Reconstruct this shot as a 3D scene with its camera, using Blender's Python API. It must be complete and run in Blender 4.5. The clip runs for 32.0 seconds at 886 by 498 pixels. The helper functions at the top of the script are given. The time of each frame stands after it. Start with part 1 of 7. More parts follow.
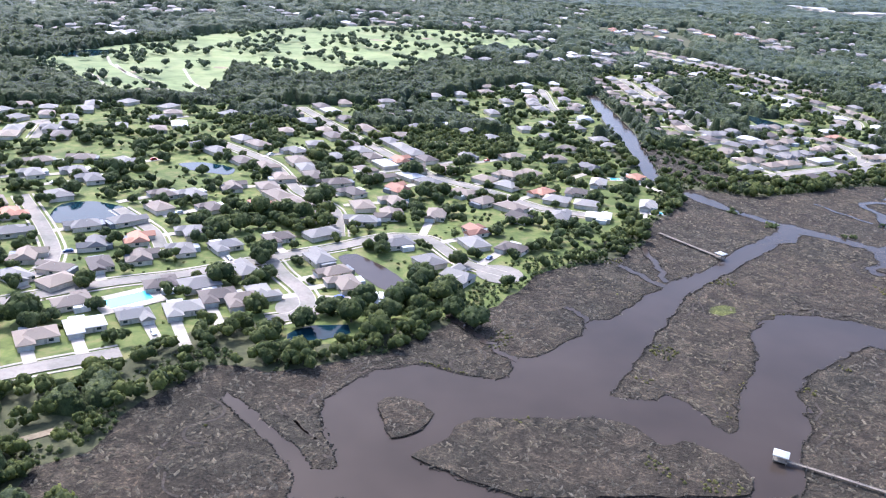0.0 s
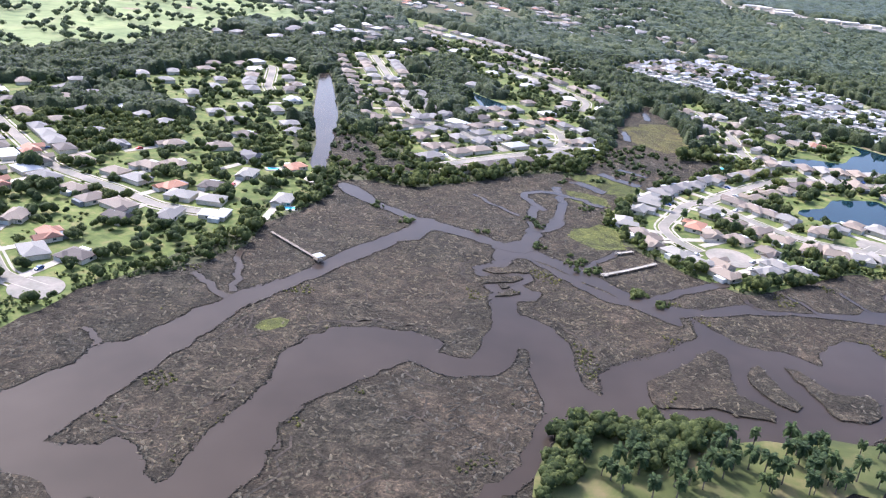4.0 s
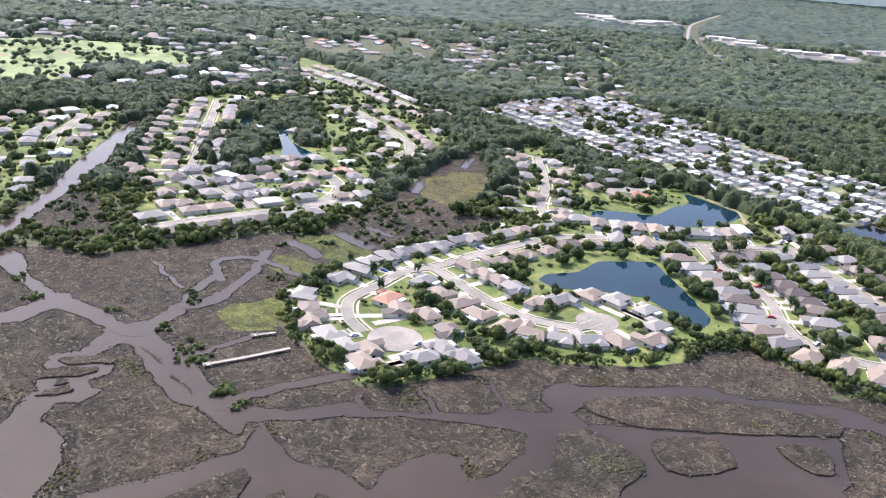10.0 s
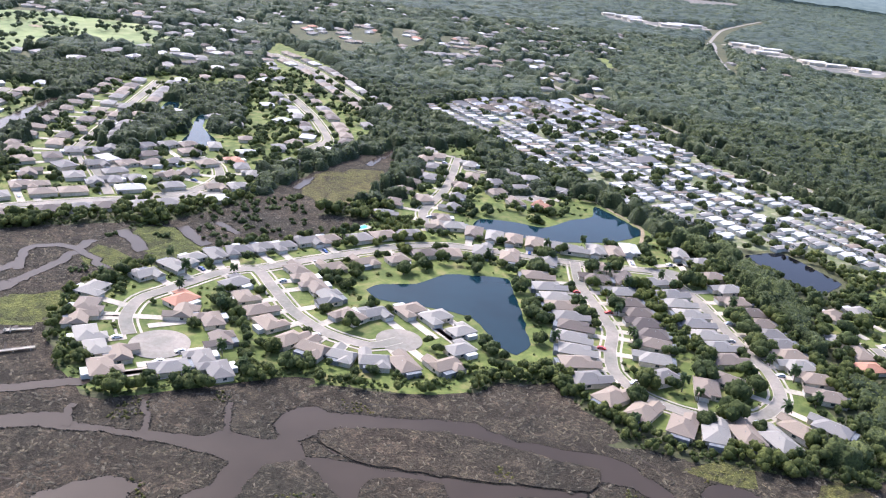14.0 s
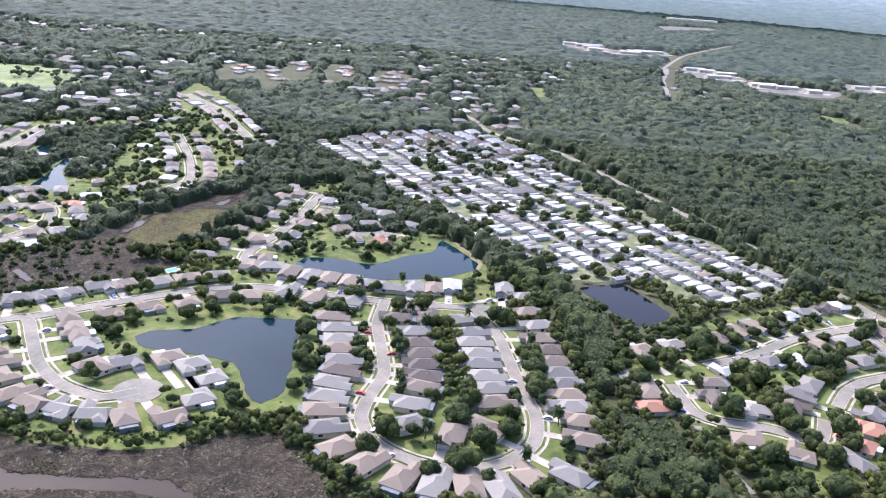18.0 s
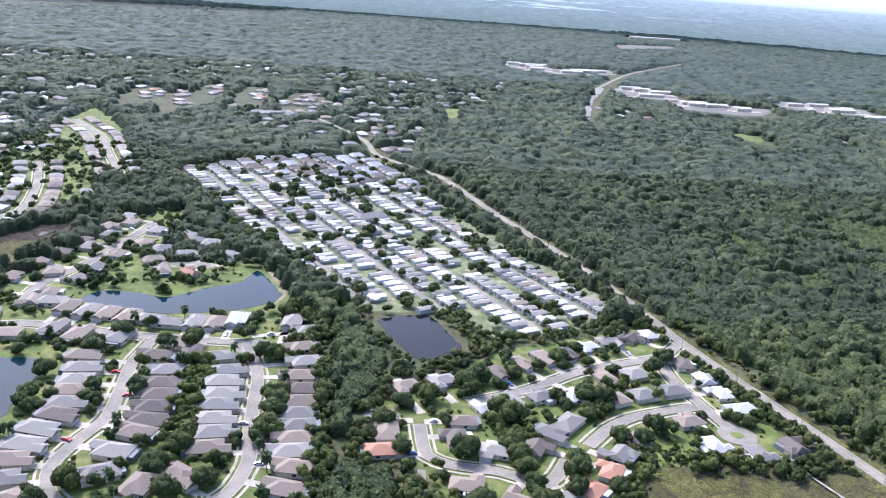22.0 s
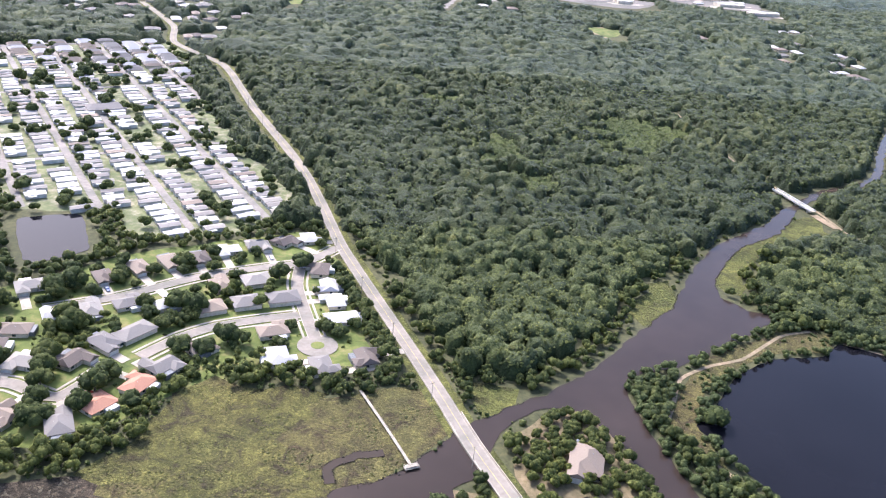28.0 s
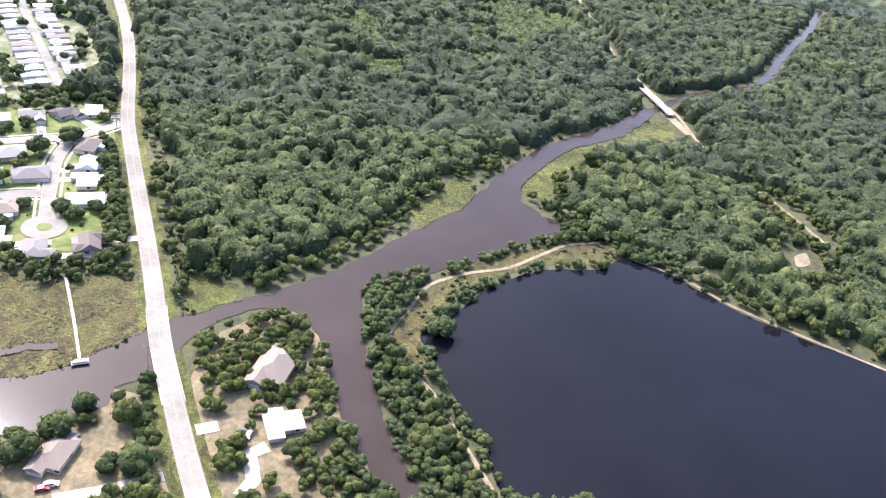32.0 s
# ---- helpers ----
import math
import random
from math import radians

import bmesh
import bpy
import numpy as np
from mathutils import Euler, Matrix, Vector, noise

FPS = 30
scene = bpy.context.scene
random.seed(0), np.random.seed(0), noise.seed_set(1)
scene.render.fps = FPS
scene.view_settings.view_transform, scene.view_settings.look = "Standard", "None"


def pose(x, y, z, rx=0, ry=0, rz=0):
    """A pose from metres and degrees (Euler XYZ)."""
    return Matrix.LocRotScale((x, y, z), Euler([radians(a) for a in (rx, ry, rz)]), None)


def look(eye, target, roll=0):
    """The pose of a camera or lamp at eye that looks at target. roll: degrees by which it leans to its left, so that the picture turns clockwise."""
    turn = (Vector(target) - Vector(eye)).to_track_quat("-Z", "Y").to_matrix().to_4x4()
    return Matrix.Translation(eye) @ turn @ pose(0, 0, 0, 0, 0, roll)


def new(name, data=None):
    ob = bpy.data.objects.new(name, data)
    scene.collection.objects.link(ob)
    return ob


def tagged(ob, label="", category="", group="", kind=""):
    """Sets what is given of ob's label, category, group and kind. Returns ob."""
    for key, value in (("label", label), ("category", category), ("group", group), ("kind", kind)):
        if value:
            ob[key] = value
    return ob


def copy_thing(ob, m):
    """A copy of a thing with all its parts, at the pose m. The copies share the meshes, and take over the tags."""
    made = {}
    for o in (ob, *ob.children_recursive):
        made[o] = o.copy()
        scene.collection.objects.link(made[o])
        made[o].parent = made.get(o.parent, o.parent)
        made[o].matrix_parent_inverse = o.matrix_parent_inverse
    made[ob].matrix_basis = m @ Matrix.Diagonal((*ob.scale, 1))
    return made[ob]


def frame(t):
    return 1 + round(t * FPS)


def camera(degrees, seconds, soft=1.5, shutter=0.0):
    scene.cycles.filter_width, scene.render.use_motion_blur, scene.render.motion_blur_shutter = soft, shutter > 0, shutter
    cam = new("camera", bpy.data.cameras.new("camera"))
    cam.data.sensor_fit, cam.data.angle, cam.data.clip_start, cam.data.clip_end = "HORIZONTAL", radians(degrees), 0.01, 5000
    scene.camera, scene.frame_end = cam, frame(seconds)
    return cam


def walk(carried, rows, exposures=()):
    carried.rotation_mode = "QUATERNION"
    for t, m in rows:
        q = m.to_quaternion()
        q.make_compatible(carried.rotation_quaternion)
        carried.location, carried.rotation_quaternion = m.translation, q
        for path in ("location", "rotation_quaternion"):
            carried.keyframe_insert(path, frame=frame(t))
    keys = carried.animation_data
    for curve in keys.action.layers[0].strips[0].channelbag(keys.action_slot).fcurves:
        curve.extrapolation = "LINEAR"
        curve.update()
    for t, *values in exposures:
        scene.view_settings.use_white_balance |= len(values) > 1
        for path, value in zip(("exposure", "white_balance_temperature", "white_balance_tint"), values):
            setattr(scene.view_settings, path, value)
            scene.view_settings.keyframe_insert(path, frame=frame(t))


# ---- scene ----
from mathutils import geometry

# ---- the camera and its flight ----
cam = camera(55.22, 32.0, 1.15)
PATH = [
    (0, 0.00, 0.00, 149.39, -0.646, -20.940, 3.879),
    (0.5, 18.86, 3.28, 151.60, -0.701, -21.303, 3.949),
    (1, 37.77, 6.22, 153.65, 0.301, -19.891, 3.408),
    (1.5, 55.70, 9.40, 155.41, -1.183, -21.920, 3.306),
    (2, 73.50, 13.59, 157.42, -1.507, -20.415, 3.207),
    (2.5, 91.11, 17.85, 159.01, -2.445, -18.953, 3.161),
    (3, 108.01, 22.51, 160.23, -1.952, -18.993, 3.100),
    (3.5, 124.89, 27.28, 161.43, -4.426, -19.891, 4.846),
    (4, 141.97, 31.92, 162.79, -9.443, -22.347, 6.125),
    (4.5, 159.56, 36.28, 164.23, -6.655, -20.123, 5.184),
    (6.5, 231.31, 50.27, 169.02, -5.475, -14.945, 7.937),
    (7, 247.80, 54.16, 169.80, -7.207, -16.031, 7.338),
    (7.5, 263.91, 57.85, 170.70, -8.296, -17.122, 6.671),
    (8, 279.34, 61.11, 171.49, -8.672, -17.596, 5.828),
    (8.5, 295.22, 63.83, 172.49, -8.128, -18.125, 4.467),
    (9, 311.48, 66.73, 174.53, -7.348, -20.377, 4.450),
    (9.5, 327.09, 69.97, 176.55, -4.305, -20.676, 2.467),
    (10, 343.80, 73.37, 178.33, -6.313, -20.448, 4.607),
    (10.5, 359.45, 76.51, 179.02, -7.113, -18.547, 5.098),
    (11, 374.33, 79.69, 179.02, -7.262, -17.828, 6.287),
    (11.5, 388.91, 83.27, 178.97, -4.938, -19.317, 5.583),
    (12, 403.66, 87.15, 179.86, -6.448, -20.527, 6.744),
    (12.5, 418.99, 90.86, 181.37, -5.034, -19.469, 6.281),
    (13, 434.53, 94.17, 182.66, -4.033, -19.213, 6.385),
    (13.5, 450.33, 97.17, 183.78, -3.197, -20.326, 6.935),
    (14, 467.32, 100.25, 185.30, -2.416, -21.257, 6.934),
    (14.5, 483.18, 103.14, 186.41, -3.014, -21.165, 6.658),
    (15, 498.24, 105.81, 187.18, -4.821, -21.671, 6.633),
    (15.5, 513.58, 108.77, 188.17, -4.474, -21.210, 6.784),
    (17.5, 575.04, 117.53, 192.72, -1.252, -18.947, 5.021),
    (18, 590.47, 119.82, 193.66, -1.061, -19.178, 4.849),
    (18.5, 605.90, 122.13, 194.50, -0.732, -19.692, 4.046),
    (19, 621.72, 124.63, 195.32, -1.446, -20.696, 3.969),
    (19.5, 637.70, 127.50, 196.32, -2.267, -22.628, 4.572),
    (20, 653.50, 130.59, 197.63, -2.191, -24.249, 5.054),
    (20.5, 668.73, 133.94, 199.02, -2.957, -21.385, 5.447),
    (21, 683.77, 136.74, 200.31, -1.355, -18.867, 4.016),
    (21.5, 698.78, 139.13, 201.65, -1.102, -17.728, 4.087),
    (22, 713.63, 141.23, 202.86, -1.348, -17.855, 4.262),
    (22.5, 729.58, 143.15, 204.19, -2.840, -18.512, 4.617),
    (23, 746.22, 144.89, 205.60, -3.245, -18.594, 4.957),
    (23.5, 762.24, 147.02, 206.52, -3.628, -18.838, 4.989),
    (24, 778.10, 148.95, 207.07, -3.711, -19.058, 5.440),
    (24.5, 793.90, 150.74, 207.48, -3.856, -18.992, 5.702),
    (25, 809.13, 152.83, 207.94, -5.839, -20.531, 5.681),
    (25.5, 824.55, 154.65, 208.77, -6.716, -22.795, 6.252),
    (26, 839.64, 156.82, 209.72, -7.507, -24.106, 6.471),
    (26.5, 854.73, 159.39, 210.63, -7.339, -24.249, 6.621),
    (28.5, 916.70, 168.63, 213.20, -3.600, -25.305, 5.878),
    (29, 932.29, 171.29, 214.95, -5.613, -25.709, 7.159),
    (29.5, 948.56, 173.19, 216.75, -5.666, -25.402, 7.203),
    (30, 963.27, 175.16, 217.61, -5.231, -26.009, 6.943),
    (30.5, 977.18, 178.14, 218.12, -6.590, -28.490, 7.753),
    (31, 990.28, 181.83, 218.84, -5.797, -30.868, 7.955),
    (31.5, 1003.40, 185.64, 219.49, -5.269, -31.605, 8.942),
    (32, 1016.09, 189.58, 220.24, -5.560, -32.847, 10.226),
]

walk(cam, [(t, pose(x, y, z, 90 + pitch, 0, yaw) @ pose(0, 0, 0, 0, 0, roll)) for t, x, y, z, yaw, pitch, roll in PATH],
     exposures=[(0.0, 1.58, 5260, 20), (4.0, 1.56, 5450, 20), (6.5, 0.85, 5400, 20), (8.0, 1.22, 5530, 19), (10.0, 1.51, 5670, 19), (14.0, 1.40, 5570, 19), (18.0, 1.36, 5450, 21), (22.0, 1.34, 5250, 19), (24.0, 1.31, 5400, 19), (26.0, 1.51, 5750, 21), (28.5, 1.65, 5660, 21), (32.0, 2.0, 5660, 21)])

# ---- world, sun ----
SUN_ELEV, SUN_TO = radians(47), Vector((-0.54, 0.84, 0)).normalized()
world = bpy.data.worlds.new("hazy_sky")
scene.world = world
world.use_nodes = True
wn = world.node_tree
sky = wn.nodes.new("ShaderNodeTexSky")
sky.sky_type, sky.sun_disc = "NISHITA", False
sky.sun_elevation, sky.sun_rotation = SUN_ELEV, math.atan2(SUN_TO.x, SUN_TO.y)
sky.dust_density, sky.air_density, sky.ozone_density = 4.0, 1.0, 1.0
wn.links.new(sky.outputs[0], wn.nodes["Background"].inputs[0])
wn.nodes["Background"].inputs[1].default_value = 0.15
sun = new("sun", bpy.data.lights.new("sun", "SUN"))
sun.data.energy, sun.data.angle, sun.data.color = 2.0, radians(0.55), (1.0, 0.94, 0.83)
aim = SUN_TO * math.cos(SUN_ELEV) + Vector((0, 0, math.sin(SUN_ELEV)))
sun.matrix_world = look(aim * 900 + Vector((500, 500, 0)), (500, 500, 0))


# ---- materials ----
def material(name, rough=0.8, spec=0.3, metal=0.0):
    m = bpy.data.materials.new(name)
    m.use_nodes = True
    b = m.node_tree.nodes["Principled BSDF"]
    b.inputs["Roughness"].default_value, b.inputs["Metallic"].default_value = rough, metal
    b.inputs["Specular IOR Level"].default_value = spec
    return m, m.node_tree, b


def ramp(tree, source, stops):
    r = tree.nodes.new("ShaderNodeValToRGB")
    while len(r.color_ramp.elements) < len(stops):
        r.color_ramp.elements.new(0.5)
    for e, (p, c) in zip(r.color_ramp.elements, stops):
        e.position, e.color = p, (*c, 1)
    tree.links.new(source, r.inputs[0])
    return r.outputs[0]


def noise_node(tree, scale, detail=4.0, rough=0.55, distort=0.0, stretch=None):
    c = tree.nodes.new("ShaderNodeTexCoord")
    n = tree.nodes.new("ShaderNodeTexNoise")
    n.inputs["Scale"].default_value, n.inputs["Detail"].default_value = scale, detail
    n.inputs["Roughness"].default_value, n.inputs["Distortion"].default_value = rough, distort
    if stretch:
        mp = tree.nodes.new("ShaderNodeMapping")
        mp.inputs["Scale"].default_value = stretch
        tree.links.new(c.outputs["Object"], mp.inputs[0])
        tree.links.new(mp.outputs[0], n.inputs["Vector"])
    else:
        tree.links.new(c.outputs["Object"], n.inputs["Vector"])
    return n.outputs["Fac"]


def mix(tree, a, b, fac, mode="MIX"):
    x = tree.nodes.new("ShaderNodeMix")
    x.data_type, x.blend_type = "RGBA", mode
    for s, v in ((x.inputs["A"], a), (x.inputs["B"], b)):
        if isinstance(v, tuple):
            s.default_value = (*v, 1)
        else:
            tree.links.new(v, s)
    if isinstance(fac, float):
        x.inputs["Factor"].default_value = fac
    else:
        tree.links.new(fac, x.inputs["Factor"])
    return x.outputs["Result"]


def bump(tree, b, source, strength, distance):
    n = tree.nodes.new("ShaderNodeBump")
    n.inputs["Strength"].default_value, n.inputs["Distance"].default_value = strength, distance
    tree.links.new(source, n.inputs["Height"])
    tree.links.new(n.outputs[0], b.inputs["Normal"])


def patchy(name, dark, light, fine=0.6, coarse=0.05, rough=0.9, relief=0.0, stretch=None, mid=None, spec=0.2):
    """A ground-like surface with variation at two scales."""
    m, t, b = material(name, rough, spec)
    f1, f2 = noise_node(t, fine, 6, 0.65, 0.4, stretch), noise_node(t, coarse, 3)
    stops = [(0.32, dark), (0.68, light)] if mid is None else [(0.3, dark), (0.5, mid), (0.68, light)]
    c1 = ramp(t, f1, stops)
    c2 = mix(t, c1, ramp(t, f2, [(0.35, (0.72, 0.74, 0.7)), (0.65, (1.15, 1.1, 1.05))]), 1.0, "MULTIPLY")
    t.links.new(c2, b.inputs["Base Color"])
    if relief:
        bump(t, b, f1, 0.9, relief)
    return m


def foliage(name, dark, light, tint=0.35, thin=0.52):
    """Leaves that vary from clump to clump and from tree to tree."""
    m, t, b = material(name, 0.75, 0.25)
    g, o = t.nodes.new("ShaderNodeNewGeometry"), t.nodes.new("ShaderNodeObjectInfo")
    c = ramp(t, g.outputs["Random Per Island"], [(0.0, dark), (1.0, light)])
    c = mix(t, c, ramp(t, o.outputs["Random"], [(0.0, (0.75, 0.8, 0.8)), (0.6, (1, 1, 0.9)), (1.0, (1.25, 1.15, 0.85))]), tint * 2, "MULTIPLY")
    n = noise_node(t, 0.012, 3)
    c = mix(t, c, ramp(t, n, [(0.35, (0.8, 0.86, 0.94)), (0.7, (1.24, 1.22, 0.98))]), 0.8, "MULTIPLY")
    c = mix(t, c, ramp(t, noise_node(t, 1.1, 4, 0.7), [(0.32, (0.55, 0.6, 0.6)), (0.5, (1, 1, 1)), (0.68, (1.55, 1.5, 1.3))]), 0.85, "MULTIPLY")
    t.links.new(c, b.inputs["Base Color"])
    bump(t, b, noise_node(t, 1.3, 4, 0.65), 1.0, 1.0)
    tr, sh = t.nodes.new("ShaderNodeBsdfTranslucent"), t.nodes.new("ShaderNodeMixShader")
    t.links.new(c, tr.inputs["Color"])
    sh.inputs[0].default_value = thin
    t.links.new(b.outputs[0], sh.inputs[1])
    t.links.new(tr.outputs[0], sh.inputs[2])
    t.links.new(sh.outputs[0], t.nodes["Material Output"].inputs[0])
    return m


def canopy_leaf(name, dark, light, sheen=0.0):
    """A closed canopy seen from above: each tree has its own tint, a blue sheen imitates haze at a low angle."""
    m, t, b = material(name, 0.75, 0.15)
    a = t.nodes.new("ShaderNodeAttribute")
    a.attribute_name = "tint"
    mid = tuple((p + q) / 2 for p, q in zip(dark, light))
    c = ramp(t, a.outputs["Fac"], [(0.0, dark), (0.55, mid), (0.9, light), (1.0, (light[0] * 1.35, light[1] * 1.15, light[2] * 0.9))])
    c = mix(t, c, ramp(t, noise_node(t, 0.011, 3), [(0.35, (0.82, 0.88, 0.92)), (0.68, (1.22, 1.2, 0.98))]), 0.8, "MULTIPLY")
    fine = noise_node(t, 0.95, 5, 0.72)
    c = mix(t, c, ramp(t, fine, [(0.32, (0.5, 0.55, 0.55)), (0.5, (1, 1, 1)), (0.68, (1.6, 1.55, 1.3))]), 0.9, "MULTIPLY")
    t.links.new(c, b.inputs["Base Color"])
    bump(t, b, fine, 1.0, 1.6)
    # bluish sheen, strongest at a low angle, stands in for distance haze
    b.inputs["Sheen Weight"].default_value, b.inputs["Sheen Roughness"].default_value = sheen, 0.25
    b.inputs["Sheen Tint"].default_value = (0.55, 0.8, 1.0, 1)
    return m


def water(name, colour, rough, wave, spec=0.5):
    m, t, b = material(name, rough, spec)
    n = noise_node(t, 0.02, 3)
    t.links.new(ramp(t, n, [(0.3, tuple(0.8 * v for v in colour)), (0.7, tuple(1.2 * v for v in colour))]), b.inputs["Base Color"])
    bump(t, b, noise_node(t, 1.2, 4), 0.25, wave)
    b.inputs["IOR"].default_value = 1.33
    return m


M_FLOOR = patchy("forest_floor", (0.04, 0.045, 0.022), (0.1, 0.1, 0.045), 0.3, 0.02)
M_LAWN = patchy("lawn", (0.06, 0.082, 0.022), (0.205, 0.182, 0.075), 0.13, 0.03, mid=(0.115, 0.145, 0.036))
M_PARK = patchy("worn_park_ground", (0.09, 0.12, 0.045), (0.3, 0.27, 0.2), 0.16, 0.05, mid=(0.15, 0.165, 0.08))
M_FAIRWAY = patchy("fairway", (0.12, 0.16, 0.06), (0.26, 0.275, 0.13), 0.035, 0.012, mid=(0.2, 0.24, 0.1))
M_DRY = patchy("dry_grass", (0.105, 0.09, 0.045), (0.22, 0.175, 0.105), 0.4, 0.06)
M_DRYLAWN = patchy("dry_lawn", (0.06, 0.07, 0.024), (0.165, 0.135, 0.065), 0.07, 0.025, mid=(0.088, 0.1, 0.031))


def marsh(name, dark, mid, light, swaths=0.75):
    """Mud and flattened rush: winding pale swaths and dark runnels over broad bands."""
    m, t, b = material(name, 0.95, 0.15)
    f1, f2 = noise_node(t, 0.9, 6, 0.72, 0.6), noise_node(t, 0.085, 5, 0.62, 1.6)
    f3 = noise_node(t, 0.30, 3, 0.6, 2.6)
    c = ramp(t, f2, [(0.36, dark), (0.5, mid), (0.66, light)])
    c = mix(t, c, ramp(t, f3, [(0.36, (0.5, 0.5, 0.5)), (0.43, (0.95, 0.95, 0.93)), (0.54, (0.95, 0.95, 0.95)), (0.60, (1.7, 1.62, 1.55)), (0.68, (2.0, 1.9, 1.8))]), swaths, "MULTIPLY")
    c = mix(t, c, ramp(t, f1, [(0.3, (0.5, 0.49, 0.47)), (0.52, (0.95, 0.95, 0.95)), (0.72, (1.75, 1.7, 1.6))]), 1.0, "MULTIPLY")
    c = mix(t, c, ramp(t, noise_node(t, 0.02, 3), [(0.35, (0.82, 0.85, 0.82)), (0.65, (1.15, 1.08, 1.02))]), 1.0, "MULTIPLY")
    t.links.new(c, b.inputs["Base Color"])
    both = t.nodes.new("ShaderNodeMath")
    both.operation = "ADD"
    t.links.new(f1, both.inputs[0])
    t.links.new(f3, both.inputs[1])
    bump(t, b, both.outputs[0], 1.0, 0.9)
    return m


M_MARSH = marsh("marsh_mud_and_dead_rush", (0.032, 0.027, 0.020), (0.050, 0.042, 0.030), (0.09, 0.073, 0.053))
M_MARSHGREEN = marsh("green_marsh_grass", (0.06, 0.048, 0.028), (0.098, 0.090, 0.037), (0.135, 0.126, 0.046), 0.35)
M_LUSH = marsh("lush_marsh_grass", (0.05, 0.043, 0.025), (0.092, 0.09, 0.031), (0.14, 0.136, 0.043), 0.5)
M_BRIGHT = marsh("bright_marsh_grass", (0.06, 0.06, 0.025), (0.096, 0.106, 0.033), (0.145, 0.15, 0.045), 0.3)
M_YARD = patchy("grey_yard_paving", (0.12, 0.112, 0.1), (0.2, 0.188, 0.168), 0.1, 0.02)
M_ASPHALT = patchy("sun_bleached_asphalt", (0.205, 0.184, 0.155), (0.265, 0.24, 0.205), 0.5, 0.05)
M_LANE = patchy("worn_grey_lane", (0.19, 0.175, 0.16), (0.27, 0.25, 0.225), 0.4, 0.05)
M_CONCRETE = patchy("pale_concrete", (0.34, 0.3, 0.245), (0.45, 0.405, 0.335), 0.7, 0.1)
M_SAND = patchy("sandy_track", (0.18, 0.14, 0.09), (0.31, 0.25, 0.165), 0.5, 0.08)
M_BANK = patchy("dark_peat_bank", (0.018, 0.015, 0.012), (0.075, 0.06, 0.045), 0.8, 0.1)
M_TIMBER = patchy("weathered_timber", (0.26, 0.225, 0.18), (0.44, 0.4, 0.34), 2.5, 0.3)
M_OLDWOOD = patchy("grey_brown_old_timber", (0.17, 0.14, 0.11), (0.3, 0.26, 0.21), 2.5, 0.3)
M_CREEK = water("brown_tidal_water", (0.043, 0.033, 0.025), 0.14, 0.04, 0.105)
M_RIVER = water("dark_river_water", (0.034, 0.025, 0.02), 0.12, 0.04, 0.17)
M_POND = water("dark_pond_water", (0.007, 0.022, 0.03), 0.05, 0.02, 0.14)
M_LAKE = water("deep_lake_water", (0.007, 0.007, 0.009), 0.05, 0.02, 0.16)
M_POOL = water("swimming_pool_water", (0.12, 0.5, 0.62), 0.05, 0.01)
M_LEAF = foliage("broad_leaves", (0.05, 0.073, 0.025), (0.175, 0.198, 0.068), thin=0.55)
M_WOODLEAF = foliage("woodland_leaves", (0.04, 0.058, 0.023), (0.13, 0.15, 0.054), thin=0.45)
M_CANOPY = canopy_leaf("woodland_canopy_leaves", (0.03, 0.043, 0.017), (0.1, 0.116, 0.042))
# sheen and share of blue rise with distance, in place of haze
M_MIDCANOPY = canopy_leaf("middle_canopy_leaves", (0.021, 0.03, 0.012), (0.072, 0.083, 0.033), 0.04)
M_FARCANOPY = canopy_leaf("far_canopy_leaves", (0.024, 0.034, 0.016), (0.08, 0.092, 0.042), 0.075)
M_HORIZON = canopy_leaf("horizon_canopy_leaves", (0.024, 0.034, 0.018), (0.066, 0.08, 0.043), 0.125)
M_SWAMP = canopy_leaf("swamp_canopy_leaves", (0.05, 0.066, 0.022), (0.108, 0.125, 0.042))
# pine and oak green with distance haze mixed in as a blue tint
M_FARLEAF = foliage("haze_tinted_pine_and_oak", (0.04, 0.06, 0.04), (0.085, 0.11, 0.064), thin=0.3)
M_PALM = foliage("palm_fronds", (0.04, 0.065, 0.025), (0.12, 0.16, 0.065))
M_TUFT = foliage("dead_rush_tufts", (0.045, 0.037, 0.028), (0.15, 0.122, 0.092), thin=0.08)
M_REED = foliage("green_rush_tufts", (0.136, 0.136, 0.052), (0.216, 0.204, 0.080))
M_SHRUB = foliage("swamp_shrub_leaves", (0.085, 0.11, 0.038), (0.175, 0.2, 0.075))
M_LUMP = foliage("peat_lumps", (0.022, 0.018, 0.014), (0.085, 0.069, 0.053), thin=0.05)
M_BARK = patchy("grey_bark", (0.09, 0.075, 0.06), (0.2, 0.17, 0.14), 4.0, 0.5)
M_WALL = patchy("painted_stucco", (0.447, 0.400, 0.321), (0.603, 0.540, 0.446), 1.5, 0.2)
M_WHITE = patchy("white_painted_metal", (0.43, 0.43, 0.415), (0.54, 0.54, 0.52), 1.5, 0.3, rough=0.5)
M_SCREEN = patchy("dark_insect_screen", (0.1, 0.11, 0.12), (0.2, 0.21, 0.22), 2.0, 0.4, rough=0.6)
M_GLASS, _t, _b = material("window_glass", 0.08, 0.6)
_b.inputs["Base Color"].default_value = (0.03, 0.04, 0.045, 1)
M_RUBBER, _t, _b = material("tyre_rubber", 0.8, 0.3)
_b.inputs["Base Color"].default_value = (0.02, 0.02, 0.02, 1)
PAINTS = []
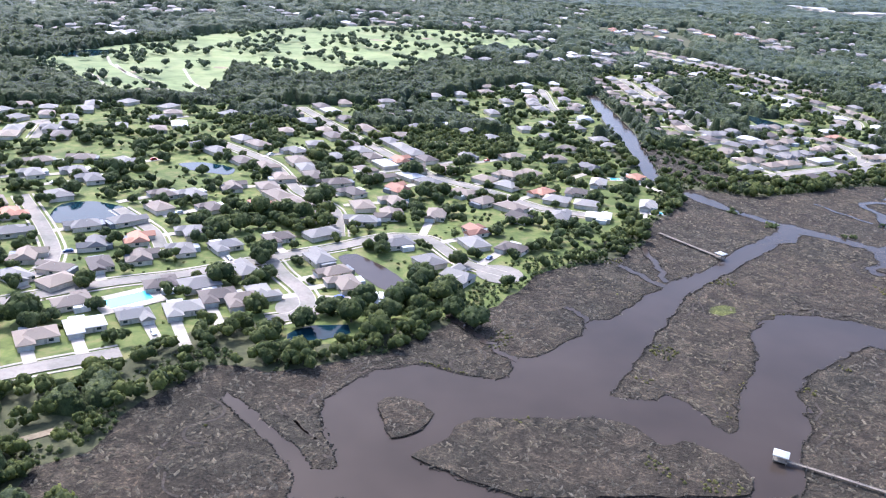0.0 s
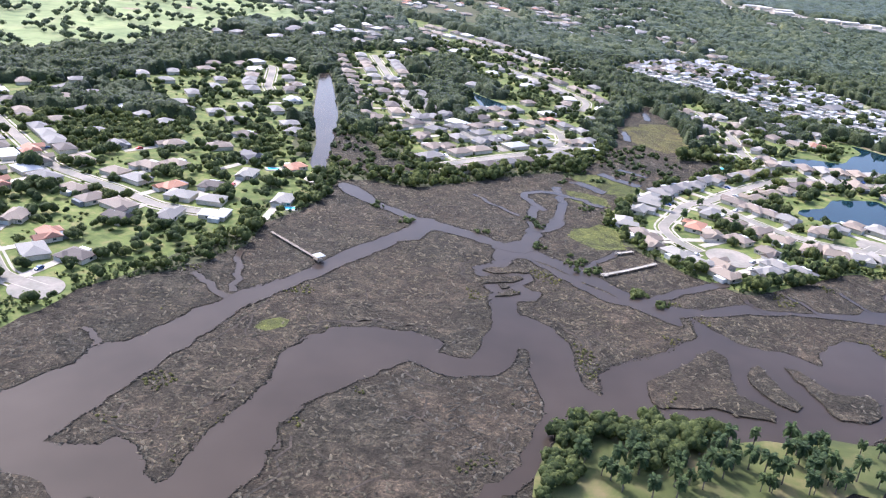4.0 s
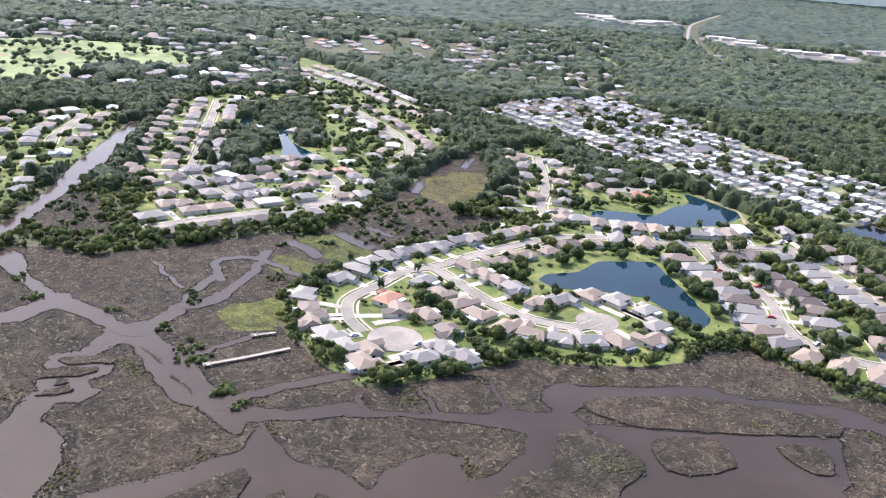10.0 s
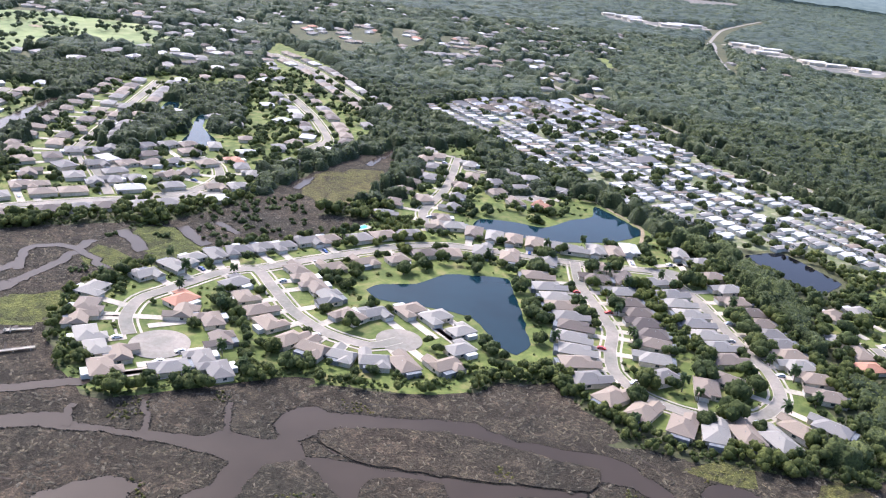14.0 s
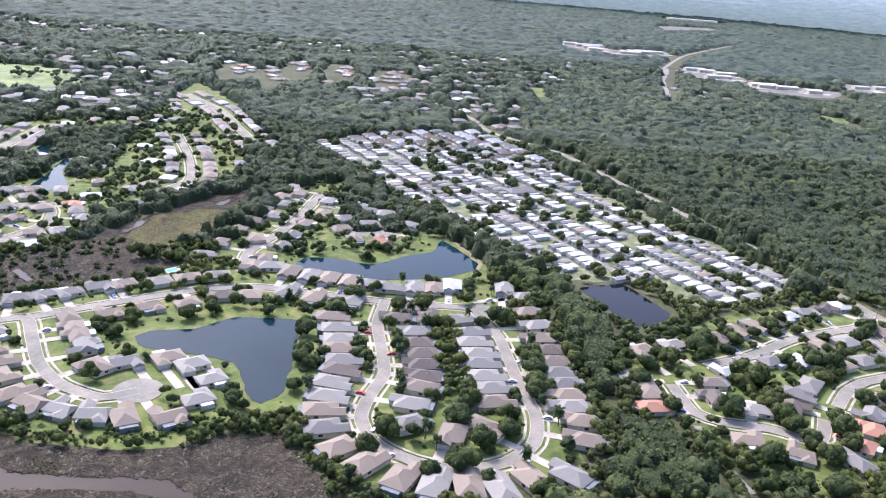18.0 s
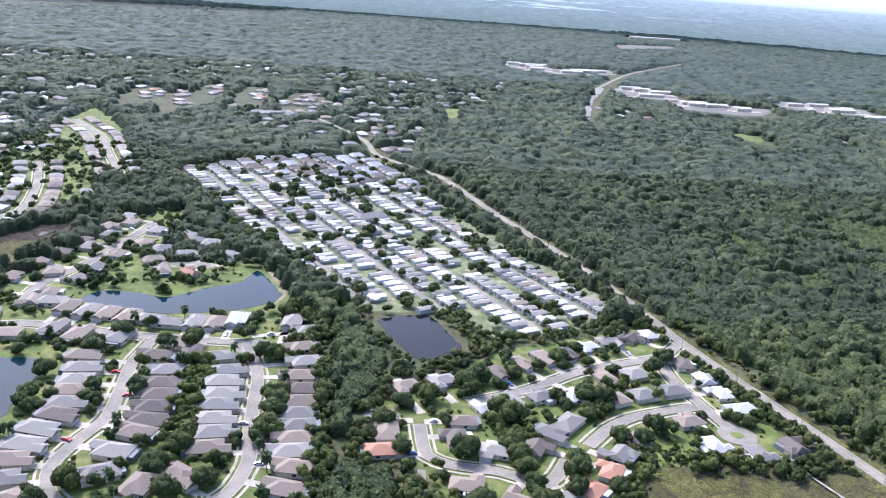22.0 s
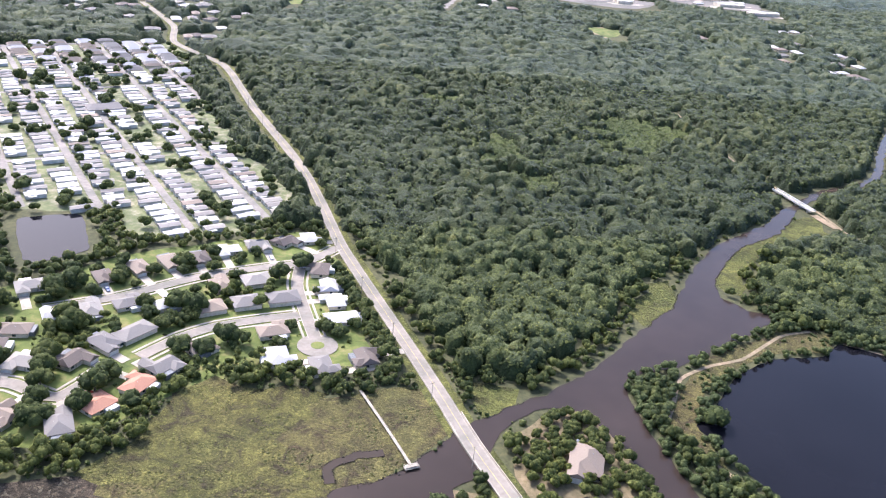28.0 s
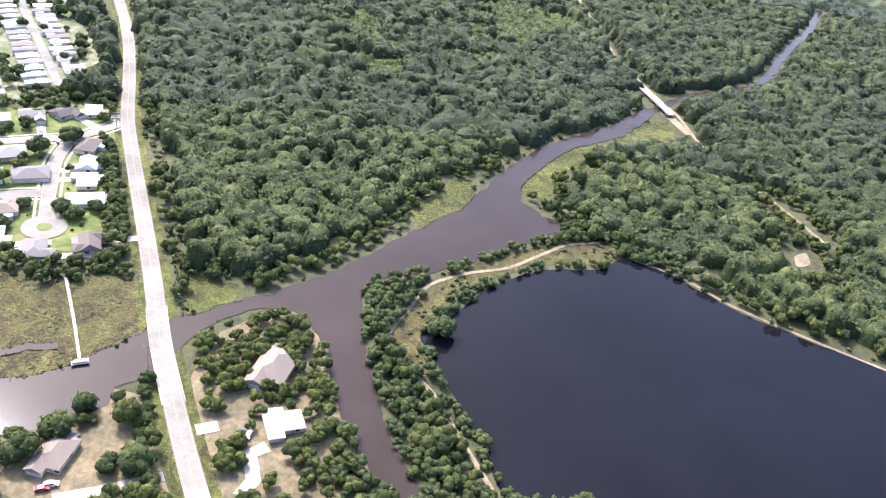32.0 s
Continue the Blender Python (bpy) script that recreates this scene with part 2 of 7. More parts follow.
for _n, _c in (("white", (0.75, 0.75, 0.74)), ("red", (0.4, 0.03, 0.02)), ("silver", (0.45, 0.46, 0.48)), ("blue", (0.03, 0.07, 0.2))):
    _m, _t, _b = material(_n + "_car_paint", 0.3, 0.5)
    _b.inputs["Base Color"].default_value = (*_c, 1)
    PAINTS.append((_n, _m))


def shingle(name, colour):
    m, t, b = material(name, 0.75, 0.3)
    f = noise_node(t, 3.0, 4, stretch=(1, 1, 6))
    c = ramp(t, f, [(0.3, tuple(0.82 * v for v in colour)), (0.7, tuple(1.12 * v for v in colour))])
    o = t.nodes.new("ShaderNodeObjectInfo")
    c = mix(t, c, ramp(t, o.outputs["Random"], [(0, (0.82, 0.82, 0.84)), (1, (1.15, 1.13, 1.08))]), 1.0, "MULTIPLY")
    t.links.new(c, b.inputs["Base Color"])
    bump(t, b, noise_node(t, 5, 3, stretch=(0.3, 0.3, 6)), 0.3, 0.05)
    return m


ROOFS = {
    "grey": shingle("grey_shingles", (0.178, 0.163, 0.145)),
    "tan": shingle("tan_shingles", (0.215, 0.17, 0.128)),
    "dark": shingle("dark_brown_shingles", (0.115, 0.092, 0.076)),
    "pale": shingle("pale_grey_shingles", (0.235, 0.216, 0.187)),
    "white": shingle("white_metal_roof", (0.47, 0.452, 0.42)),
    "orange": shingle("terracotta_tiles", (0.37, 0.185, 0.115)),
}


# ---- the plan, in metres: shores, streets, plots ----
PLAN_SUB_A = [(-136, 234), (-127, 239), (-106, 261), (-96, 280), (-76, 302), (-54, 281), (-25, 289), (-5, 312), (18, 315), (51, 363), (101, 434), (137, 481), (139, 554), (124, 580), (138, 745), (125, 880), (66, 874), (8, 792), (-70, 727), (-178, 691), (-328, 620)]
PLAN_SUB_B = [(215, 560), (241, 557), (265, 579), (305, 606), (343, 629), (362, 653), (353, 685), (400, 765), (426, 833), (400, 942), (446, 886), (345, 1153), (255, 1289), (270, 1031), (186, 984), (155, 905), (182, 686), (202, 611)]
PLAN_SUB_C = [(328, 407), (343, 387), (382, 388), (430, 407), (492, 407), (508, 430), (540, 423), (550, 414), (572, 397), (633, 400), (659, 408), (657, 502), (634, 596), (631, 648), (603, 704), (525, 710), (517, 827), (486, 815), (451, 624), (423, 595), (376, 554), (335, 511), (311, 477), (311, 451)]
PLAN_SUB_D = [(733, 427), (754, 425), (784, 423), (819, 462), (861, 488), (898, 495), (881, 561), (869, 634), (819, 618), (761, 586), (734, 556), (708, 535), (699, 517)]
PLAN_PARK = [(470, 983), (646, 1097), (729, 899), (798, 758), (841, 683), (820, 633), (762, 605), (737, 639), (677, 634), (660, 658), (625, 711), (569, 787)]
PLAN_GOLF = [(-368, 896), (-366, 970), (-323, 986), (-317, 1075), (-256, 1180), (-180, 1253), (-100, 1317), (-32, 1318), (53, 1313), (142, 1211), (163, 1174), (101, 1130), (43, 1109), (19, 1018), (-27, 962), (-42, 885), (-87, 878), (-121, 825), (-176, 830), (-210, 868), (-211, 750), (-228, 709), (-254, 715), (-294, 741)]
PLAN_GOLF_W = [(-433, 829), (-403, 873), (-365, 976), (-315, 1043), (-267, 1041), (-200, 775), (-216, 710), (-278, 698), (-370, 786)]
PLAN_ISLAND_HOUSE = [(956, 431), (972, 462), (991, 471), (1006, 447), (1011, 416), (1021, 388), (1032, 377), (977, 370), (961, 403)]
PLAN_CORNER_LOT = [(905, 384), (910, 397), (932, 412), (940, 410), (959, 375), (963, 368), (914, 362)]
PLAN_NEARWOOD = [(210, 231), (219, 251), (232, 272), (243, 269), (262, 273), (281, 266), (291, 260), (313, 259), (344, 257), (327, 231)]
PLAN_SPIT = [(1028, 454), (1029, 463), (1036, 480), (1061, 518), (1096, 540), (1130, 556), (1141, 548), (1134, 534), (1097, 526), (1075, 511), (1053, 490), (1040, 464), (1044, 433), (1039, 439)]
PLAN_MARSH_W = [(-111, 185), (-108, 198), (-97, 207), (-93, 233), (-84, 244), (-71, 265), (-54, 259), (-34, 270), (-16, 281), (0, 297), (14, 315), (34, 335), (52, 370), (81, 385), (105, 409), (119, 447), (139, 476), (157, 513), (187, 514), (229, 529), (305, 558), (138, 209)]
PLAN_MARSH_M = [(143, 440), (153, 474), (155, 523), (193, 519), (220, 513), (257, 529), (295, 541), (315, 562), (356, 622), (403, 733), (425, 769), (450, 765), (442, 687), (422, 635), (373, 572), (326, 519), (305, 469), (309, 429), (321, 403), (331, 385), (355, 381), (433, 407), (343, 261), (224, 257), (153, 255)]
PLAN_MARSH_N = [(155, 644), (162, 633), (179, 608), (190, 578), (206, 560), (207, 539), (185, 541), (167, 545), (157, 556), (151, 582)]
PLAN_THICKET = [(344, 578), (315, 634), (355, 644), (377, 666), (397, 631), (405, 591), (389, 564), (366, 559)]
PLAN_MARSH_E = [(236, 512), (255, 508), (297, 502), (313, 548), (344, 585), (383, 606), (418, 615), (440, 610), (407, 571), (370, 552), (332, 510), (309, 483), (310, 440), (330, 402), (349, 383), (380, 379), (399, 395), (430, 404), (456, 408), (492, 404), (506, 418), (530, 425), (540, 412), (540, 392), (558, 383), (585, 378), (640, 372), (638, 368), (316, 332)]
PLAN_MARSH_SE = [(417, 402), (449, 402), (506, 414), (536, 427), (544, 415), (559, 386), (433, 370)]
PLAN_MARSH_S2 = [(498, 407), (532, 421), (552, 384), (578, 377), (627, 374), (653, 370), (673, 385), (715, 379), (757, 397), (802, 410), (847, 404), (833, 376), (526, 348)]
PLAN_MARSH_D = [(822, 439), (816, 462), (832, 476), (847, 468), (876, 464), (915, 478), (931, 464), (931, 446), (919, 430), (898, 409), (888, 404), (859, 401), (806, 399), (812, 421)]
PLAN_GREEN_M1 = [(280, 448), (296, 462), (309, 460), (309, 436), (301, 433), (285, 438)]
PLAN_GREEN_M2 = [(310, 557), (331, 565), (347, 541), (343, 522), (320, 529)]
PLAN_GREEN_M3 = [(301, 527), (323, 516), (317, 498), (302, 501)]
PLAN_GREEN_M4 = [(391, 696), (422, 726), (447, 722), (430, 643), (409, 637), (390, 651)]
PLAN_GREEN_P2 = [(497, 337), (513, 335), (523, 326), (505, 297), (493, 301), (496, 318)]
PLAN_GREEN_P3 = [(463, 313), (484, 317), (489, 302), (484, 297), (465, 297)]
PLAN_GREEN_S1 = [(581, 373), (596, 379), (611, 372), (608, 364), (591, 366)]
PLAN_GREEN_S2 = [(631, 371), (649, 370), (654, 359), (629, 357)]
PLAN_GREEN_S3 = [(667, 372), (681, 376), (694, 370), (695, 363), (665, 360)]
PLAN_GREEN_S4 = [(724, 383), (749, 394), (781, 391), (809, 395), (838, 386), (833, 376), (725, 366)]
PLAN_GREEN_S5 = [(825, 469), (877, 466), (847, 404), (813, 404), (799, 410), (812, 440)]
PLAN_GREEN_R1 = [(936, 479), (952, 485), (964, 478), (961, 465), (946, 460), (940, 467)]
PLAN_GREEN_R2 = [(1097, 617), (1108, 634), (1141, 674), (1173, 705), (1209, 726), (1203, 685), (1162, 665), (1125, 632), (1104, 593), (1093, 596)]
PLAN_GREEN_R3 = [(1036, 569), (1060, 600), (1070, 596), (1063, 576), (1045, 552), (1035, 547)]
PLAN_GREEN_M5 = [(280, 449), (291, 468), (309, 468), (307, 432), (292, 430)]
PLAN_GREEN_I1 = [(317, 544), (324, 562), (344, 551), (355, 531), (351, 518), (332, 510)]
PLAN_GREEN_I2 = [(303, 519), (311, 529), (318, 515), (311, 502)]
PLAN_GREEN_W = [(812, 445), (854, 443), (888, 409), (872, 397), (842, 384)]
PLAN_LAGOON = [(29, 198), (22, 201), (9, 207), (-2, 212), (-22, 193), (-36, 192), (-34, 198), (-41, 212), (-66, 241), (-65, 243), (-38, 215), (-31, 205), (-26, 205), (-23, 208), (-26, 216), (-29, 224), (-32, 234), (-32, 244), (-28, 252), (-21, 261), (-13, 267), (-4, 271), (7, 267), (25, 263), (32, 270), (31, 281), (39, 281), (50, 292), (63, 307), (66, 317), (74, 319), (98, 349), (129, 379)]
PLAN_LAG2 = [(-4, 271), (7, 267), (25, 263), (35, 275), (41, 259), (41, 255), (60, 256), (81, 256), (85, 261), (93, 252), (96, 242), (100, 237), (104, 240), (109, 254), (120, 277), (125, 284), (133, 311), (140, 325), (151, 334), (165, 337), (181, 333), (194, 327), (187, 312), (175, 321), (162, 324), (151, 318), (143, 293), (143, 286), (133, 266), (132, 257), (127, 241), (121, 233), (108, 206), (-22, 193), (-2, 212), (-26, 216), (-32, 234), (-28, 252)]
PLAN_DIAG = [(25, 263), (32, 270), (31, 281), (39, 281), (50, 292), (63, 307), (66, 317), (74, 319), (98, 349), (114, 366), (129, 379), (146, 399), (157, 414), (177, 435), (193, 453), (198, 466), (209, 461), (202, 449), (180, 423), (153, 394), (129, 367), (110, 346), (96, 332), (78, 311), (69, 300), (53, 277), (41, 259), (41, 255)]
PLAN_CREEK2B = [(179, 310), (167, 320), (154, 321), (146, 312), (141, 279), (133, 268), (130, 264), (134, 255), (109, 254), (115, 269), (128, 292), (133, 314), (141, 324), (155, 333), (169, 334)]
PLAN_CREEK2 = [(109, 254), (115, 269), (128, 292), (133, 314), (141, 324), (155, 333), (169, 334), (184, 325), (196, 315), (203, 313), (207, 316), (214, 334), (219, 344), (221, 363), (232, 368), (231, 352), (241, 343), (247, 327), (244, 306), (244, 294), (249, 285), (254, 302), (264, 311), (287, 320), (308, 338), (309, 350), (317, 331), (327, 325), (344, 322), (352, 309), (357, 304), (363, 321), (374, 330), (387, 332), (343, 261), (270, 259), (227, 270), (227, 286), (227, 305), (229, 321), (225, 323), (219, 308), (210, 302), (193, 301), (179, 310)]
PLAN_STRAIT = [(221, 363), (224, 376), (220, 381), (228, 385), (238, 389), (235, 379), (226, 371), (232, 368)]
PLAN_CR_UP = [(156, 518), (166, 514), (179, 487), (194, 471), (202, 462), (214, 457), (231, 443), (236, 436), (242, 429), (245, 422), (263, 397), (279, 375), (293, 359), (296, 354), (288, 362), (277, 368), (262, 391), (247, 416), (231, 402), (219, 401), (229, 407), (234, 425), (232, 432), (213, 445), (205, 449), (196, 435), (183, 430), (195, 460), (190, 466), (172, 486), (159, 501)]
PLAN_CR_SE = [(242, 421), (250, 416), (260, 407), (271, 390), (282, 377), (285, 366), (297, 351), (304, 346), (304, 367), (295, 373), (287, 381), (282, 391), (274, 406), (262, 416), (255, 427), (256, 435), (248, 437), (241, 431)]
PLAN_NAR = [(235, 437), (237, 414), (232, 405), (223, 403), (220, 400), (219, 394), (223, 389), (226, 385), (221, 382), (224, 373), (227, 369), (224, 362), (225, 354), (232, 351), (232, 365), (241, 366), (247, 375), (242, 376), (239, 382), (246, 388), (245, 397), (236, 403), (243, 414), (242, 429)]
PLAN_CHAN_N = [(298, 367), (317, 362), (347, 369), (351, 364), (374, 362), (400, 363), (406, 367), (428, 364), (424, 375), (429, 385), (462, 387), (499, 387), (502, 377), (548, 366), (540, 352), (507, 352), (460, 355), (444, 364), (441, 372), (435, 366), (437, 353), (425, 350), (413, 351), (381, 359), (349, 360), (322, 357), (310, 355), (300, 358)]
PLAN_WATER_S = [(310, 355), (321, 335), (329, 326), (341, 324), (350, 309), (353, 316), (365, 330), (380, 334), (390, 319), (410, 338), (413, 350), (425, 351), (441, 356), (459, 354), (507, 350), (539, 351), (505, 297), (369, 291), (314, 291), (247, 278), (249, 286), (254, 303), (264, 312), (287, 322), (308, 338)]
PLAN_CHAN13 = [(425, 377), (427, 386), (436, 389), (445, 386), (474, 388), (500, 389), (508, 382), (514, 379), (534, 376), (551, 374), (561, 368), (565, 360), (558, 360), (553, 363), (543, 367), (511, 373), (496, 379), (478, 380), (449, 378), (443, 374)]
PLAN_CHAN17 = [(427, 381), (443, 387), (462, 386), (487, 388), (505, 384), (514, 380), (433, 370)]
PLAN_CHAN20 = [(511, 380), (525, 375), (545, 369), (560, 365), (570, 359), (573, 352), (564, 351), (558, 357), (538, 361), (517, 366)]
PLAN_POOL20 = [(583, 357), (591, 363), (601, 362), (606, 355), (584, 353)]
PLAN_CANAL_TOP = [(143, 840), (150, 843), (156, 690), (154, 639), (150, 581), (145, 538), (139, 552), (142, 606), (139, 686)]
PLAN_RIVER_W = [(850, 386), (872, 397), (889, 407), (910, 416), (922, 424), (932, 409), (923, 396), (900, 385), (883, 370), (864, 357)]
PLAN_RIVER = [(895, 407), (914, 422), (934, 444), (948, 457), (976, 478), (1002, 500), (1031, 536), (1060, 570), (1087, 621), (1118, 663), (1161, 701), (1192, 739), (1199, 737), (1166, 690), (1124, 654), (1096, 610), (1090, 589), (1102, 572), (1114, 566), (1082, 537), (1043, 509), (1015, 495), (1015, 463), (1020, 439), (1028, 407), (1041, 378), (1032, 377), (1021, 395), (1011, 416), (1003, 446), (992, 466), (977, 469), (961, 460), (948, 440), (941, 422), (925, 408), (912, 394), (903, 387)]
PLAN_BRAID1 = [(229, 370), (227, 379), (238, 387), (237, 395), (222, 396), (220, 401), (231, 404), (240, 422)]
PLAN_CR_NE = [(235, 432), (249, 426), (263, 455), (275, 463), (280, 472)]
PLAN_CR_NE2 = [(263, 455), (264, 476), (273, 496)]
PLAN_CR_R1 = [(280, 472), (290, 503), (294, 535)]
PLAN_CR_DOCKB = [(273, 405), (288, 416), (303, 429)]
PLAN_CR_M = [(294, 362), (305, 374), (326, 385), (346, 393)]
PLAN_CR_MARSH = [(886, 412), (885, 420), (896, 429), (905, 431)]
PLAN_RIVER_UP = [(1195, 737), (1239, 781), (1282, 807), (1310, 834), (1358, 918), (1411, 1001), (1455, 1084)]
PLAN_CHAN20B = [(690, 388), (698, 379), (699, 363)]
PLAN_NEAR_CR = [(234, 284), (226, 272), (217, 254), (206, 240), (194, 229), (184, 220)]
PLAN_SIDE_A = [(89, 384), (99, 372), (107, 359)]
PLAN_SIDE_B = [(108, 410), (109, 386), (108, 365)]
PLAN_SIDE_C = [(57, 330), (64, 322), (65, 309)]
PLAN_SIDE_D = [(32, 279), (24, 290), (17, 301), (11, 308), (7, 320)]
PLAN_SIDE_E = [(236, 510), (248, 491), (257, 478)]
PLAN_SIDE_F = [(372, 384), (375, 373), (379, 361)]
PLAN_SIDE_G = [(404, 385), (406, 375), (408, 365)]
PLAN_SIDE_H = [(348, 376), (348, 368), (352, 361)]
PLAN_CR_I1 = [(303, 552), (316, 539), (325, 526)]
PLAN_CR_I2 = [(333, 567), (343, 555), (354, 544)]
PLAN_CR_I3 = [(352, 581), (366, 565)]
PLAN_CR_I4 = [(276, 487), (268, 511), (270, 518), (285, 522), (291, 521), (314, 499)]
PLAN_CR_I5 = [(386, 661), (389, 676), (391, 690)]
PLAN_CR_I6 = [(429, 737), (437, 764), (449, 792)]
PLAN_FING1 = [(224, 398), (225, 400), (233, 401), (239, 403), (246, 400), (245, 396), (236, 396), (228, 394)]
PLAN_FING2 = [(220, 383), (223, 390), (232, 391), (240, 392), (241, 388), (235, 385), (225, 384)]
PLAN_FING3 = [(227, 381), (230, 382), (233, 379), (231, 377), (228, 377)]
PLAN_FING4 = [(224, 369), (227, 372), (232, 376), (237, 374), (235, 371), (228, 369)]
PLAN_KITE = [(-15, 243), (-13, 247), (-2, 245), (3, 238), (-1, 228), (-10, 224)]
PLAN_ISLC = [(-2, 214), (0, 218), (9, 225), (10, 232), (17, 237), (33, 239), (54, 241), (69, 238), (75, 229), (83, 231), (97, 222), (99, 213), (96, 205), (42, 199), (29, 198), (22, 201), (9, 207)]
PLAN_ISL1 = [(271, 298), (276, 302), (287, 308), (309, 325), (312, 318), (304, 293), (312, 278), (310, 273), (298, 276), (290, 280), (269, 280), (268, 288)]
PLAN_ISL2 = [(319, 310), (323, 312), (323, 300), (324, 291), (327, 282), (321, 280), (314, 292), (314, 300)]
PLAN_ISL3 = [(334, 310), (340, 309), (345, 292), (360, 289), (352, 274), (337, 274), (336, 284), (334, 297)]
PLAN_ISLE = [(441, 372), (459, 378), (496, 379), (532, 368), (547, 364), (540, 352), (507, 352), (460, 355), (444, 364)]
PLAN_K2 = [(389, 298), (402, 318), (418, 329), (424, 348), (437, 353), (452, 335), (452, 325), (439, 314), (435, 298)]
PLAN_K3 = [(462, 347), (477, 349), (488, 347), (488, 329), (465, 323), (460, 333)]
PLAN_K4 = [(510, 343), (525, 344), (529, 335), (522, 324), (514, 329)]
PLAN_ISLCREEK = [(9, 222), (18, 219), (30, 212), (39, 207), (48, 200)]
PLAN_GREEN_P1 = [(120, 334), (123, 340), (130, 343), (134, 341), (133, 335), (125, 331)]
PLAN_POND_GOLF = [(-401, 874), (-385, 915), (-353, 926), (-358, 890), (-378, 869)]
PLAN_POND1 = [(447, 506), (455, 515), (473, 520), (489, 537), (506, 540), (524, 540), (526, 524), (529, 493), (529, 475), (530, 462), (522, 450), (514, 458), (508, 473), (501, 486), (487, 490), (479, 492), (466, 494), (455, 495)]
PLAN_POND2 = [(508, 622), (513, 638), (533, 640), (556, 635), (575, 655), (593, 668), (600, 693), (613, 674), (624, 652), (624, 641), (599, 620), (566, 610), (537, 611)]
PLAN_POND3 = [(688, 620), (699, 627), (719, 633), (736, 597), (739, 587), (719, 568), (711, 572)]
PLAN_PONDA = [(-195, 404), (-196, 420), (-184, 428), (-166, 423), (-155, 413), (-158, 404), (-171, 395), (-187, 392)]
PLAN_PONDB = [(-162, 509), (-148, 515), (-127, 507), (-127, 492), (-150, 497)]
PLAN_PONDC = [(-45, 371), (-37, 376), (-22, 361), (-12, 346), (-15, 334), (-26, 341), (-36, 355)]
PLAN_PONDD = [(-54, 289), (-48, 296), (-32, 300), (-30, 293), (-42, 285), (-51, 280)]
PLAN_PONDE = [(271, 830), (277, 841), (285, 797), (305, 760), (305, 744), (283, 736), (280, 775)]
PLAN_PONDF = [(236, 841), (233, 874), (243, 874), (249, 838)]
PLAN_LAKE = [(1040, 462), (1053, 477), (1071, 502), (1097, 521), (1126, 528), (1142, 541), (1166, 528), (1188, 508), (1220, 489), (1248, 474), (1214, 400), (1071, 382), (1065, 401), (1053, 428), (1046, 447)]
PLAN_MAINROAD = [(979, 353), (969, 374), (963, 387), (952, 412), (941, 438), (930, 469), (920, 496), (912, 517), (893, 566), (874, 617)]
PLAN_MAINROAD2 = [(858, 672), (843, 721), (825, 770), (799, 831), (776, 886), (756, 940), (722, 1024)]
PLAN_MAINROAD3 = [(654, 1104), (630, 1191), (555, 1324)]
PLAN_R1 = [(-142, 246), (-132, 253), (-109, 267)]
PLAN_R2 = [(-169, 301), (-154, 312), (-134, 326), (-107, 340), (-75, 364), (-46, 384), (-31, 397), (-20, 403), (-3, 402), (14, 374), (33, 362)]
PLAN_R3 = [(-75, 362), (-67, 347), (-55, 330), (-50, 316), (-54, 305), (-64, 300)]
PLAN_R4 = [(-222, 431), (-191, 387), (-172, 356), (-166, 334), (-174, 320)]
PLAN_R5 = [(-156, 570), (-107, 523), (-80, 468), (-56, 439), (-48, 398)]
PLAN_R6 = [(-119, 698), (-57, 597), (-6, 520), (36, 487), (61, 465), (92, 456)]
PLAN_R7 = [(74, 830), (96, 853), (98, 769), (103, 746)]
PLAN_R8 = [(-166, 419), (-138, 389), (-127, 368)]
PLAN_R9 = [(-293, 574), (-283, 595), (-269, 547)]
PLAN_C1 = [(349, 433), (342, 448), (342, 469), (357, 490), (371, 509), (387, 517), (399, 498), (415, 471), (433, 453), (454, 445), (467, 453)]
PLAN_C2 = [(387, 517), (416, 540), (462, 572), (493, 582), (539, 578), (563, 575), (617, 575)]
PLAN_C3 = [(568, 578), (566, 544), (570, 517), (574, 486), (569, 464), (567, 444), (575, 425), (591, 414), (611, 410), (629, 418), (642, 434), (645, 457), (640, 483), (636, 512), (632, 539), (620, 571)]
PLAN_C4 = [(476, 615), (474, 641), (489, 697), (500, 788)]
PLAN_C5 = [(539, 694), (554, 700), (569, 694)]
PLAN_D1 = [(741, 522), (771, 539), (803, 565), (835, 582), (856, 592), (872, 614)]
PLAN_D2 = [(717, 498), (721, 471), (732, 464), (753, 461), (773, 454), (784, 474)]
PLAN_D3 = [(796, 487), (809, 505), (823, 517), (844, 527), (860, 533)]
PLAN_D4 = [(854, 592), (855, 565), (863, 535), (870, 513)]
PLAN_D5 = [(719, 459), (720, 440), (723, 426), (727, 408)]
PLAN_B1 = [(215, 560), (240, 577), (267, 593), (297, 609), (328, 628), (342, 637)]
PLAN_B2 = [(217, 732), (220, 700), (231, 673), (248, 658), (276, 609)]
PLAN_B3 = [(248, 658), (278, 682), (312, 709)]
PLAN_B4 = [(297, 610), (323, 635), (331, 664), (324, 690), (312, 709)]
PLAN_B5 = [(217, 732), (205, 876), (198, 958)]
PLAN_B6 = [(269, 1195), (336, 1106), (376, 1021), (423, 926)]
PLAN_B7 = [(374, 755), (389, 798), (366, 876), (328, 965)]
PLAN_CULS = [(364, 427), (467, 453)]
PLAN_CULS2 = [(31, 362), (-53, 313)]
PLAN_CULS3 = [(555, 697), (625, 570)]
PLAN_CULS4 = [(872, 506)]
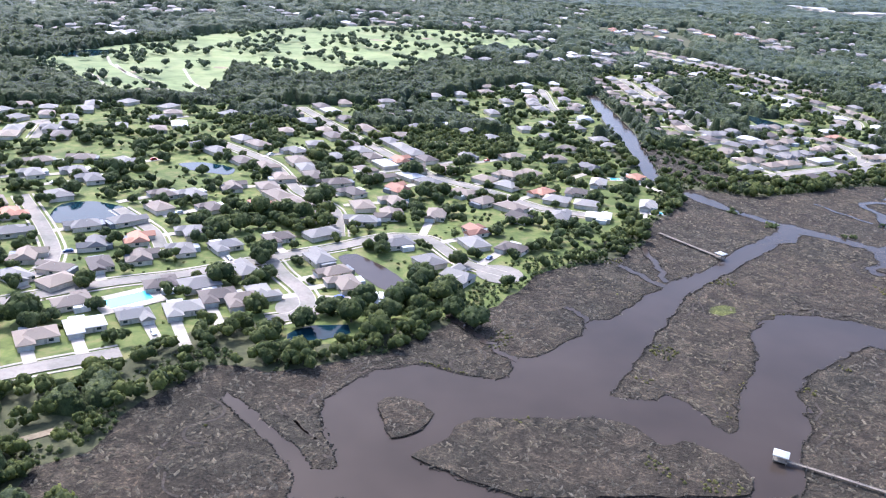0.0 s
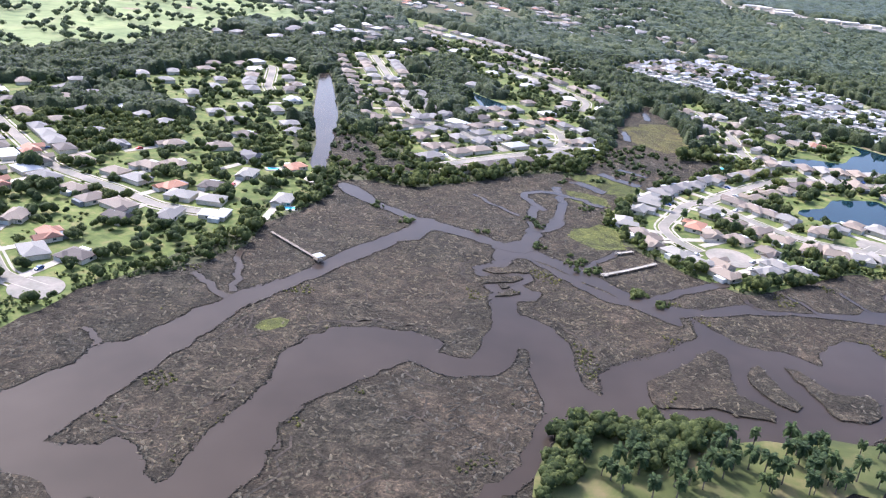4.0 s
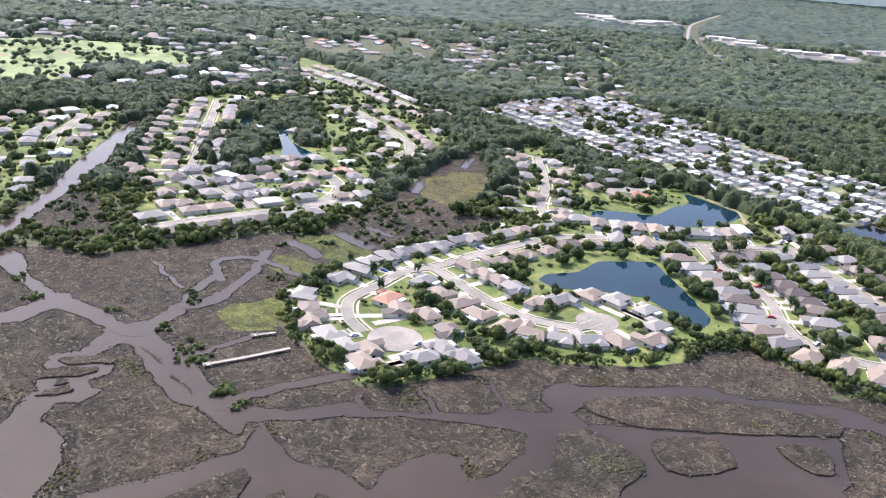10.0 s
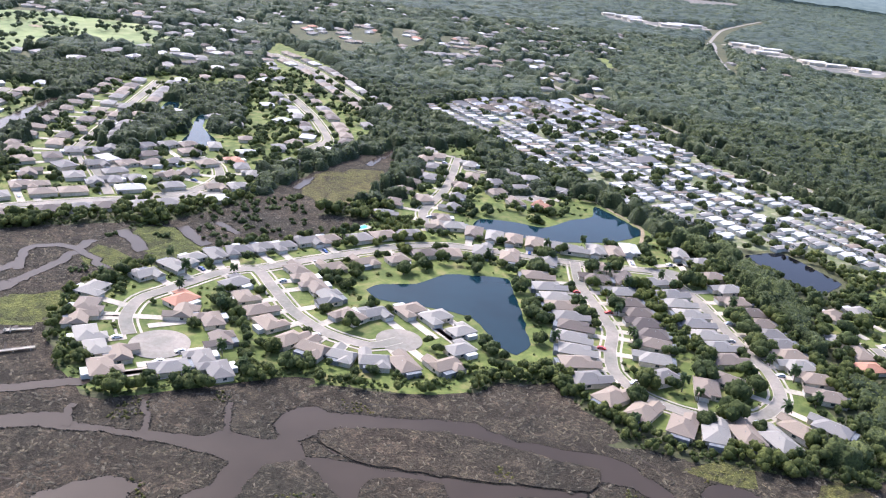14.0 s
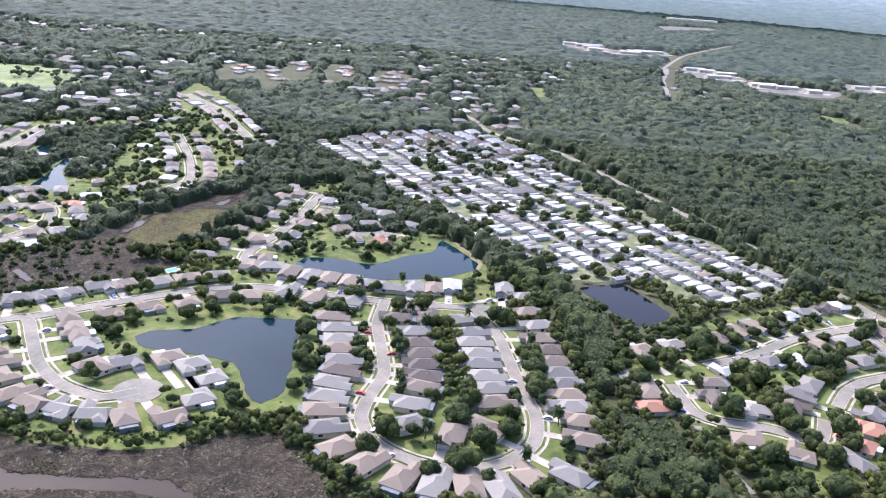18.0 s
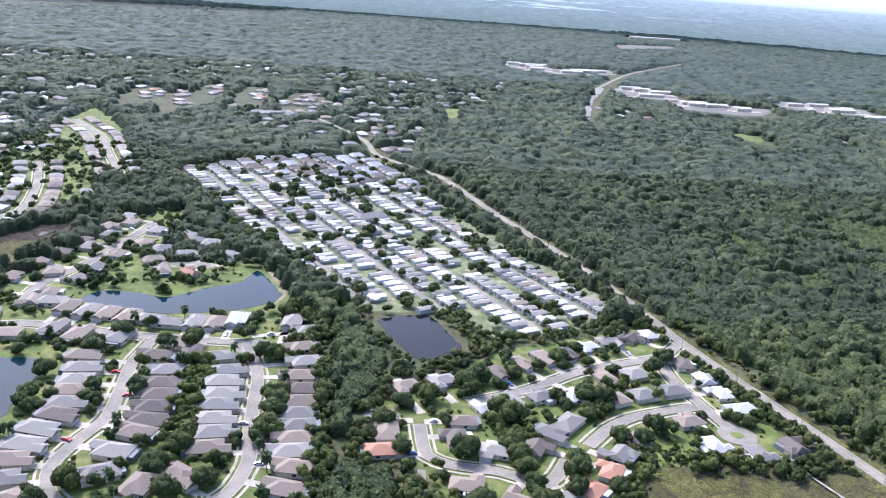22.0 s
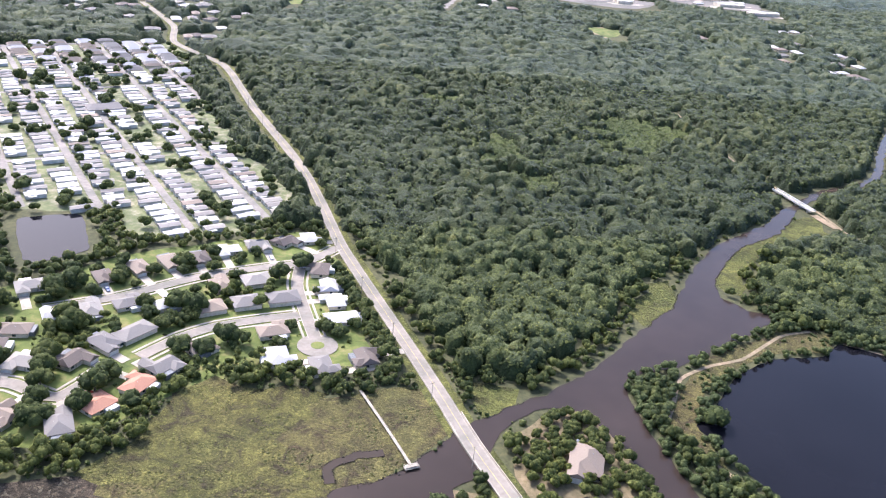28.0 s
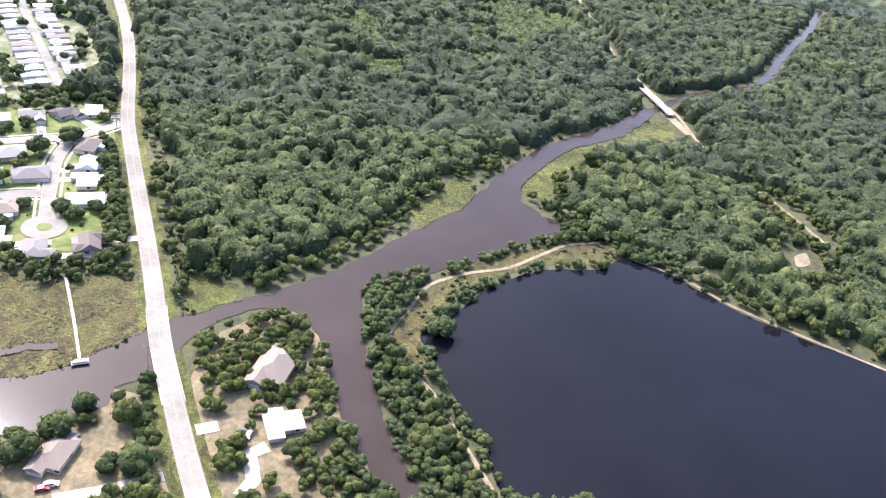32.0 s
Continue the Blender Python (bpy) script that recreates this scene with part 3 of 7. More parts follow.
PLAN_TRACK = [(1066, 384), (1057, 403), (1044, 430), (1030, 447), (1027, 461), (1034, 478), (1043, 498), (1061, 511), (1081, 520), (1111, 546), (1130, 553)]
PLAN_SHORE = [(1143, 542), (1167, 530), (1189, 510), (1221, 491), (1250, 475)]
PLAN_TRAIL = [(1179, 988), (1189, 843), (1203, 777), (1215, 736), (1223, 675), (1247, 624), (1264, 579)]
PLAN_LEVEE = [(603, 704), (617, 675), (626, 653), (619, 623)]
PLAN_CURBPATH = [(-122, 208), (-115, 213), (-110, 217)]
PLAN_WHITESPOT = [(1238, 564), (1246, 569), (1245, 559), (1236, 554)]
PLAN_FAR1 = [(784, 1232), (913, 1624), (1020, 1851), (1196, 2295), (1446, 2728)]
PLAN_FAR2 = [(1092, 1904), (1184, 1885), (1268, 1823), (1403, 1764)]
PLAN_HW = [(1041, 2366), (1189, 2368), (1221, 1814), (1361, 1790), (1605, 1825), (1645, 1756)]
PLAN_CLEAR_D = [(752, 428), (765, 430), (772, 407), (757, 405)]
PLAN_LOTLAWN = [(821, 500), (826, 514), (841, 522), (842, 513), (834, 498), (825, 496)]
PLAN_U_W = [(541, 544), (546, 530), (549, 517), (550, 506), (553, 494), (554, 483), (551, 470), (551, 457), (550, 445), (553, 431), (561, 417), (572, 407)]
PLAN_U_I = [(576, 549), (593, 552), (587, 533), (588, 519), (591, 507), (592, 495), (593, 483), (592, 472), (588, 456), (588, 439), (617, 537), (618, 525), (621, 512), (621, 501), (623, 488), (626, 476), (626, 463), (621, 441), (607, 433)]
PLAN_U_E = [(650, 594), (650, 571), (654, 553), (653, 536), (657, 522), (658, 509), (659, 497), (661, 486), (661, 475), (661, 464), (665, 452), (664, 436), (587, 399), (600, 396), (613, 397), (626, 395), (638, 405), (654, 409)]
PLAN_U_N = [(520, 602), (532, 600), (545, 598), (559, 596), (569, 593), (584, 596), (596, 597), (607, 604), (639, 606), (511, 575), (527, 569), (550, 569), (608, 552), (507, 606), (493, 613)]
PLAN_C_A = [(337, 493), (346, 508), (353, 520), (363, 528), (374, 537), (385, 545), (396, 550), (408, 560), (419, 568), (319, 471), (323, 453), (325, 440), (333, 427), (341, 416), (349, 401), (353, 413), (375, 406), (385, 416), (394, 407), (361, 469), (365, 456), (380, 451), (388, 433), (381, 494), (389, 479), (399, 466), (406, 454), (418, 440), (430, 434), (443, 431), (457, 429)]
PLAN_C_B = [(408, 519), (416, 507), (422, 498), (429, 487), (442, 469), (454, 475), (426, 528), (443, 540), (461, 548), (484, 478), (471, 483), (496, 466), (495, 447), (488, 431), (470, 428), (475, 796), (471, 764), (467, 729), (462, 702), (457, 677), (453, 650), (449, 625), (508, 764), (500, 704), (495, 675), (492, 652), (487, 627), (483, 611), (532, 756), (542, 747), (557, 743), (527, 722), (527, 698), (539, 678), (558, 676), (577, 718)]
PLAN_D_A = [(758, 556), (772, 569), (786, 578), (800, 585), (813, 597), (828, 605), (843, 613), (855, 621), (728, 541), (709, 533), (763, 522), (778, 531), (796, 533), (750, 515), (817, 556), (865, 581), (871, 562), (876, 547), (882, 530), (850, 514), (856, 492), (820, 496), (896, 496), (876, 487)]
PLAN_D_B = [(734, 484), (737, 500), (779, 494), (771, 479), (808, 479), (802, 464), (791, 449), (781, 435), (738, 447), (759, 439), (752, 475)]
PLAN_D_C = [(701, 470), (699, 501)]
PLAN_A_A = [(-141, 272), (-128, 283), (-141, 302), (-113, 293), (-97, 302), (-113, 324), (-87, 316), (-76, 314), (-83, 345), (-71, 322), (-53, 364), (-44, 349), (-37, 336), (-21, 321), (-173, 323), (-162, 334), (-178, 345), (-145, 341), (-157, 364), (-139, 374), (-130, 352), (-116, 364), (-118, 387), (-98, 372), (-76, 387), (-199, 373), (-171, 387), (20, 415), (39, 393), (12, 353), (-18, 390)]
PLAN_A_B = [(-212, 398), (-154, 398), (-197, 462), (-219, 502), (-240, 491), (-232, 465), (-211, 474), (-193, 503), (-268, 569), (-209, 617), (-150, 443), (-135, 446), (-119, 426), (-116, 464), (-95, 437), (-108, 511), (-94, 489), (-97, 551), (-68, 544), (-60, 485), (-49, 468), (-47, 517), (-36, 502), (-23, 481), (-24, 456), (-39, 420), (-26, 432), (-25, 545), (-14, 525), (0, 437)]
PLAN_A_C = [(63, 492), (85, 497), (102, 521), (129, 540), (125, 479), (91, 452), (69, 448), (46, 443), (28, 467), (15, 481), (44, 526), (59, 533), (50, 573), (93, 607), (18, 565), (100, 556), (120, 716), (122, 774)]
PLAN_B_A = [(262, 627), (270, 633), (281, 641), (232, 609), (223, 606), (218, 629), (188, 676), (200, 655), (179, 688), (299, 655), (309, 664), (221, 688), (233, 692), (243, 700), (263, 719), (277, 729), (290, 735), (333, 705), (351, 677), (348, 648), (335, 640), (280, 677), (293, 687), (265, 672), (248, 662)]
PLAN_B_B = [(175, 716), (173, 738), (171, 760), (170, 780), (169, 803), (168, 825), (167, 850), (166, 875), (164, 902), (163, 927), (212, 798), (209, 829), (216, 769), (203, 744)]
PLAN_RIV = [(985, 430), (993, 403)]
PLAN_RIV2 = [(924, 379)]
PLAN_RDRIVE = [(989, 393), (984, 389), (987, 378), (984, 371)]
PLAN_RDRIVE2 = [(964, 397), (971, 400)]
PLAN_CDRIVE = [(929, 363), (942, 368), (959, 376)]
PLAN_POOL1 = [(-132, 311), (-120, 320), (-111, 310), (-124, 299)]
PLAN_FAR_LOTS = [(1519, 1562), (1492, 1479), (1451, 1398), (1545, 1574), (1497, 1459), (1470, 1386), (1556, 1554), (1420, 1310), (1534, 1391), (1503, 1323), (1481, 1263), (1544, 1376), (1491, 1250), (1529, 1315), (1495, 1236), (1461, 1256), (1435, 1353), (1344, 1437), (1458, 1822), (1001, 1622), (1022, 1547), (1047, 1601), (1068, 1545), (1445, 1416)]
PLAN_YARDS = [[(878, 2268), (1000, 2183), (1016, 2310), (887, 2405)], [(1000, 2183), (1149, 2255), (1175, 2390), (1016, 2310)], [(1081, 1873), (1180, 1810), (1215, 1945), (1117, 1994)],
              [(1160, 1711), (1290, 1677), (1361, 1785), (1190, 1807)], [(1392, 1836), (1540, 1789), (1604, 1899), (1436, 1955)], [(1514, 1710), (1549, 1700), (1600, 1801), (1546, 1777)]]
PLAN_QUARRY = [(1330, 3200), (1600, 3430), (1640, 3580), (1380, 3430)]
PLAN_ROADCUT = [(951, 1492), (963, 1497), (1009, 1724), (1074, 1960), (1054, 1930), (993, 1701)]
PLAN_CLUSTERS = [[(292, 1354), (326, 1371), (279, 1519), (243, 1498)], [(350, 1327), (374, 1339), (323, 1508), (303, 1497)], [(371, 1416), (398, 1430), (354, 1600), (330, 1585)],
                 [(429, 1422), (465, 1439), (431, 1597), (396, 1578)], [(500, 1421), (547, 1444), (527, 1562), (478, 1550)]]
PLAN_MEADOWS = [[(1165, 1436), (1192, 1375), (1226, 1440), (1187, 1452)], [(734, 1407), (755, 1417), (755, 1513), (734, 1503)]]
PLAN_FARCLEAR = [(1163, 1426), (1198, 1460), (1207, 1411), (1176, 1355), (1160, 1377)]
PLAN_DOCK0 = [(113, 223), (125, 217), (140, 209)]
PLAN_DOCKA = [(121, 433), (144, 402)]
PLAN_DOCKB = [(285, 397), (298, 403), (317, 413)]
PLAN_DOCKB2 = [(301, 425), (309, 428)]
PLAN_DOCKC = [(894, 471), (906, 446), (916, 424)]
PLAN_BRIDGE = [(935, 453), (944, 433), (951, 414)]
PLAN_FBRIDGE = [(1196.5, 774), (1202.5, 753), (1208.5, 731)]
PLAN_RCARS = [(979, 397), (982, 397), (925, 366), (927, 368)]
PLAN_WOOD_A1 = [(-78, 409), (-66, 439), (-38, 417), (-46, 382), (-70, 394)]
PLAN_WOOD_A2 = [(-18, 333), (-7, 367), (9, 343), (7, 314), (-4, 302)]
PLAN_WOOD_A3 = [(-170, 660), (-141, 691), (-102, 620), (-119, 564), (-149, 589)]
PLAN_WOOD_A4 = [(-71, 649), (-12, 733), (52, 645), (39, 559), (-7, 562), (-49, 599)]
PLAN_WOOD_A5 = [(93, 558), (126, 666), (140, 599), (125, 565)]
PLAN_WOOD_A6 = [(-34, 293), (-16, 305), (0, 297), (-8, 285), (-24, 278), (-47, 262), (-57, 267), (-58, 280), (-52, 279), (-42, 282)]
PLAN_WOOD_A7 = [(-54, 281), (-60, 291), (-72, 302), (-83, 296), (-96, 280), (-102, 257), (-82, 248), (-67, 266)]
PLAN_WOOD_A8 = [(-136, 234), (-127, 239), (-104, 257), (-84, 244), (-94, 220), (-105, 207), (-121, 205)]
PLAN_WOOD_B1 = [(221, 734), (231, 916), (281, 971), (314, 789), (268, 770), (258, 682)]
PLAN_WOOD_C1 = [(330, 407), (343, 387), (383, 386), (381, 394), (358, 395)]
PLAN_WOOD_C2 = [(494, 428), (511, 435), (539, 445), (545, 425), (507, 408)]
PLAN_WOOD_C3 = [(581, 482), (577, 531), (609, 550), (618, 455), (612, 444), (601, 484)]
PLAN_WOOD_C4 = [(441, 579), (463, 627), (476, 588), (461, 556)]
PLAN_WOOD_D1 = [(802, 512), (819, 530), (854, 546), (854, 558), (836, 556), (799, 536)]
PLAN_WOOD_D2 = [(748, 522), (772, 519), (780, 485), (756, 483)]
PLAN_WOOD_D3 = [(795, 424), (810, 462), (823, 471), (823, 432), (804, 408)]
PLAN_WOOD_D4 = [(831, 490), (845, 501), (853, 492), (847, 468), (832, 476)]
PLAN_WOOD_D6 = [(684, 470), (690, 405), (718, 400), (716, 440), (711, 462)]
PLAN_WOOD_D7 = [(731, 445), (729, 404), (750, 404), (750, 432)]
PLAN_WOOD_D5 = [(864, 470), (882, 485), (907, 506), (915, 483), (896, 468), (876, 464)]
PLAN_NEARLAWN = [(235, 258), (247, 258), (253, 243), (287, 261), (314, 260), (345, 259), (327, 231), (220, 231)]
PLAN_SHRUB = [(915, 1057), (960, 960), (983, 893), (1040, 901), (1115, 940), (1178, 914), (1126, 852), (1091, 764), (1058, 723), (1028, 738), (993, 720), (971, 760), (956, 823), (928, 912)]
PLAN_CART2 = [(-330, 789), (-309, 760), (-279, 708)]
PLAN_CART3 = [(-326, 844), (-293, 790), (-247, 753)]
PLAN_CART4 = [(-258, 842), (-229, 773), (-205, 739)]
PLAN_BIGT_D = [(740, 538), (756, 512), (762, 469), (759, 480), (802, 532), (788, 470), (812, 494), (845, 570), (784, 447), (743, 432), (767, 449), (738, 471), (708, 515), (831, 504), (721, 522), (747, 547), (764, 461), (761, 504), (811, 529), (793, 577), (700, 495), (823, 494), (803, 452), (770, 435), (717, 442), (710, 470)]
PLAN_BIGT_U = [(542, 552), (543, 557), (580, 511), (632, 558), (615, 462), (648, 498), (646, 474), (533, 492), (609, 445), (619, 427), (550, 575), (571, 418), (590, 569), (576, 566), (579, 431), (530, 523)]
PLAN_BIGT_M = [(615, 927), (618, 935), (646, 990), (618, 817), (667, 783), (669, 791), (594, 754), (598, 757), (579, 763), (549, 792), (562, 789), (588, 909), (651, 912), (639, 768), (511, 874), (534, 844), (677, 959), (558, 750), (576, 735), (612, 852), (573, 905), (660, 859), (679, 846), (586, 994), (573, 825), (635, 736)]
PLAN_BIGT_A = [(-78, 356), (-69, 305), (-93, 423), (-79, 426), (-69, 419), (-68, 447), (-63, 453), (-14, 321), (-10, 324), (-4, 352), (5, 329), (9, 314), (-27, 319), (-41, 309), (-4, 315), (-90, 332), (-106, 391), (-97, 397), (-78, 532), (-191, 526), (-172, 511), (-154, 550), (-197, 437), (-57, 537), (-191, 481), (-1, 579), (-17, 513), (-131, 604), (-54, 672), (-16, 308), (-31, 303), (-49, 296), (18, 305), (-5, 339)]
PLAN_BIGT_R = [(927, 395), (922, 387), (919, 388), (913, 383), (909, 385), (912, 375), (941, 376), (941, 379), (935, 407), (942, 417), (943, 411), (946, 403), (946, 397), (947, 391), (949, 385), (952, 380), (956, 372), (949, 377)]
PLAN_BUSHES = [(233, 448), (265, 461), (263, 470), (274, 414), (271, 411), (281, 401), (279, 399), (295, 378), (302, 366), (293, 376), (177, 482), (193, 460), (258, 430), (303, 494)]
PLAN_BUSHES2 = [(318, 568), (347, 570), (359, 599), (371, 592), (378, 615), (328, 551), (386, 641), (310, 561), (299, 544), (356, 558), (369, 576)]

# ---- geometry helpers ----
def mesh_of(name, verts, faces, mat, smooth_shade=False):
    me = bpy.data.meshes.new(name)
    me.from_pydata(verts, [], faces)
    me.materials.append(mat)
    if smooth_shade:
        me.shade_smooth()
    me.update()
    return me


def bulk_mesh(name, verts, faces, mat):
    """A large mesh from numpy arrays; faces all have the same number of corners."""
    me = bpy.data.meshes.new(name)
    k = faces.shape[1]
    me.vertices.add(len(verts))
    me.vertices.foreach_set("co", verts.astype(np.float32).ravel())
    me.loops.add(faces.size)
    me.loops.foreach_set("vertex_index", faces.astype(np.int32).ravel())
    me.polygons.add(len(faces))
    me.polygons.foreach_set("loop_start", np.arange(0, faces.size, k, dtype=np.int32))
    me.polygons.foreach_set("loop_total", np.full(len(faces), k, dtype=np.int32))
    me.polygons.foreach_set("use_smooth", np.ones(len(faces), bool))
    me.materials.append(mat)
    me.update(calc_edges=True)
    me.validate()
    return me


def part(name, me, parent, label="", m=None):
    ob = new(name, me)
    ob.parent = parent
    if m is not None:
        ob.matrix_basis = m
    if label:
        ob["label"] = label
    return ob


def curve(points, closed=False, step=6.0, rough=0.0, seed=0):
    """A smooth line through the points, evenly resampled, its edge roughened."""
    p = np.array(points, float)
    n = len(p)
    out = []
    for i in range(n if closed else n - 1):
        a, b, c, d = (p[(i + k) % n] if closed else p[min(max(i + k, 0), n - 1)] for k in (-1, 0, 1, 2))
        reach = np.hypot(*(c - b))
        m1, m2 = ((q * min(0.4, 0.75 * reach / (np.hypot(*q) + 1e-6))) for q in (c - a, d - b))
        for s in np.linspace(0, 1, max(2, int(np.hypot(*(c - b)) / step) + 1))[:-1]:
            out.append((2 * s**3 - 3 * s**2 + 1) * b + (s**3 - 2 * s**2 + s) * m1 + (3 * s**2 - 2 * s**3) * c + (s**3 - s**2) * m2)
    if not closed:
        out.append(p[-1])
    out = np.array(out)
    if rough:
        for q in out:
            q += [rough * noise.noise((q[0] * 0.16, q[1] * 0.16, seed)), rough * noise.noise((q[0] * 0.16, q[1] * 0.16, seed + 40))]
    return out


def sheet(name, outline, z, mat, depth=0.0, label="", kind="structure"):
    """A flat piece of ground inside an outline, with a rim that goes down by depth."""
    o = [Vector((x, y, z)) for x, y in outline]
    faces = [tuple(f) for f in geometry.tessellate_polygon([o])]
    me_v, n = list(o), len(o)
    faces = [f if (o[f[1]] - o[f[0]]).cross(o[f[2]] - o[f[0]]).z > 0 else f[::-1] for f in faces]
    if depth:
        me_v += [Vector((v.x, v.y, z - depth)) for v in o]
        faces += [(i, (i + 1) % n, n + (i + 1) % n, n + i) for i in range(n)]
    return tagged(new(name, mesh_of(name, me_v, faces, mat)), label, kind=kind)


def ribbon(line, width):
    """Left and right edges of a strip along a line."""
    d = np.gradient(line, axis=0)
    d /= np.linalg.norm(d, axis=1)[:, None] + 1e-9
    nrm = np.stack([-d[:, 1], d[:, 0]], -1)
    return line + nrm * width / 2, line - nrm * width / 2


def strip(name, line, width, z, mat, label="", shift=0.0, kind="structure", depth=0.12):
    a, b = ribbon(line, width)
    if shift:
        d = (a - b) / width
        a, b = a + d * shift, b + d * shift
    n = len(line)
    v = [(x, y, z) for x, y in a] + [(x, y, z) for x, y in b] + [(x, y, z - depth) for x, y in a] + [(x, y, z - depth) for x, y in b]
    f = [(n + i, n + i + 1, i + 1, i) for i in range(n - 1)]
    f += [(i, i + 1, 2 * n + i + 1, 2 * n + i) for i in range(n - 1)] + [(n + i + 1, n + i, 3 * n + i, 3 * n + i + 1) for i in range(n - 1)]
    return tagged(new(name, mesh_of(name, v, f, mat)), label, kind=kind)


# ---- the plan's mask, on a grid of 2 m cells ----
X0, Y0, CELL, NX, NY = -900, 120, 2.0, 1500, 900
GX, GY = np.meshgrid(X0 + CELL * (np.arange(NX) + 0.5), Y0 + CELL * (np.arange(NY) + 0.5))
WET, ROAD, MARSH, OPEN, BUILT, FAIR, HOME = (np.zeros((NY, NX), bool) for _ in range(7))


def inside(outline):
    p = np.asarray(outline, float)
    hit = np.zeros((NY, NX), bool)
    c0, c1 = (np.clip(((v - X0) / CELL), 0, NX).astype(int) for v in (p[:, 0].min() - 2, p[:, 0].max() + 4))
    r0, r1 = (np.clip(((v - Y0) / CELL), 0, NY).astype(int) for v in (p[:, 1].min() - 2, p[:, 1].max() + 4))
    gx, gy = GX[r0:r1, c0:c1], GY[r0:r1, c0:c1]
    h = np.zeros(gx.shape, bool)
    for (ax, ay), (bx, by) in zip(p, np.roll(p, -1, 0)):
        if ay != by:
            h ^= ((ay > gy) != (by > gy)) & (gx < (bx - ax) * (gy - ay) / (by - ay) + ax)
    hit[r0:r1, c0:c1] = h
    return hit


def near(mask, points, radius):
    for x, y in points:
        c0, c1 = (int(np.clip((x + s * radius - X0) / CELL, 0, NX)) for s in (-1, 1))
        r0, r1 = (int(np.clip((y + s * radius - Y0) / CELL, 0, NY)) for s in (-1, 1))
        mask[r0:r1 + 1, c0:c1 + 1] |= np.hypot(GX[r0:r1 + 1, c0:c1 + 1] - x, GY[r0:r1 + 1, c0:c1 + 1] - y) <= radius


def read(mask, p):
    c, r = ((p[:, 0] - X0) / CELL).astype(int), ((p[:, 1] - Y0) / CELL).astype(int)
    ok = (c >= 0) & (c < NX) & (r >= 0) & (r < NY)
    return ok & mask[np.clip(r, 0, NY - 1), np.clip(c, 0, NX - 1)]


# ---- ground ----
ground_me = mesh_of("ground", [(-6500, -1500, 0), (8000, -1500, 0), (8000, 7000, 0), (-6500, 7000, 0)], [(0, 1, 2, 3)], M_FLOOR)
tagged(new("ground", ground_me), "dark green and brown woodland floor reaching the horizon", kind="structure")
BANKS = []
ISLES = np.zeros((NY, NX), bool)
_level = 0


def land(name, points, mat, label, masks, z, rough=4.0):
    o = curve(points, True, 8.0, rough, len(points))
    for m in masks:
        m |= inside(o)
    return sheet(name, o, z, mat, label=label)


def widened(o, by):
    """The closed outline moved outwards."""
    d = np.roll(o, -1, 0) - np.roll(o, 1, 0)
    nrm = np.stack([d[:, 1], -d[:, 0]], -1) / (np.linalg.norm(d, axis=1)[:, None] + 1e-6)
    area = np.sum(o[:, 0] * np.roll(o[:, 1], -1) - np.roll(o[:, 0], -1) * o[:, 1])
    return o + nrm * by * (1 if area > 0 else -1)


def creek_sheet(name, points, label="muddy brown tidal creek water", mat=None, rough=2.4):
    global _level
    _level += 1
    o = widened(curve(points, True, 4.0, rough, 7), 0.9)
    WET[:] |= inside(o)
    BANKS.append((o, True))
    return sheet(name, o, 0.16 + 0.004 * _level, mat or M_CREEK, label=label)


def creek_line(name, points, width):
    global _level
    _level += 1
    line = curve(points, False, 4.0, 3.0, 3)
    near(WET, line, width / 2 + 1)
    a, b = ribbon(line, width)
    BANKS.append((a, False))
    BANKS.append((b, False))
    return strip(name, line, width, 0.16 + 0.004 * _level, M_CREEK, "narrow muddy side creek winding through the marsh", depth=0.05)


def islet(name, points):
    global _level
    _level += 1
    o = curve(points, True, 4.0, 2.0, 11)
    m = inside(o)
    WET[m] = False
    MARSH[:] |= m
    ISLES[:] |= m
    BANKS.append((o, True))
    return sheet(name, o, 0.55 + 0.004 * _level, M_MARSH, depth=0.5, label="low brown marsh island with eroded dark edges")


SUBURB = "mown green lawns between the houses"
land("lawn_west", PLAN_SUB_A, M_LAWN, SUBURB, (OPEN, HOME), 0.02)
land("lawn_north", PLAN_SUB_B, M_LAWN, SUBURB, (OPEN, HOME), 0.024)
land("lawn_middle", PLAN_SUB_C, M_LAWN, SUBURB, (OPEN, HOME), 0.028)
land("lawn_east", PLAN_SUB_D, M_LAWN, SUBURB, (OPEN, HOME), 0.032)
PARK_EDGE = PLAN_PARK
land("lawn_park", PARK_EDGE, M_PARK, "dry lawns between the mobile homes", (OPEN,), 0.036)
land("fairway", PLAN_GOLF, M_FAIRWAY, "pale green mown golf course fairways", (OPEN, FAIR), 0.04)
land("fairway_west", PLAN_GOLF_W, M_FAIRWAY, "pale green mown golf course fairways", (OPEN, FAIR), 0.044)
land("river_point", PLAN_ISLAND_HOUSE, M_DRY, "sandy wooded point between road and river", (OPEN,), 0.12)
land("corner_lot", PLAN_CORNER_LOT, M_DRY, "dry sandy yard beside the road", (OPEN,), 0.116)
land("lawn_point", PLAN_NEARWOOD, M_DRYLAWN, "sandy and grassy point with trees by the water", (OPEN,), 0.6)
land("grass_spit", PLAN_SPIT, M_MARSHGREEN, "dry yellow-green grass on the narrow spit", (OPEN,), 0.128, 1.0)
BROWN = "brown tidal marsh of dead rush and mud"
land("marsh_low", [(190, 100), (190, 345), (880, 345), (880, 100)], M_MARSH, BROWN, (MARSH,), 0.054)
land("marsh_near", [(-60, 120), (-60, 235), (90, 235), (222, 292), (232, 278), (222, 240), (205, 180), (200, 120)], M_MARSH, BROWN, (MARSH,), 0.056)
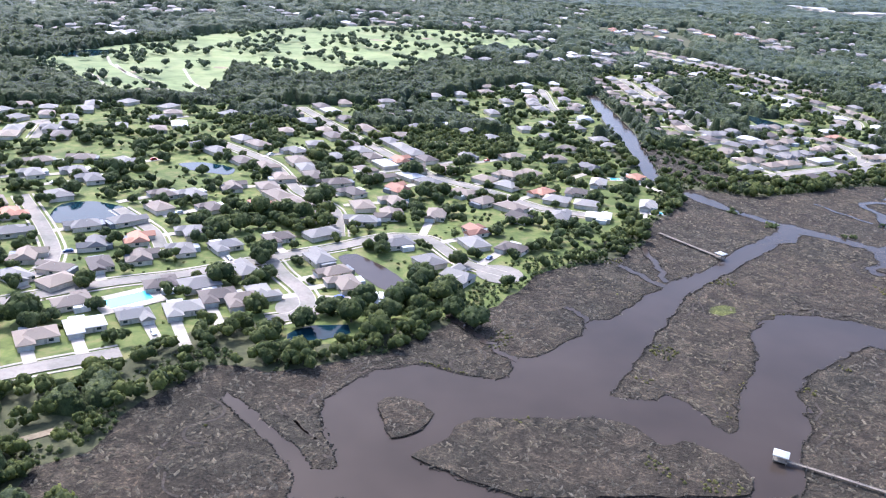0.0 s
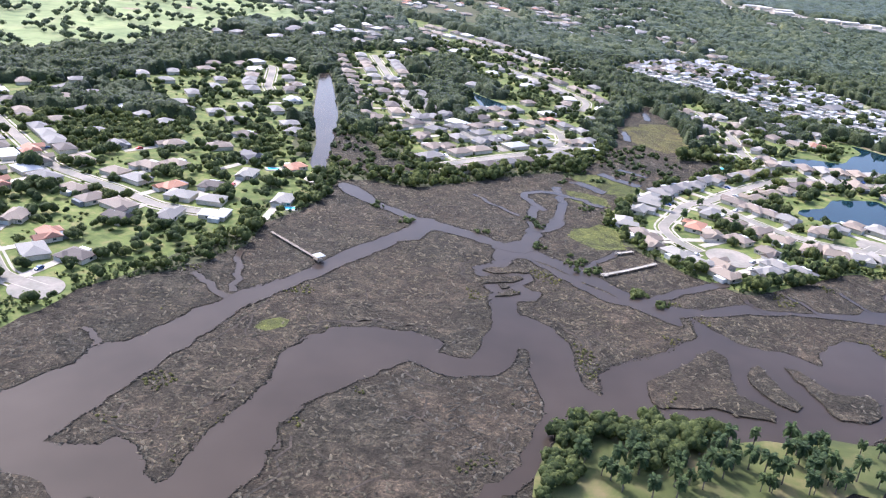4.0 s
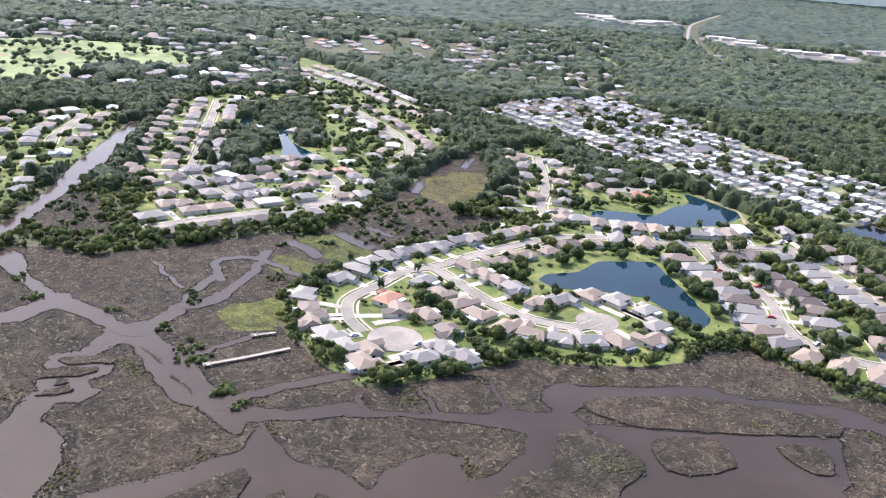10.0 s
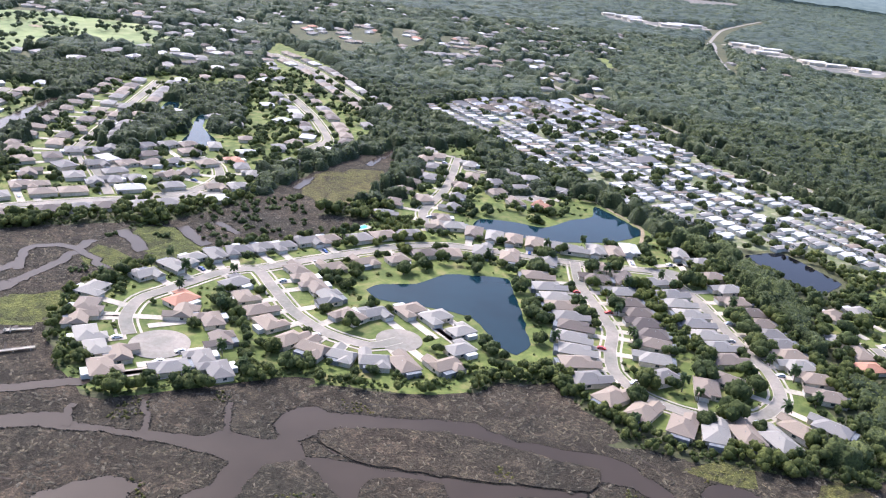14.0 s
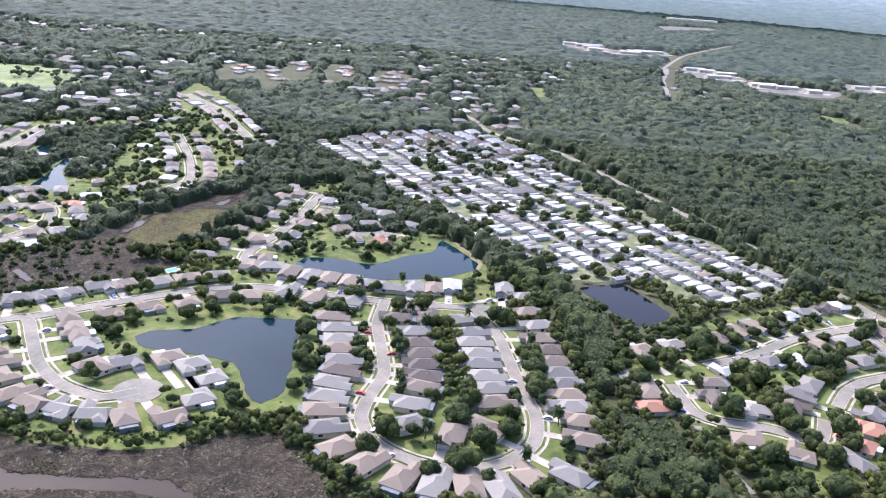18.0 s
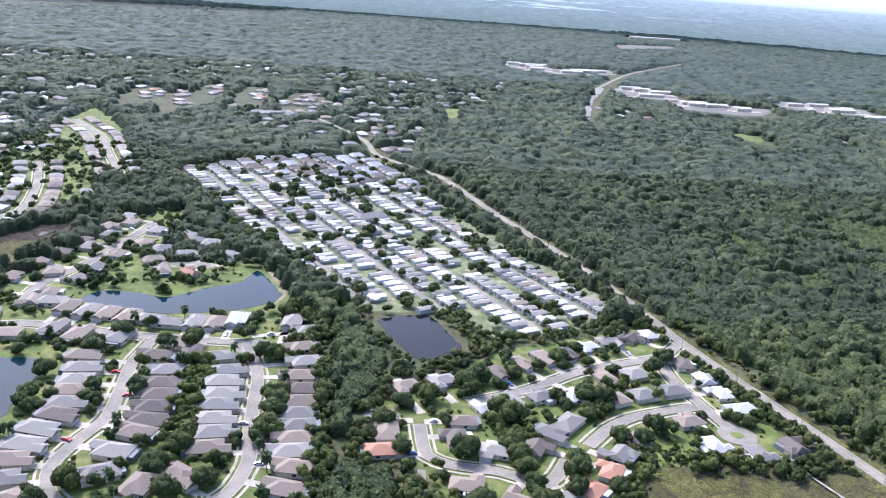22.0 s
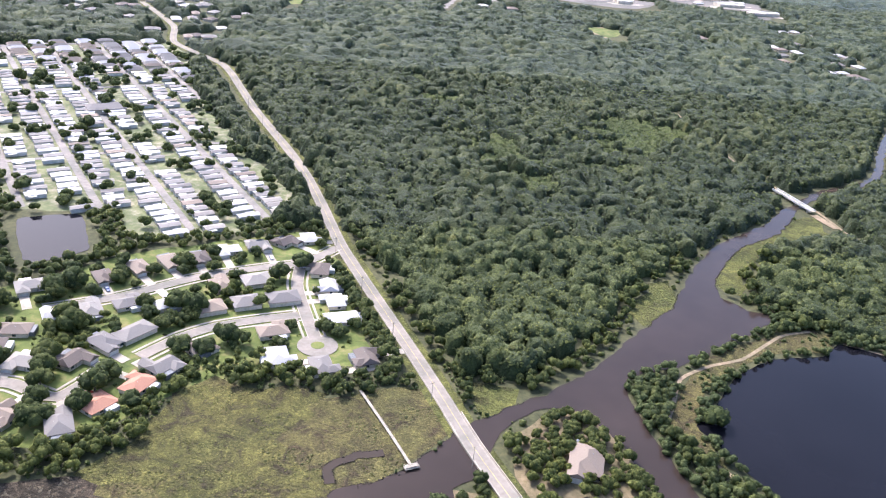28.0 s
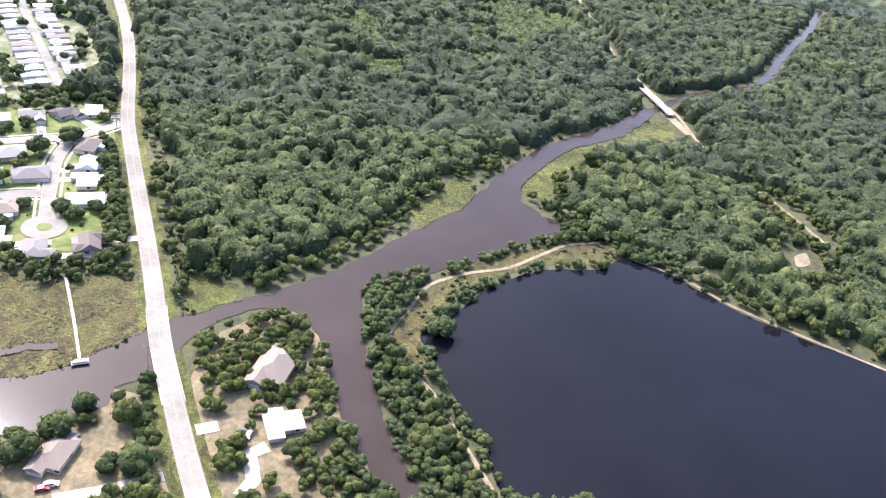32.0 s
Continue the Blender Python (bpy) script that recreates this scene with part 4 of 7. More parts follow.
land("marsh_west", PLAN_MARSH_W, M_MARSH, BROWN, (MARSH,), 0.06)
land("marsh_middle", PLAN_MARSH_M, M_MARSH, BROWN, (MARSH,), 0.064)
land("marsh_inlet", PLAN_MARSH_N, M_MARSH, BROWN, (MARSH,), 0.066)
land("marsh_inner", PLAN_MARSH_E, M_MARSH, BROWN, (MARSH,), 0.068)
land("marsh_south", PLAN_MARSH_SE, M_MARSH, BROWN, (MARSH,), 0.072)
land("marsh_shore", PLAN_MARSH_S2, M_MARSH, BROWN, (MARSH,), 0.076)
GREEN = "yellow-green marsh grass"
GREENS = np.zeros((NY, NX), bool)
land("marsh_grass_east", PLAN_MARSH_D, M_MARSHGREEN, GREEN, (MARSH, GREENS), 0.08)
for i, pts in enumerate((PLAN_GREEN_M1, PLAN_GREEN_M2, PLAN_GREEN_M3, PLAN_GREEN_M4, PLAN_GREEN_P2, PLAN_GREEN_P3, PLAN_GREEN_S1, PLAN_GREEN_S2, PLAN_GREEN_S3, PLAN_GREEN_S4, PLAN_GREEN_S5, PLAN_GREEN_R1, PLAN_GREEN_R2, PLAN_GREEN_R3, PLAN_GREEN_M5, PLAN_GREEN_I1, PLAN_GREEN_I2, PLAN_GREEN_W)):
    land("marsh_grass", pts, M_MARSHGREEN if i == 3 else M_BRIGHT if i in (0, 1, 2, 11, 12, 13, 14, 15, 16) else M_LUSH, GREEN, (MARSH, GREENS), 0.084 + 0.002 * i, 9.0)

# ---- water ----
creek_sheet("water_lagoon", PLAN_LAGOON)
creek_sheet("water_basin", PLAN_LAG2)
creek_sheet("water_creek_north", PLAN_DIAG)
creek_sheet("water_creek_bend", PLAN_CREEK2B)
creek_sheet("water_creek_east", PLAN_CREEK2)
creek_sheet("water_strait", PLAN_STRAIT)
creek_sheet("water_creek_upper", PLAN_CR_UP)
creek_sheet("water_creek_side", PLAN_CR_SE, rough=1.0)
creek_sheet("water_narrows", PLAN_NAR, rough=0.5)
creek_sheet("water_channel", PLAN_CHAN_N)
creek_sheet("water_south", PLAN_WATER_S)
creek_sheet("water_channel_east", PLAN_CHAN13)
creek_sheet("water_channel_end", PLAN_CHAN17)
creek_sheet("water_shore", PLAN_CHAN20)
creek_sheet("water_pool", PLAN_POOL20)
creek_sheet("water_canal", PLAN_CANAL_TOP, "straight tidal canal reflecting the sky", rough=0.5)
creek_sheet("water_river_west", PLAN_RIVER_W, "dark brown river below the road bridge", M_RIVER)
creek_sheet("water_river", PLAN_RIVER, "dark brown river below the road bridge", M_RIVER)
for pts, w in ((PLAN_BRAID1, 5), (PLAN_CR_NE, 9), (PLAN_CR_NE2, 6), (PLAN_CR_R1, 6), (PLAN_CR_DOCKB, 4), (PLAN_CR_M, 6), (PLAN_CR_MARSH, 4), (PLAN_RIVER_UP, 6.5), (PLAN_CHAN20B, 7), (PLAN_NEAR_CR, 7), (PLAN_SIDE_A, 4), (PLAN_SIDE_B, 3.5), (PLAN_SIDE_C, 3), (PLAN_SIDE_D, 3), (PLAN_SIDE_E, 3), (PLAN_SIDE_F, 2.6), (PLAN_SIDE_G, 2.6), (PLAN_SIDE_H, 3), (PLAN_CR_I1, 8), (PLAN_CR_I2, 8), (PLAN_CR_I3, 5), (PLAN_CR_I4, 5), (PLAN_CR_I5, 6), (PLAN_CR_I6, 6)):
    creek_line("side_creek", pts, w)
for pts in (PLAN_FING1, PLAN_FING2, PLAN_FING3, PLAN_FING4, PLAN_KITE, PLAN_ISLC, PLAN_ISL1, PLAN_ISL2, PLAN_ISL3, PLAN_ISLE, PLAN_K2, PLAN_K3, PLAN_K4):
    islet("marsh_island", pts)
strip("island_creek", curve(PLAN_ISLCREEK, False, 4.0, 2.0, 3), 4.0, 0.74, M_CREEK, "narrow creek through the marsh island", depth=0.02)
land("marsh_patch", PLAN_GREEN_P1, M_BRIGHT, "small bright green grass patch in the marsh", (GREENS,), 0.13, 1.0)
PONDS = []


def pond(name, points, label, mat=None):
    o = curve(points, True, 4.0, 1.0, 3)
    WET[:] |= inside(o)
    PONDS.append(o)
    return sheet(name, o, 0.2, mat or M_POND, label=label)


STILL = "dark blue-green retention pond with still water"
pond("pond_golf", PLAN_POND_GOLF, "long pond beside the fairways")
pond("pond_large", PLAN_POND1, STILL)
pond("pond_upper", PLAN_POND2, STILL)
pond("pond_brown", PLAN_POND3, "small dark brown pond with still water", M_LAKE)
pond("pond_lily", PLAN_PONDA, "pond with floating plants and sky reflections")
pond("pond_north", PLAN_PONDB, STILL)
pond("pond_long", PLAN_PONDC, "long grey-brown pond between the gardens", M_RIVER)
pond("pond_green", PLAN_PONDD, "small turquoise pond behind trees")
pond("pond_far", PLAN_PONDE, STILL)
pond("pond_small", PLAN_PONDF, STILL)
pond("lake", PLAN_LAKE, "large dark blue borrow-pit lake", M_LAKE)

# ---- roads ----
ROADS, FAR_WAYS = [], []


def road(name, points, width, label="sun-bleached asphalt street"):
    line = curve(points, False, 5.0)
    ROADS.append((line, width))
    near(ROAD, line, width / 2 + 2.5)
    return strip(name, line, width, 0.30 + 0.004 * (len(ROADS) % 12), M_ASPHALT, label)


MAIN = PLAN_MAINROAD + PLAN_MAINROAD2 + PLAN_MAINROAD3
road("road_main", MAIN, 7.5, "two-lane bleached asphalt county road")
for pts, w in ((PLAN_R1, 7), (PLAN_R2, 6.6), (PLAN_R3, 6.6), (PLAN_R4, 6), (PLAN_R5, 6), (PLAN_R6, 6), (PLAN_R7, 6), (PLAN_R8, 6), (PLAN_R9, 6),
               (PLAN_C1, 5.8), (PLAN_C2, 5.8), (PLAN_C3, 5.8), (PLAN_C4, 5.8), (PLAN_C5, 6), (PLAN_D1, 5.8), (PLAN_D2, 5.8), (PLAN_D3, 5.8), (PLAN_D4, 5.8), (PLAN_D5, 3.6),
               (PLAN_B1, 5.8), (PLAN_B2, 5.8), (PLAN_B3, 5.8), (PLAN_B4, 5.8), (PLAN_B5, 5.8), (PLAN_B6, 5.8), (PLAN_B7, 5.8)):
    road("street", pts, w)


# turning circles, pavements, verges, tracks
def disc(name, x, y, r, z, mat, label):
    o = [(x + r * math.cos(a), y + r * math.sin(a)) for a in np.linspace(0, 2 * math.pi, 40, endpoint=False)]
    near(ROAD, [(x, y)], r + 1.5)
    return sheet(name, o, z, mat, depth=0.1, label=label)


for (x, y), r in zip((*PLAN_CULS, *PLAN_CULS2, *PLAN_CULS3, *PLAN_CULS4), (13, 11, 11, 10, 9, 11, 9.5)):
    disc("turning_circle", x, y, r, 0.36, M_ASPHALT, "round asphalt turning circle at the end of a street")
disc("traffic_island", *PLAN_CULS4[0], 3.2, 0.42, M_LAWN, "round grass island in the turning circle")
for line, width in [q for q in ROADS[1:29] if q[1] > 4]:
    for k in (-1, 1):
        strip("pavement", line, 1.2, 0.24 + 0.004 * k, M_CONCRETE, "pale concrete footpath beside the street", k * (width / 2 + 2.2))
        strip("kerb", line, 0.35, 0.37 + 0.004 * k, M_CONCRETE, "pale concrete kerb", k * (width / 2 + 0.15))
main_line, main_w = ROADS[0]
for k in (-1, 1):
    strip("verge", main_line, 3.6, 0.2 + 0.004 * k, M_BRIGHT, "mown grass verge of the county road", k * (main_w / 2 + 1.7), depth=0.05)
near(ROAD, main_line, main_w / 2 + 4.5)
near(ROAD, main_line[main_line[:, 1] > 760] - (4, 0), main_w / 2 + 8.0)
for name, pts, w, lab in (("track", PLAN_TRACK, 1.9, "sandy vehicle track along the spit"), ("shore", PLAN_SHORE, 1.5, "bare sandy lake shore"),
                          ("trail", PLAN_TRAIL, 2.6, "grassy trail cut through the forest"), ("levee", PLAN_LEVEE, 2.6, "grassy bank with a pale path beside the pond"),
                          ("footpath", PLAN_CURBPATH, 3.0, "pale sandy path between bushes")):
    line = curve(pts, False, 5.0)
    near(ROAD, line, w / 2 + {"trail": 5.0, "shore": 0.2}.get(name, 1.6))
    strip(name, line, w, 0.26, M_SAND, lab, depth=0.08)
sheet("clearing", curve(PLAN_WHITESPOT, True, 3.0, 1.0, 3), 0.3, M_SAND, label="bare pale sand clearing in the forest")
near(ROAD, PLAN_WHITESPOT, 8.0)
near(ROAD, curve(PLAN_FBRIDGE, False, 4.0) - (3, 6), 11.0)
strip("approach", curve([(1209, 730), (1212, 718), (1216, 706)], False, 4.0), 6.5, 0.42, M_SAND, "bare sandy ramp down from the trail bridge")
near(ROAD, [(1209, 726), (1212, 714), (1215, 702), (1206, 706)], 9.0)
near(ROAD, [(x, y - 9) for x, y in PLAN_WHITESPOT], 6.0)
for pts, w in ((PLAN_FAR1[1:], 7), (PLAN_FAR2, 6), (PLAN_HW[2:], 6)):
    line = curve(pts, False, 20.0)
    strip("far_road", line, w, 0.5, M_ASPHALT, "far pale highway through the woods", depth=0.3)
    FAR_WAYS.append(line)
    near(ROAD, line, w)
    near(ROAD, line[::2] - (0, 12), 10)
for o in PONDS[:9]:
    near(ROAD, o, 5.0)
line_mark = curve(MAIN, False, 5.0)
strip("centre_line", line_mark, 0.16, 0.43, patchy("faded_yellow_paint", (0.5, 0.4, 0.15), (0.6, 0.5, 0.2), 1.0, 0.2), "faded yellow centre line", depth=0.02)
for k in (-1, 1):
    strip("edge_line", line_mark, 0.14, 0.43, M_CONCRETE, "worn white edge line", k * 3.1, depth=0.02)


# ---- houses ----
def joined(name, pieces, mat):
    v, f = [], []
    for pv, pf in pieces:
        f += [tuple(i + len(v) for i in q) for q in pf]
        v += pv
    return mesh_of(name, v, f, mat)


def block(x0, y0, z0, x1, y1, z1):
    v = [(x, y, z) for x in (x0, x1) for y in (y0, y1) for z in (z0, z1)]
    return v, [(0, 1, 3, 2), (4, 6, 7, 5), (0, 4, 5, 1), (2, 3, 7, 6), (0, 2, 6, 4), (1, 5, 7, 3)]


def hip(cx, cy, w, d, z, rise, over=0.55, cut=1.0, along="x"):
    """A hipped roof with thick eaves; cut 0 makes it a gable."""
    if along == "y":
        v, f = hip(0, 0, d, w, z, rise, over, cut)
        return [(cx - y, cy + x, h) for x, y, h in v], f
    w, d = w / 2 + over, d / 2 + over
    r = max(w - d * cut, 0.2)
    v = [(-w, -d, z - 0.25), (w, -d, z - 0.25), (w, d, z - 0.25), (-w, d, z - 0.25), (-w, -d, z), (w, -d, z), (w, d, z), (-w, d, z), (-r, 0, z + rise), (r, 0, z + rise)]
    f = [(0, 1, 5, 4), (1, 2, 6, 5), (2, 3, 7, 6), (3, 0, 4, 7), (4, 5, 9, 8), (5, 6, 9), (6, 7, 8, 9), (7, 4, 8), (3, 2, 1, 0)]
    return [(x + cx, y + cy, h) for x, y, h in v], f


WORDS = {"g": "grey", "t": "tan", "d": "dark", "p": "pale", "w": "white", "o": "orange"}
LOOKS = {"g": "grey shingle", "t": "tan shingle", "d": "dark brown shingle", "p": "pale grey shingle", "w": "white metal", "o": "terracotta tile"}


def house_model(code, form):
    """One-storey stucco house; its street front looks to -y."""
    base = new("house")
    roof = ROOFS[WORDS[code]]
    if form == 0:      # narrow and deep
        walls = [block(-5.2, -6.5, 0, 5.2, 8.0, 2.8), block(-5.2, -9.5, 0, 0.6, -6.5, 2.8)]
        tops = [hip(0, 0.75, 10.4, 14.5, 2.8, 2.5, along="y"), hip(-2.3, -6.2, 5.8, 6.6, 2.8, 1.6, cut=0.0, along="y")]
        gx, gy, fy = -2.3, -9.5, -6.5
        side = 5.2
    elif form == 1:    # broad, hipped, with a garage wing
        walls = [block(-7.5, -4.5, 0, 7.5, 5.5, 2.8), block(-7.5, -8.0, 0, -1.5, -4.5, 2.8)]
        tops = [hip(0, 0.5, 15, 10, 2.8, 2.3), hip(-4.5, -4.2, 6, 7.6, 2.8, 1.6, along="y")]
        gx, gy, fy = -4.5, -8.0, -4.5
        side = 7.5
    else:              # L-shaped with crossing gables
        walls = [block(-7.0, -3.5, 0, 7.0, 5.5, 2.8), block(1.5, -8.0, 0, 7.0, -3.5, 2.8), block(-7.0, 5.5, 0, -0.5, 8.5, 2.8)]
        tops = [hip(0, 1.0, 14, 9, 2.8, 2.4, cut=0.35), hip(4.25, -3.5, 5.5, 9.0, 2.8, 1.9, cut=0.0, along="y"), hip(-3.75, 5.0, 6.5, 7, 2.8, 1.7, cut=0.8, along="y")]
        gx, gy, fy = 4.25, -8.0, -3.5
        side = 7.0
    part("wall", joined("house_wall", walls, M_WALL), base)
    wall, top = base.children[0], part("roof", joined("house_roof", tops, roof), base, LOOKS[code] + " roof")
    part("garage_door", joined("garage_door", [block(gx - 2.3, gy - 0.06, 0.05, gx + 2.3, gy + 0.03, 2.2)], M_WHITE), base, "white garage door")
    dx = 2.6 if gx < 0 else -2.6
    part("door", joined("house_door", [block(dx - 0.5, fy - 0.05, 0.1, dx + 0.5, fy + 0.03, 2.1)], M_TIMBER), base)
    win = joined("house_window", [block(-0.9, -0.05, -0.6, 0.9, 0.05, 0.6)], M_GLASS)
    part("window", win, wall, m=pose(dx + (2.0 if gx < 0 else -2.2), fy - 0.02, 1.5))
    part("window", win, wall, m=pose(side + 0.02, 1.5, 1.5, 0, 0, 90))
    part("window", win, wall, m=pose(-side - 0.02, 2.5, 1.5, 0, 0, 90))
    back = 8.0 if form == 0 else 5.5
    part("window", win, wall, m=pose(2.2, back + 0.02, 1.5))
    if form == 0:
        part("patio_screen", joined("patio_screen", [block(-4.2, 8.0, 0, 3.4, 10.6, 2.5)], M_SCREEN), base, "dark screened patio")
    else:
        part("patio_screen", joined("patio_screen", [block(-1.2 if form == 2 else -5.5, 5.5, 0, 5.5 if form == 2 else 1.0, 9.0, 2.5)], M_SCREEN if form == 2 else M_WHITE), base, "screened patio behind the house")
    part("vent_pipe", joined("vent_pipe", [block(1.6, 1.4, 3.6, 1.8, 1.6, 5.0)], M_WHITE), top)
    shape = ("narrow gabled", "broad hipped", "L-shaped gabled")[form]
    return tagged(base, f"{shape} one-storey stucco house with {LOOKS[code]} roof", "house", "suburban houses")


MODELS, HOUSES = {}, []


def nearest_way(p):
    best = None
    for line, width in ROADS:
        d = np.hypot(*(line - p).T)
        i = int(d.argmin())
        if best is None or d[i] - width / 2 < best[0]:
            j = min(max(i, 1), len(line) - 2)
            best = (d[i] - width / 2, line[j + 1] - line[j - 1], line[i])
    return best


DRIVES = []
for pts in (PLAN_CLEAR_D, PLAN_LOTLAWN):
    BUILT |= inside(pts)
    sheet("lawn_plot", curve(pts, True, 4.0, 1.0, 5), 0.05, M_LAWN, label="open mown lawn plot between houses")


def put_house(code, x, y, form, turn=None, size=1.0):
    gap, way, foot = nearest_way(np.array((x, y)))
    if turn is None:
        side = np.array((x, y)) - foot
        turn = math.degrees(math.atan2(way[1], way[0]))
        if way[0] * side[1] - way[1] * side[0] < 0:
            turn += 180
    if (code, form) not in MODELS:
        MODELS[code, form] = house_model(code, form)
    m = pose(x, y, 0.05, 0, 0, turn) @ Matrix.Scale(size, 4)
    ob = copy_thing(MODELS[code, form], m)
    ob.matrix_basis = m
    HOUSES.append((x, y))
    gx, gy = ((-2.3, -9.5), (-4.5, -8.0), (4.25, -8.0))[form]
    a = m @ Vector((gx, gy * 0.9, 0))
    reach = max(3.0, min(gap - abs(gy) * 0.7, 22.0))
    b = m @ Vector((gx, gy - reach, 0))
    DRIVES.append(((a.x, a.y), (b.x, b.y)))
    near(BUILT, [(x, y)], 8.5)
    near(BUILT, np.linspace((a.x, a.y), (b.x, b.y), 6), 3.5)
    return ob


rng = random.Random(4)
# narrow lots of the loop street, then the other streets
for pts, codes in ((PLAN_U_W, "tpptgdpptgtt"), (PLAN_U_I, "ddpddddtpgpppppptttt"), (PLAN_U_E, "ptptdtggtptttptptp"), (PLAN_U_N, "pttppptwpgtgptp")):
    for (x, y), c in zip(pts, codes):
        put_house(c, x, y, 0, size=1.02)
for pts, codes in ((PLAN_C_A, "pppgggggtpttppttpggotttptttttppt"), (PLAN_C_B, "tttptptttptppttptddttpptggttpgpgttop"), (PLAN_D_A, "dttdwpdwptpgwwtdwwwtwtdg"),
                   (PLAN_D_B, "dtgdgoogttp"), (PLAN_D_C, "op"), (PLAN_A_A, "twtppddtpppttwpttdgotggpdggodpg"), (PLAN_A_B, "oggttggpggdpdtottgpddttotptott"),
                   (PLAN_A_C, "odpopwgdtttttdggwt"), (PLAN_B_A, "gggttttttttgggggtoppttgtg"), (PLAN_B_B, "tttttttttttggt")):
    for i, ((x, y), c) in enumerate(zip(pts, codes)):
        small = 0.88 if x > 680 else 0.92
        put_house(c, x, y, rng.choice((1, 2, 1, 0)), size=small * rng.uniform(0.92, 1.06))
for (x, y), c, turn, size in zip((*PLAN_RIV, *PLAN_RIV2), "twt", (-15, 20, -10), (1.2, 0.85, 0.9)):
    put_house(c, x, y, 1 if c == "w" else 0, turn, size)
    DRIVES.pop()
for pts, w in ((PLAN_RDRIVE, 5.0), (PLAN_RDRIVE2, 5.0), (PLAN_CDRIVE, 4.0)):
    strip("driveway", curve(pts, False, 4.0), w, 0.27, M_CONCRETE, "pale concrete driveway", depth=0.05)
    near(BUILT, curve(pts, False, 4.0), 4.5)
for m in MODELS.values():
    for o in (*m.children_recursive, m):
        bpy.data.objects.remove(o)
for a, b in DRIVES:
    strip("driveway", np.array((a, (np.array(a) + b) / 2, b)), 4.4, 0.29, M_CONCRETE, "pale concrete driveway", depth=0.06)


# the outer streets' houses, too far to tell apart
def far_houses(name, places, label):
    v, f, mi = [], [], []
    mats = list(ROOFS.values()) + [M_WALL]
    for x, y, a, w, d, k in places:
        m = pose(x, y, 0.03, 0, 0, a)
        for (pv, pf), idx in ((block(-w / 2, -d / 2, 0, w / 2, d / 2, 2.7), 6), (hip(0, 0, w, d, 2.7, 2.1), k)):
            f += [tuple(i + len(v) for i in q) for q in pf]
            mi += [idx] * len(pf)
            v += [tuple(m @ Vector(q)) for q in pv]
    me = mesh_of(name, v, f, mats[0])
    for q in mats[1:]:
        me.materials.append(q)
    me.polygons.foreach_set("material_index", mi)
    return tagged(new(name, me), label, kind="stuff")


outer = []
LEFT_WILD = inside(PLAN_WOOD_D6) | inside(PLAN_WOOD_D7)
pool_xy = np.mean(PLAN_POOL1, axis=0)
HOUSES += [tuple(pool_xy), tuple(pool_xy + (7, 6)), tuple(pool_xy - (7, 6))]
for line, width in ROADS[2:28]:
    run = np.r_[0, np.cumsum(np.hypot(*np.diff(line, axis=0).T))]
    for s in np.arange(8, run[-1], 15.5):
        i = min(int(np.searchsorted(run, s)), len(line) - 2)
        d = line[i + 1] - line[i]
        d = d / np.hypot(*d)
        for k in (-1, 1):
            q = line[i] + np.array((-d[1], d[0])) * k * (width / 2 + 13)
            clear = min(math.hypot(q[0] - a, q[1] - b) for a, b in HOUSES) > 14.5
            if clear and not read(ROAD | WET | MARSH | LEFT_WILD, q[None])[0]:
                outer.append((*q, math.degrees(math.atan2(d[1], d[0])), rng.uniform(13, 17), rng.uniform(10, 12), rng.choice((0, 1, 2, 3, 1, 0, 1, 4))))
                HOUSES.append(tuple(q))
                near(BUILT, [q], 8)
street_count = len(outer)
# more houses among the trees behind
tries = np.random.RandomState(11).uniform((-620, 560), (480, 1150), (900, 2))
for q in tries[read(HOME, tries) & ~read(ROAD | WET | MARSH | BUILT, tries)]:
    if min(math.hypot(q[0] - a, q[1] - b) for a, b in HOUSES) > 19:
        outer.append((*q, rng.choice((20, 65, 110)), rng.uniform(12, 16), rng.uniform(9, 12), rng.choice((0, 1, 3, 3, 1, 0, 4))))
        HOUSES.append(tuple(q))
        near(BUILT, [q], 8)
tries = np.random.RandomState(12).uniform((-1500, 1000), (1150, 2100), (1700, 2))
gaps = np.array([noise.noise((x * 0.004, y * 0.004, 5)) for x, y in tries])
tries = tries[(gaps > -0.05) & ~read(OPEN | ROAD, tries) & (tries[:, 0] < 650 + 0.25 * (tries[:, 1] - 1000))]
for q in tries[:1000]:
    outer.append((*q, rng.choice((20, 65, 110)), rng.uniform(12, 19), rng.uniform(9, 13), rng.choice((3, 0, 1, 3, 4, 0, 2))))
    near(BUILT, [q, q - (0, 14), q - (0, 27)], 12)
own_outer = outer[:street_count]
own_outer = sorted(own_outer, key=lambda h: h[1])[:95]
plain = {k: (joined("plain_wall", [block(-7.5, -5.5, 0, 7.5, 5.5, 2.7)], M_WALL), joined("plain_roof", [hip(0, 0, 15, 11, 2.7, 2.2)], list(ROOFS.values())[k])) for k in range(6)}
for x, y, a, w, d, k in own_outer:
    base = new("house")
    part("wall", plain[k][0], base)
    part("roof", plain[k][1], base, list(LOOKS.values())[k] + " roof")
    tagged(base, f"plain one-storey house with a hipped {list(LOOKS.values())[k]} roof", "house", "suburban houses")
    base.matrix_basis = pose(x, y, 0.05, 0, 0, a) @ Matrix.Diagonal((w / 15, d / 11, 1, 1))
chosen = set(own_outer)
outer = [h for h in outer if h not in chosen]
for i, q in enumerate(np.array(PLAN_FAR_LOTS, float)):
    outer.append((*q, (20, 110)[i % 2], rng.uniform(14, 20), rng.uniform(10, 13), (4, 3, 1, 4, 0)[i % 5]))
    near(BUILT, [q, q - (0, 16), q - (0, 32)], 15)
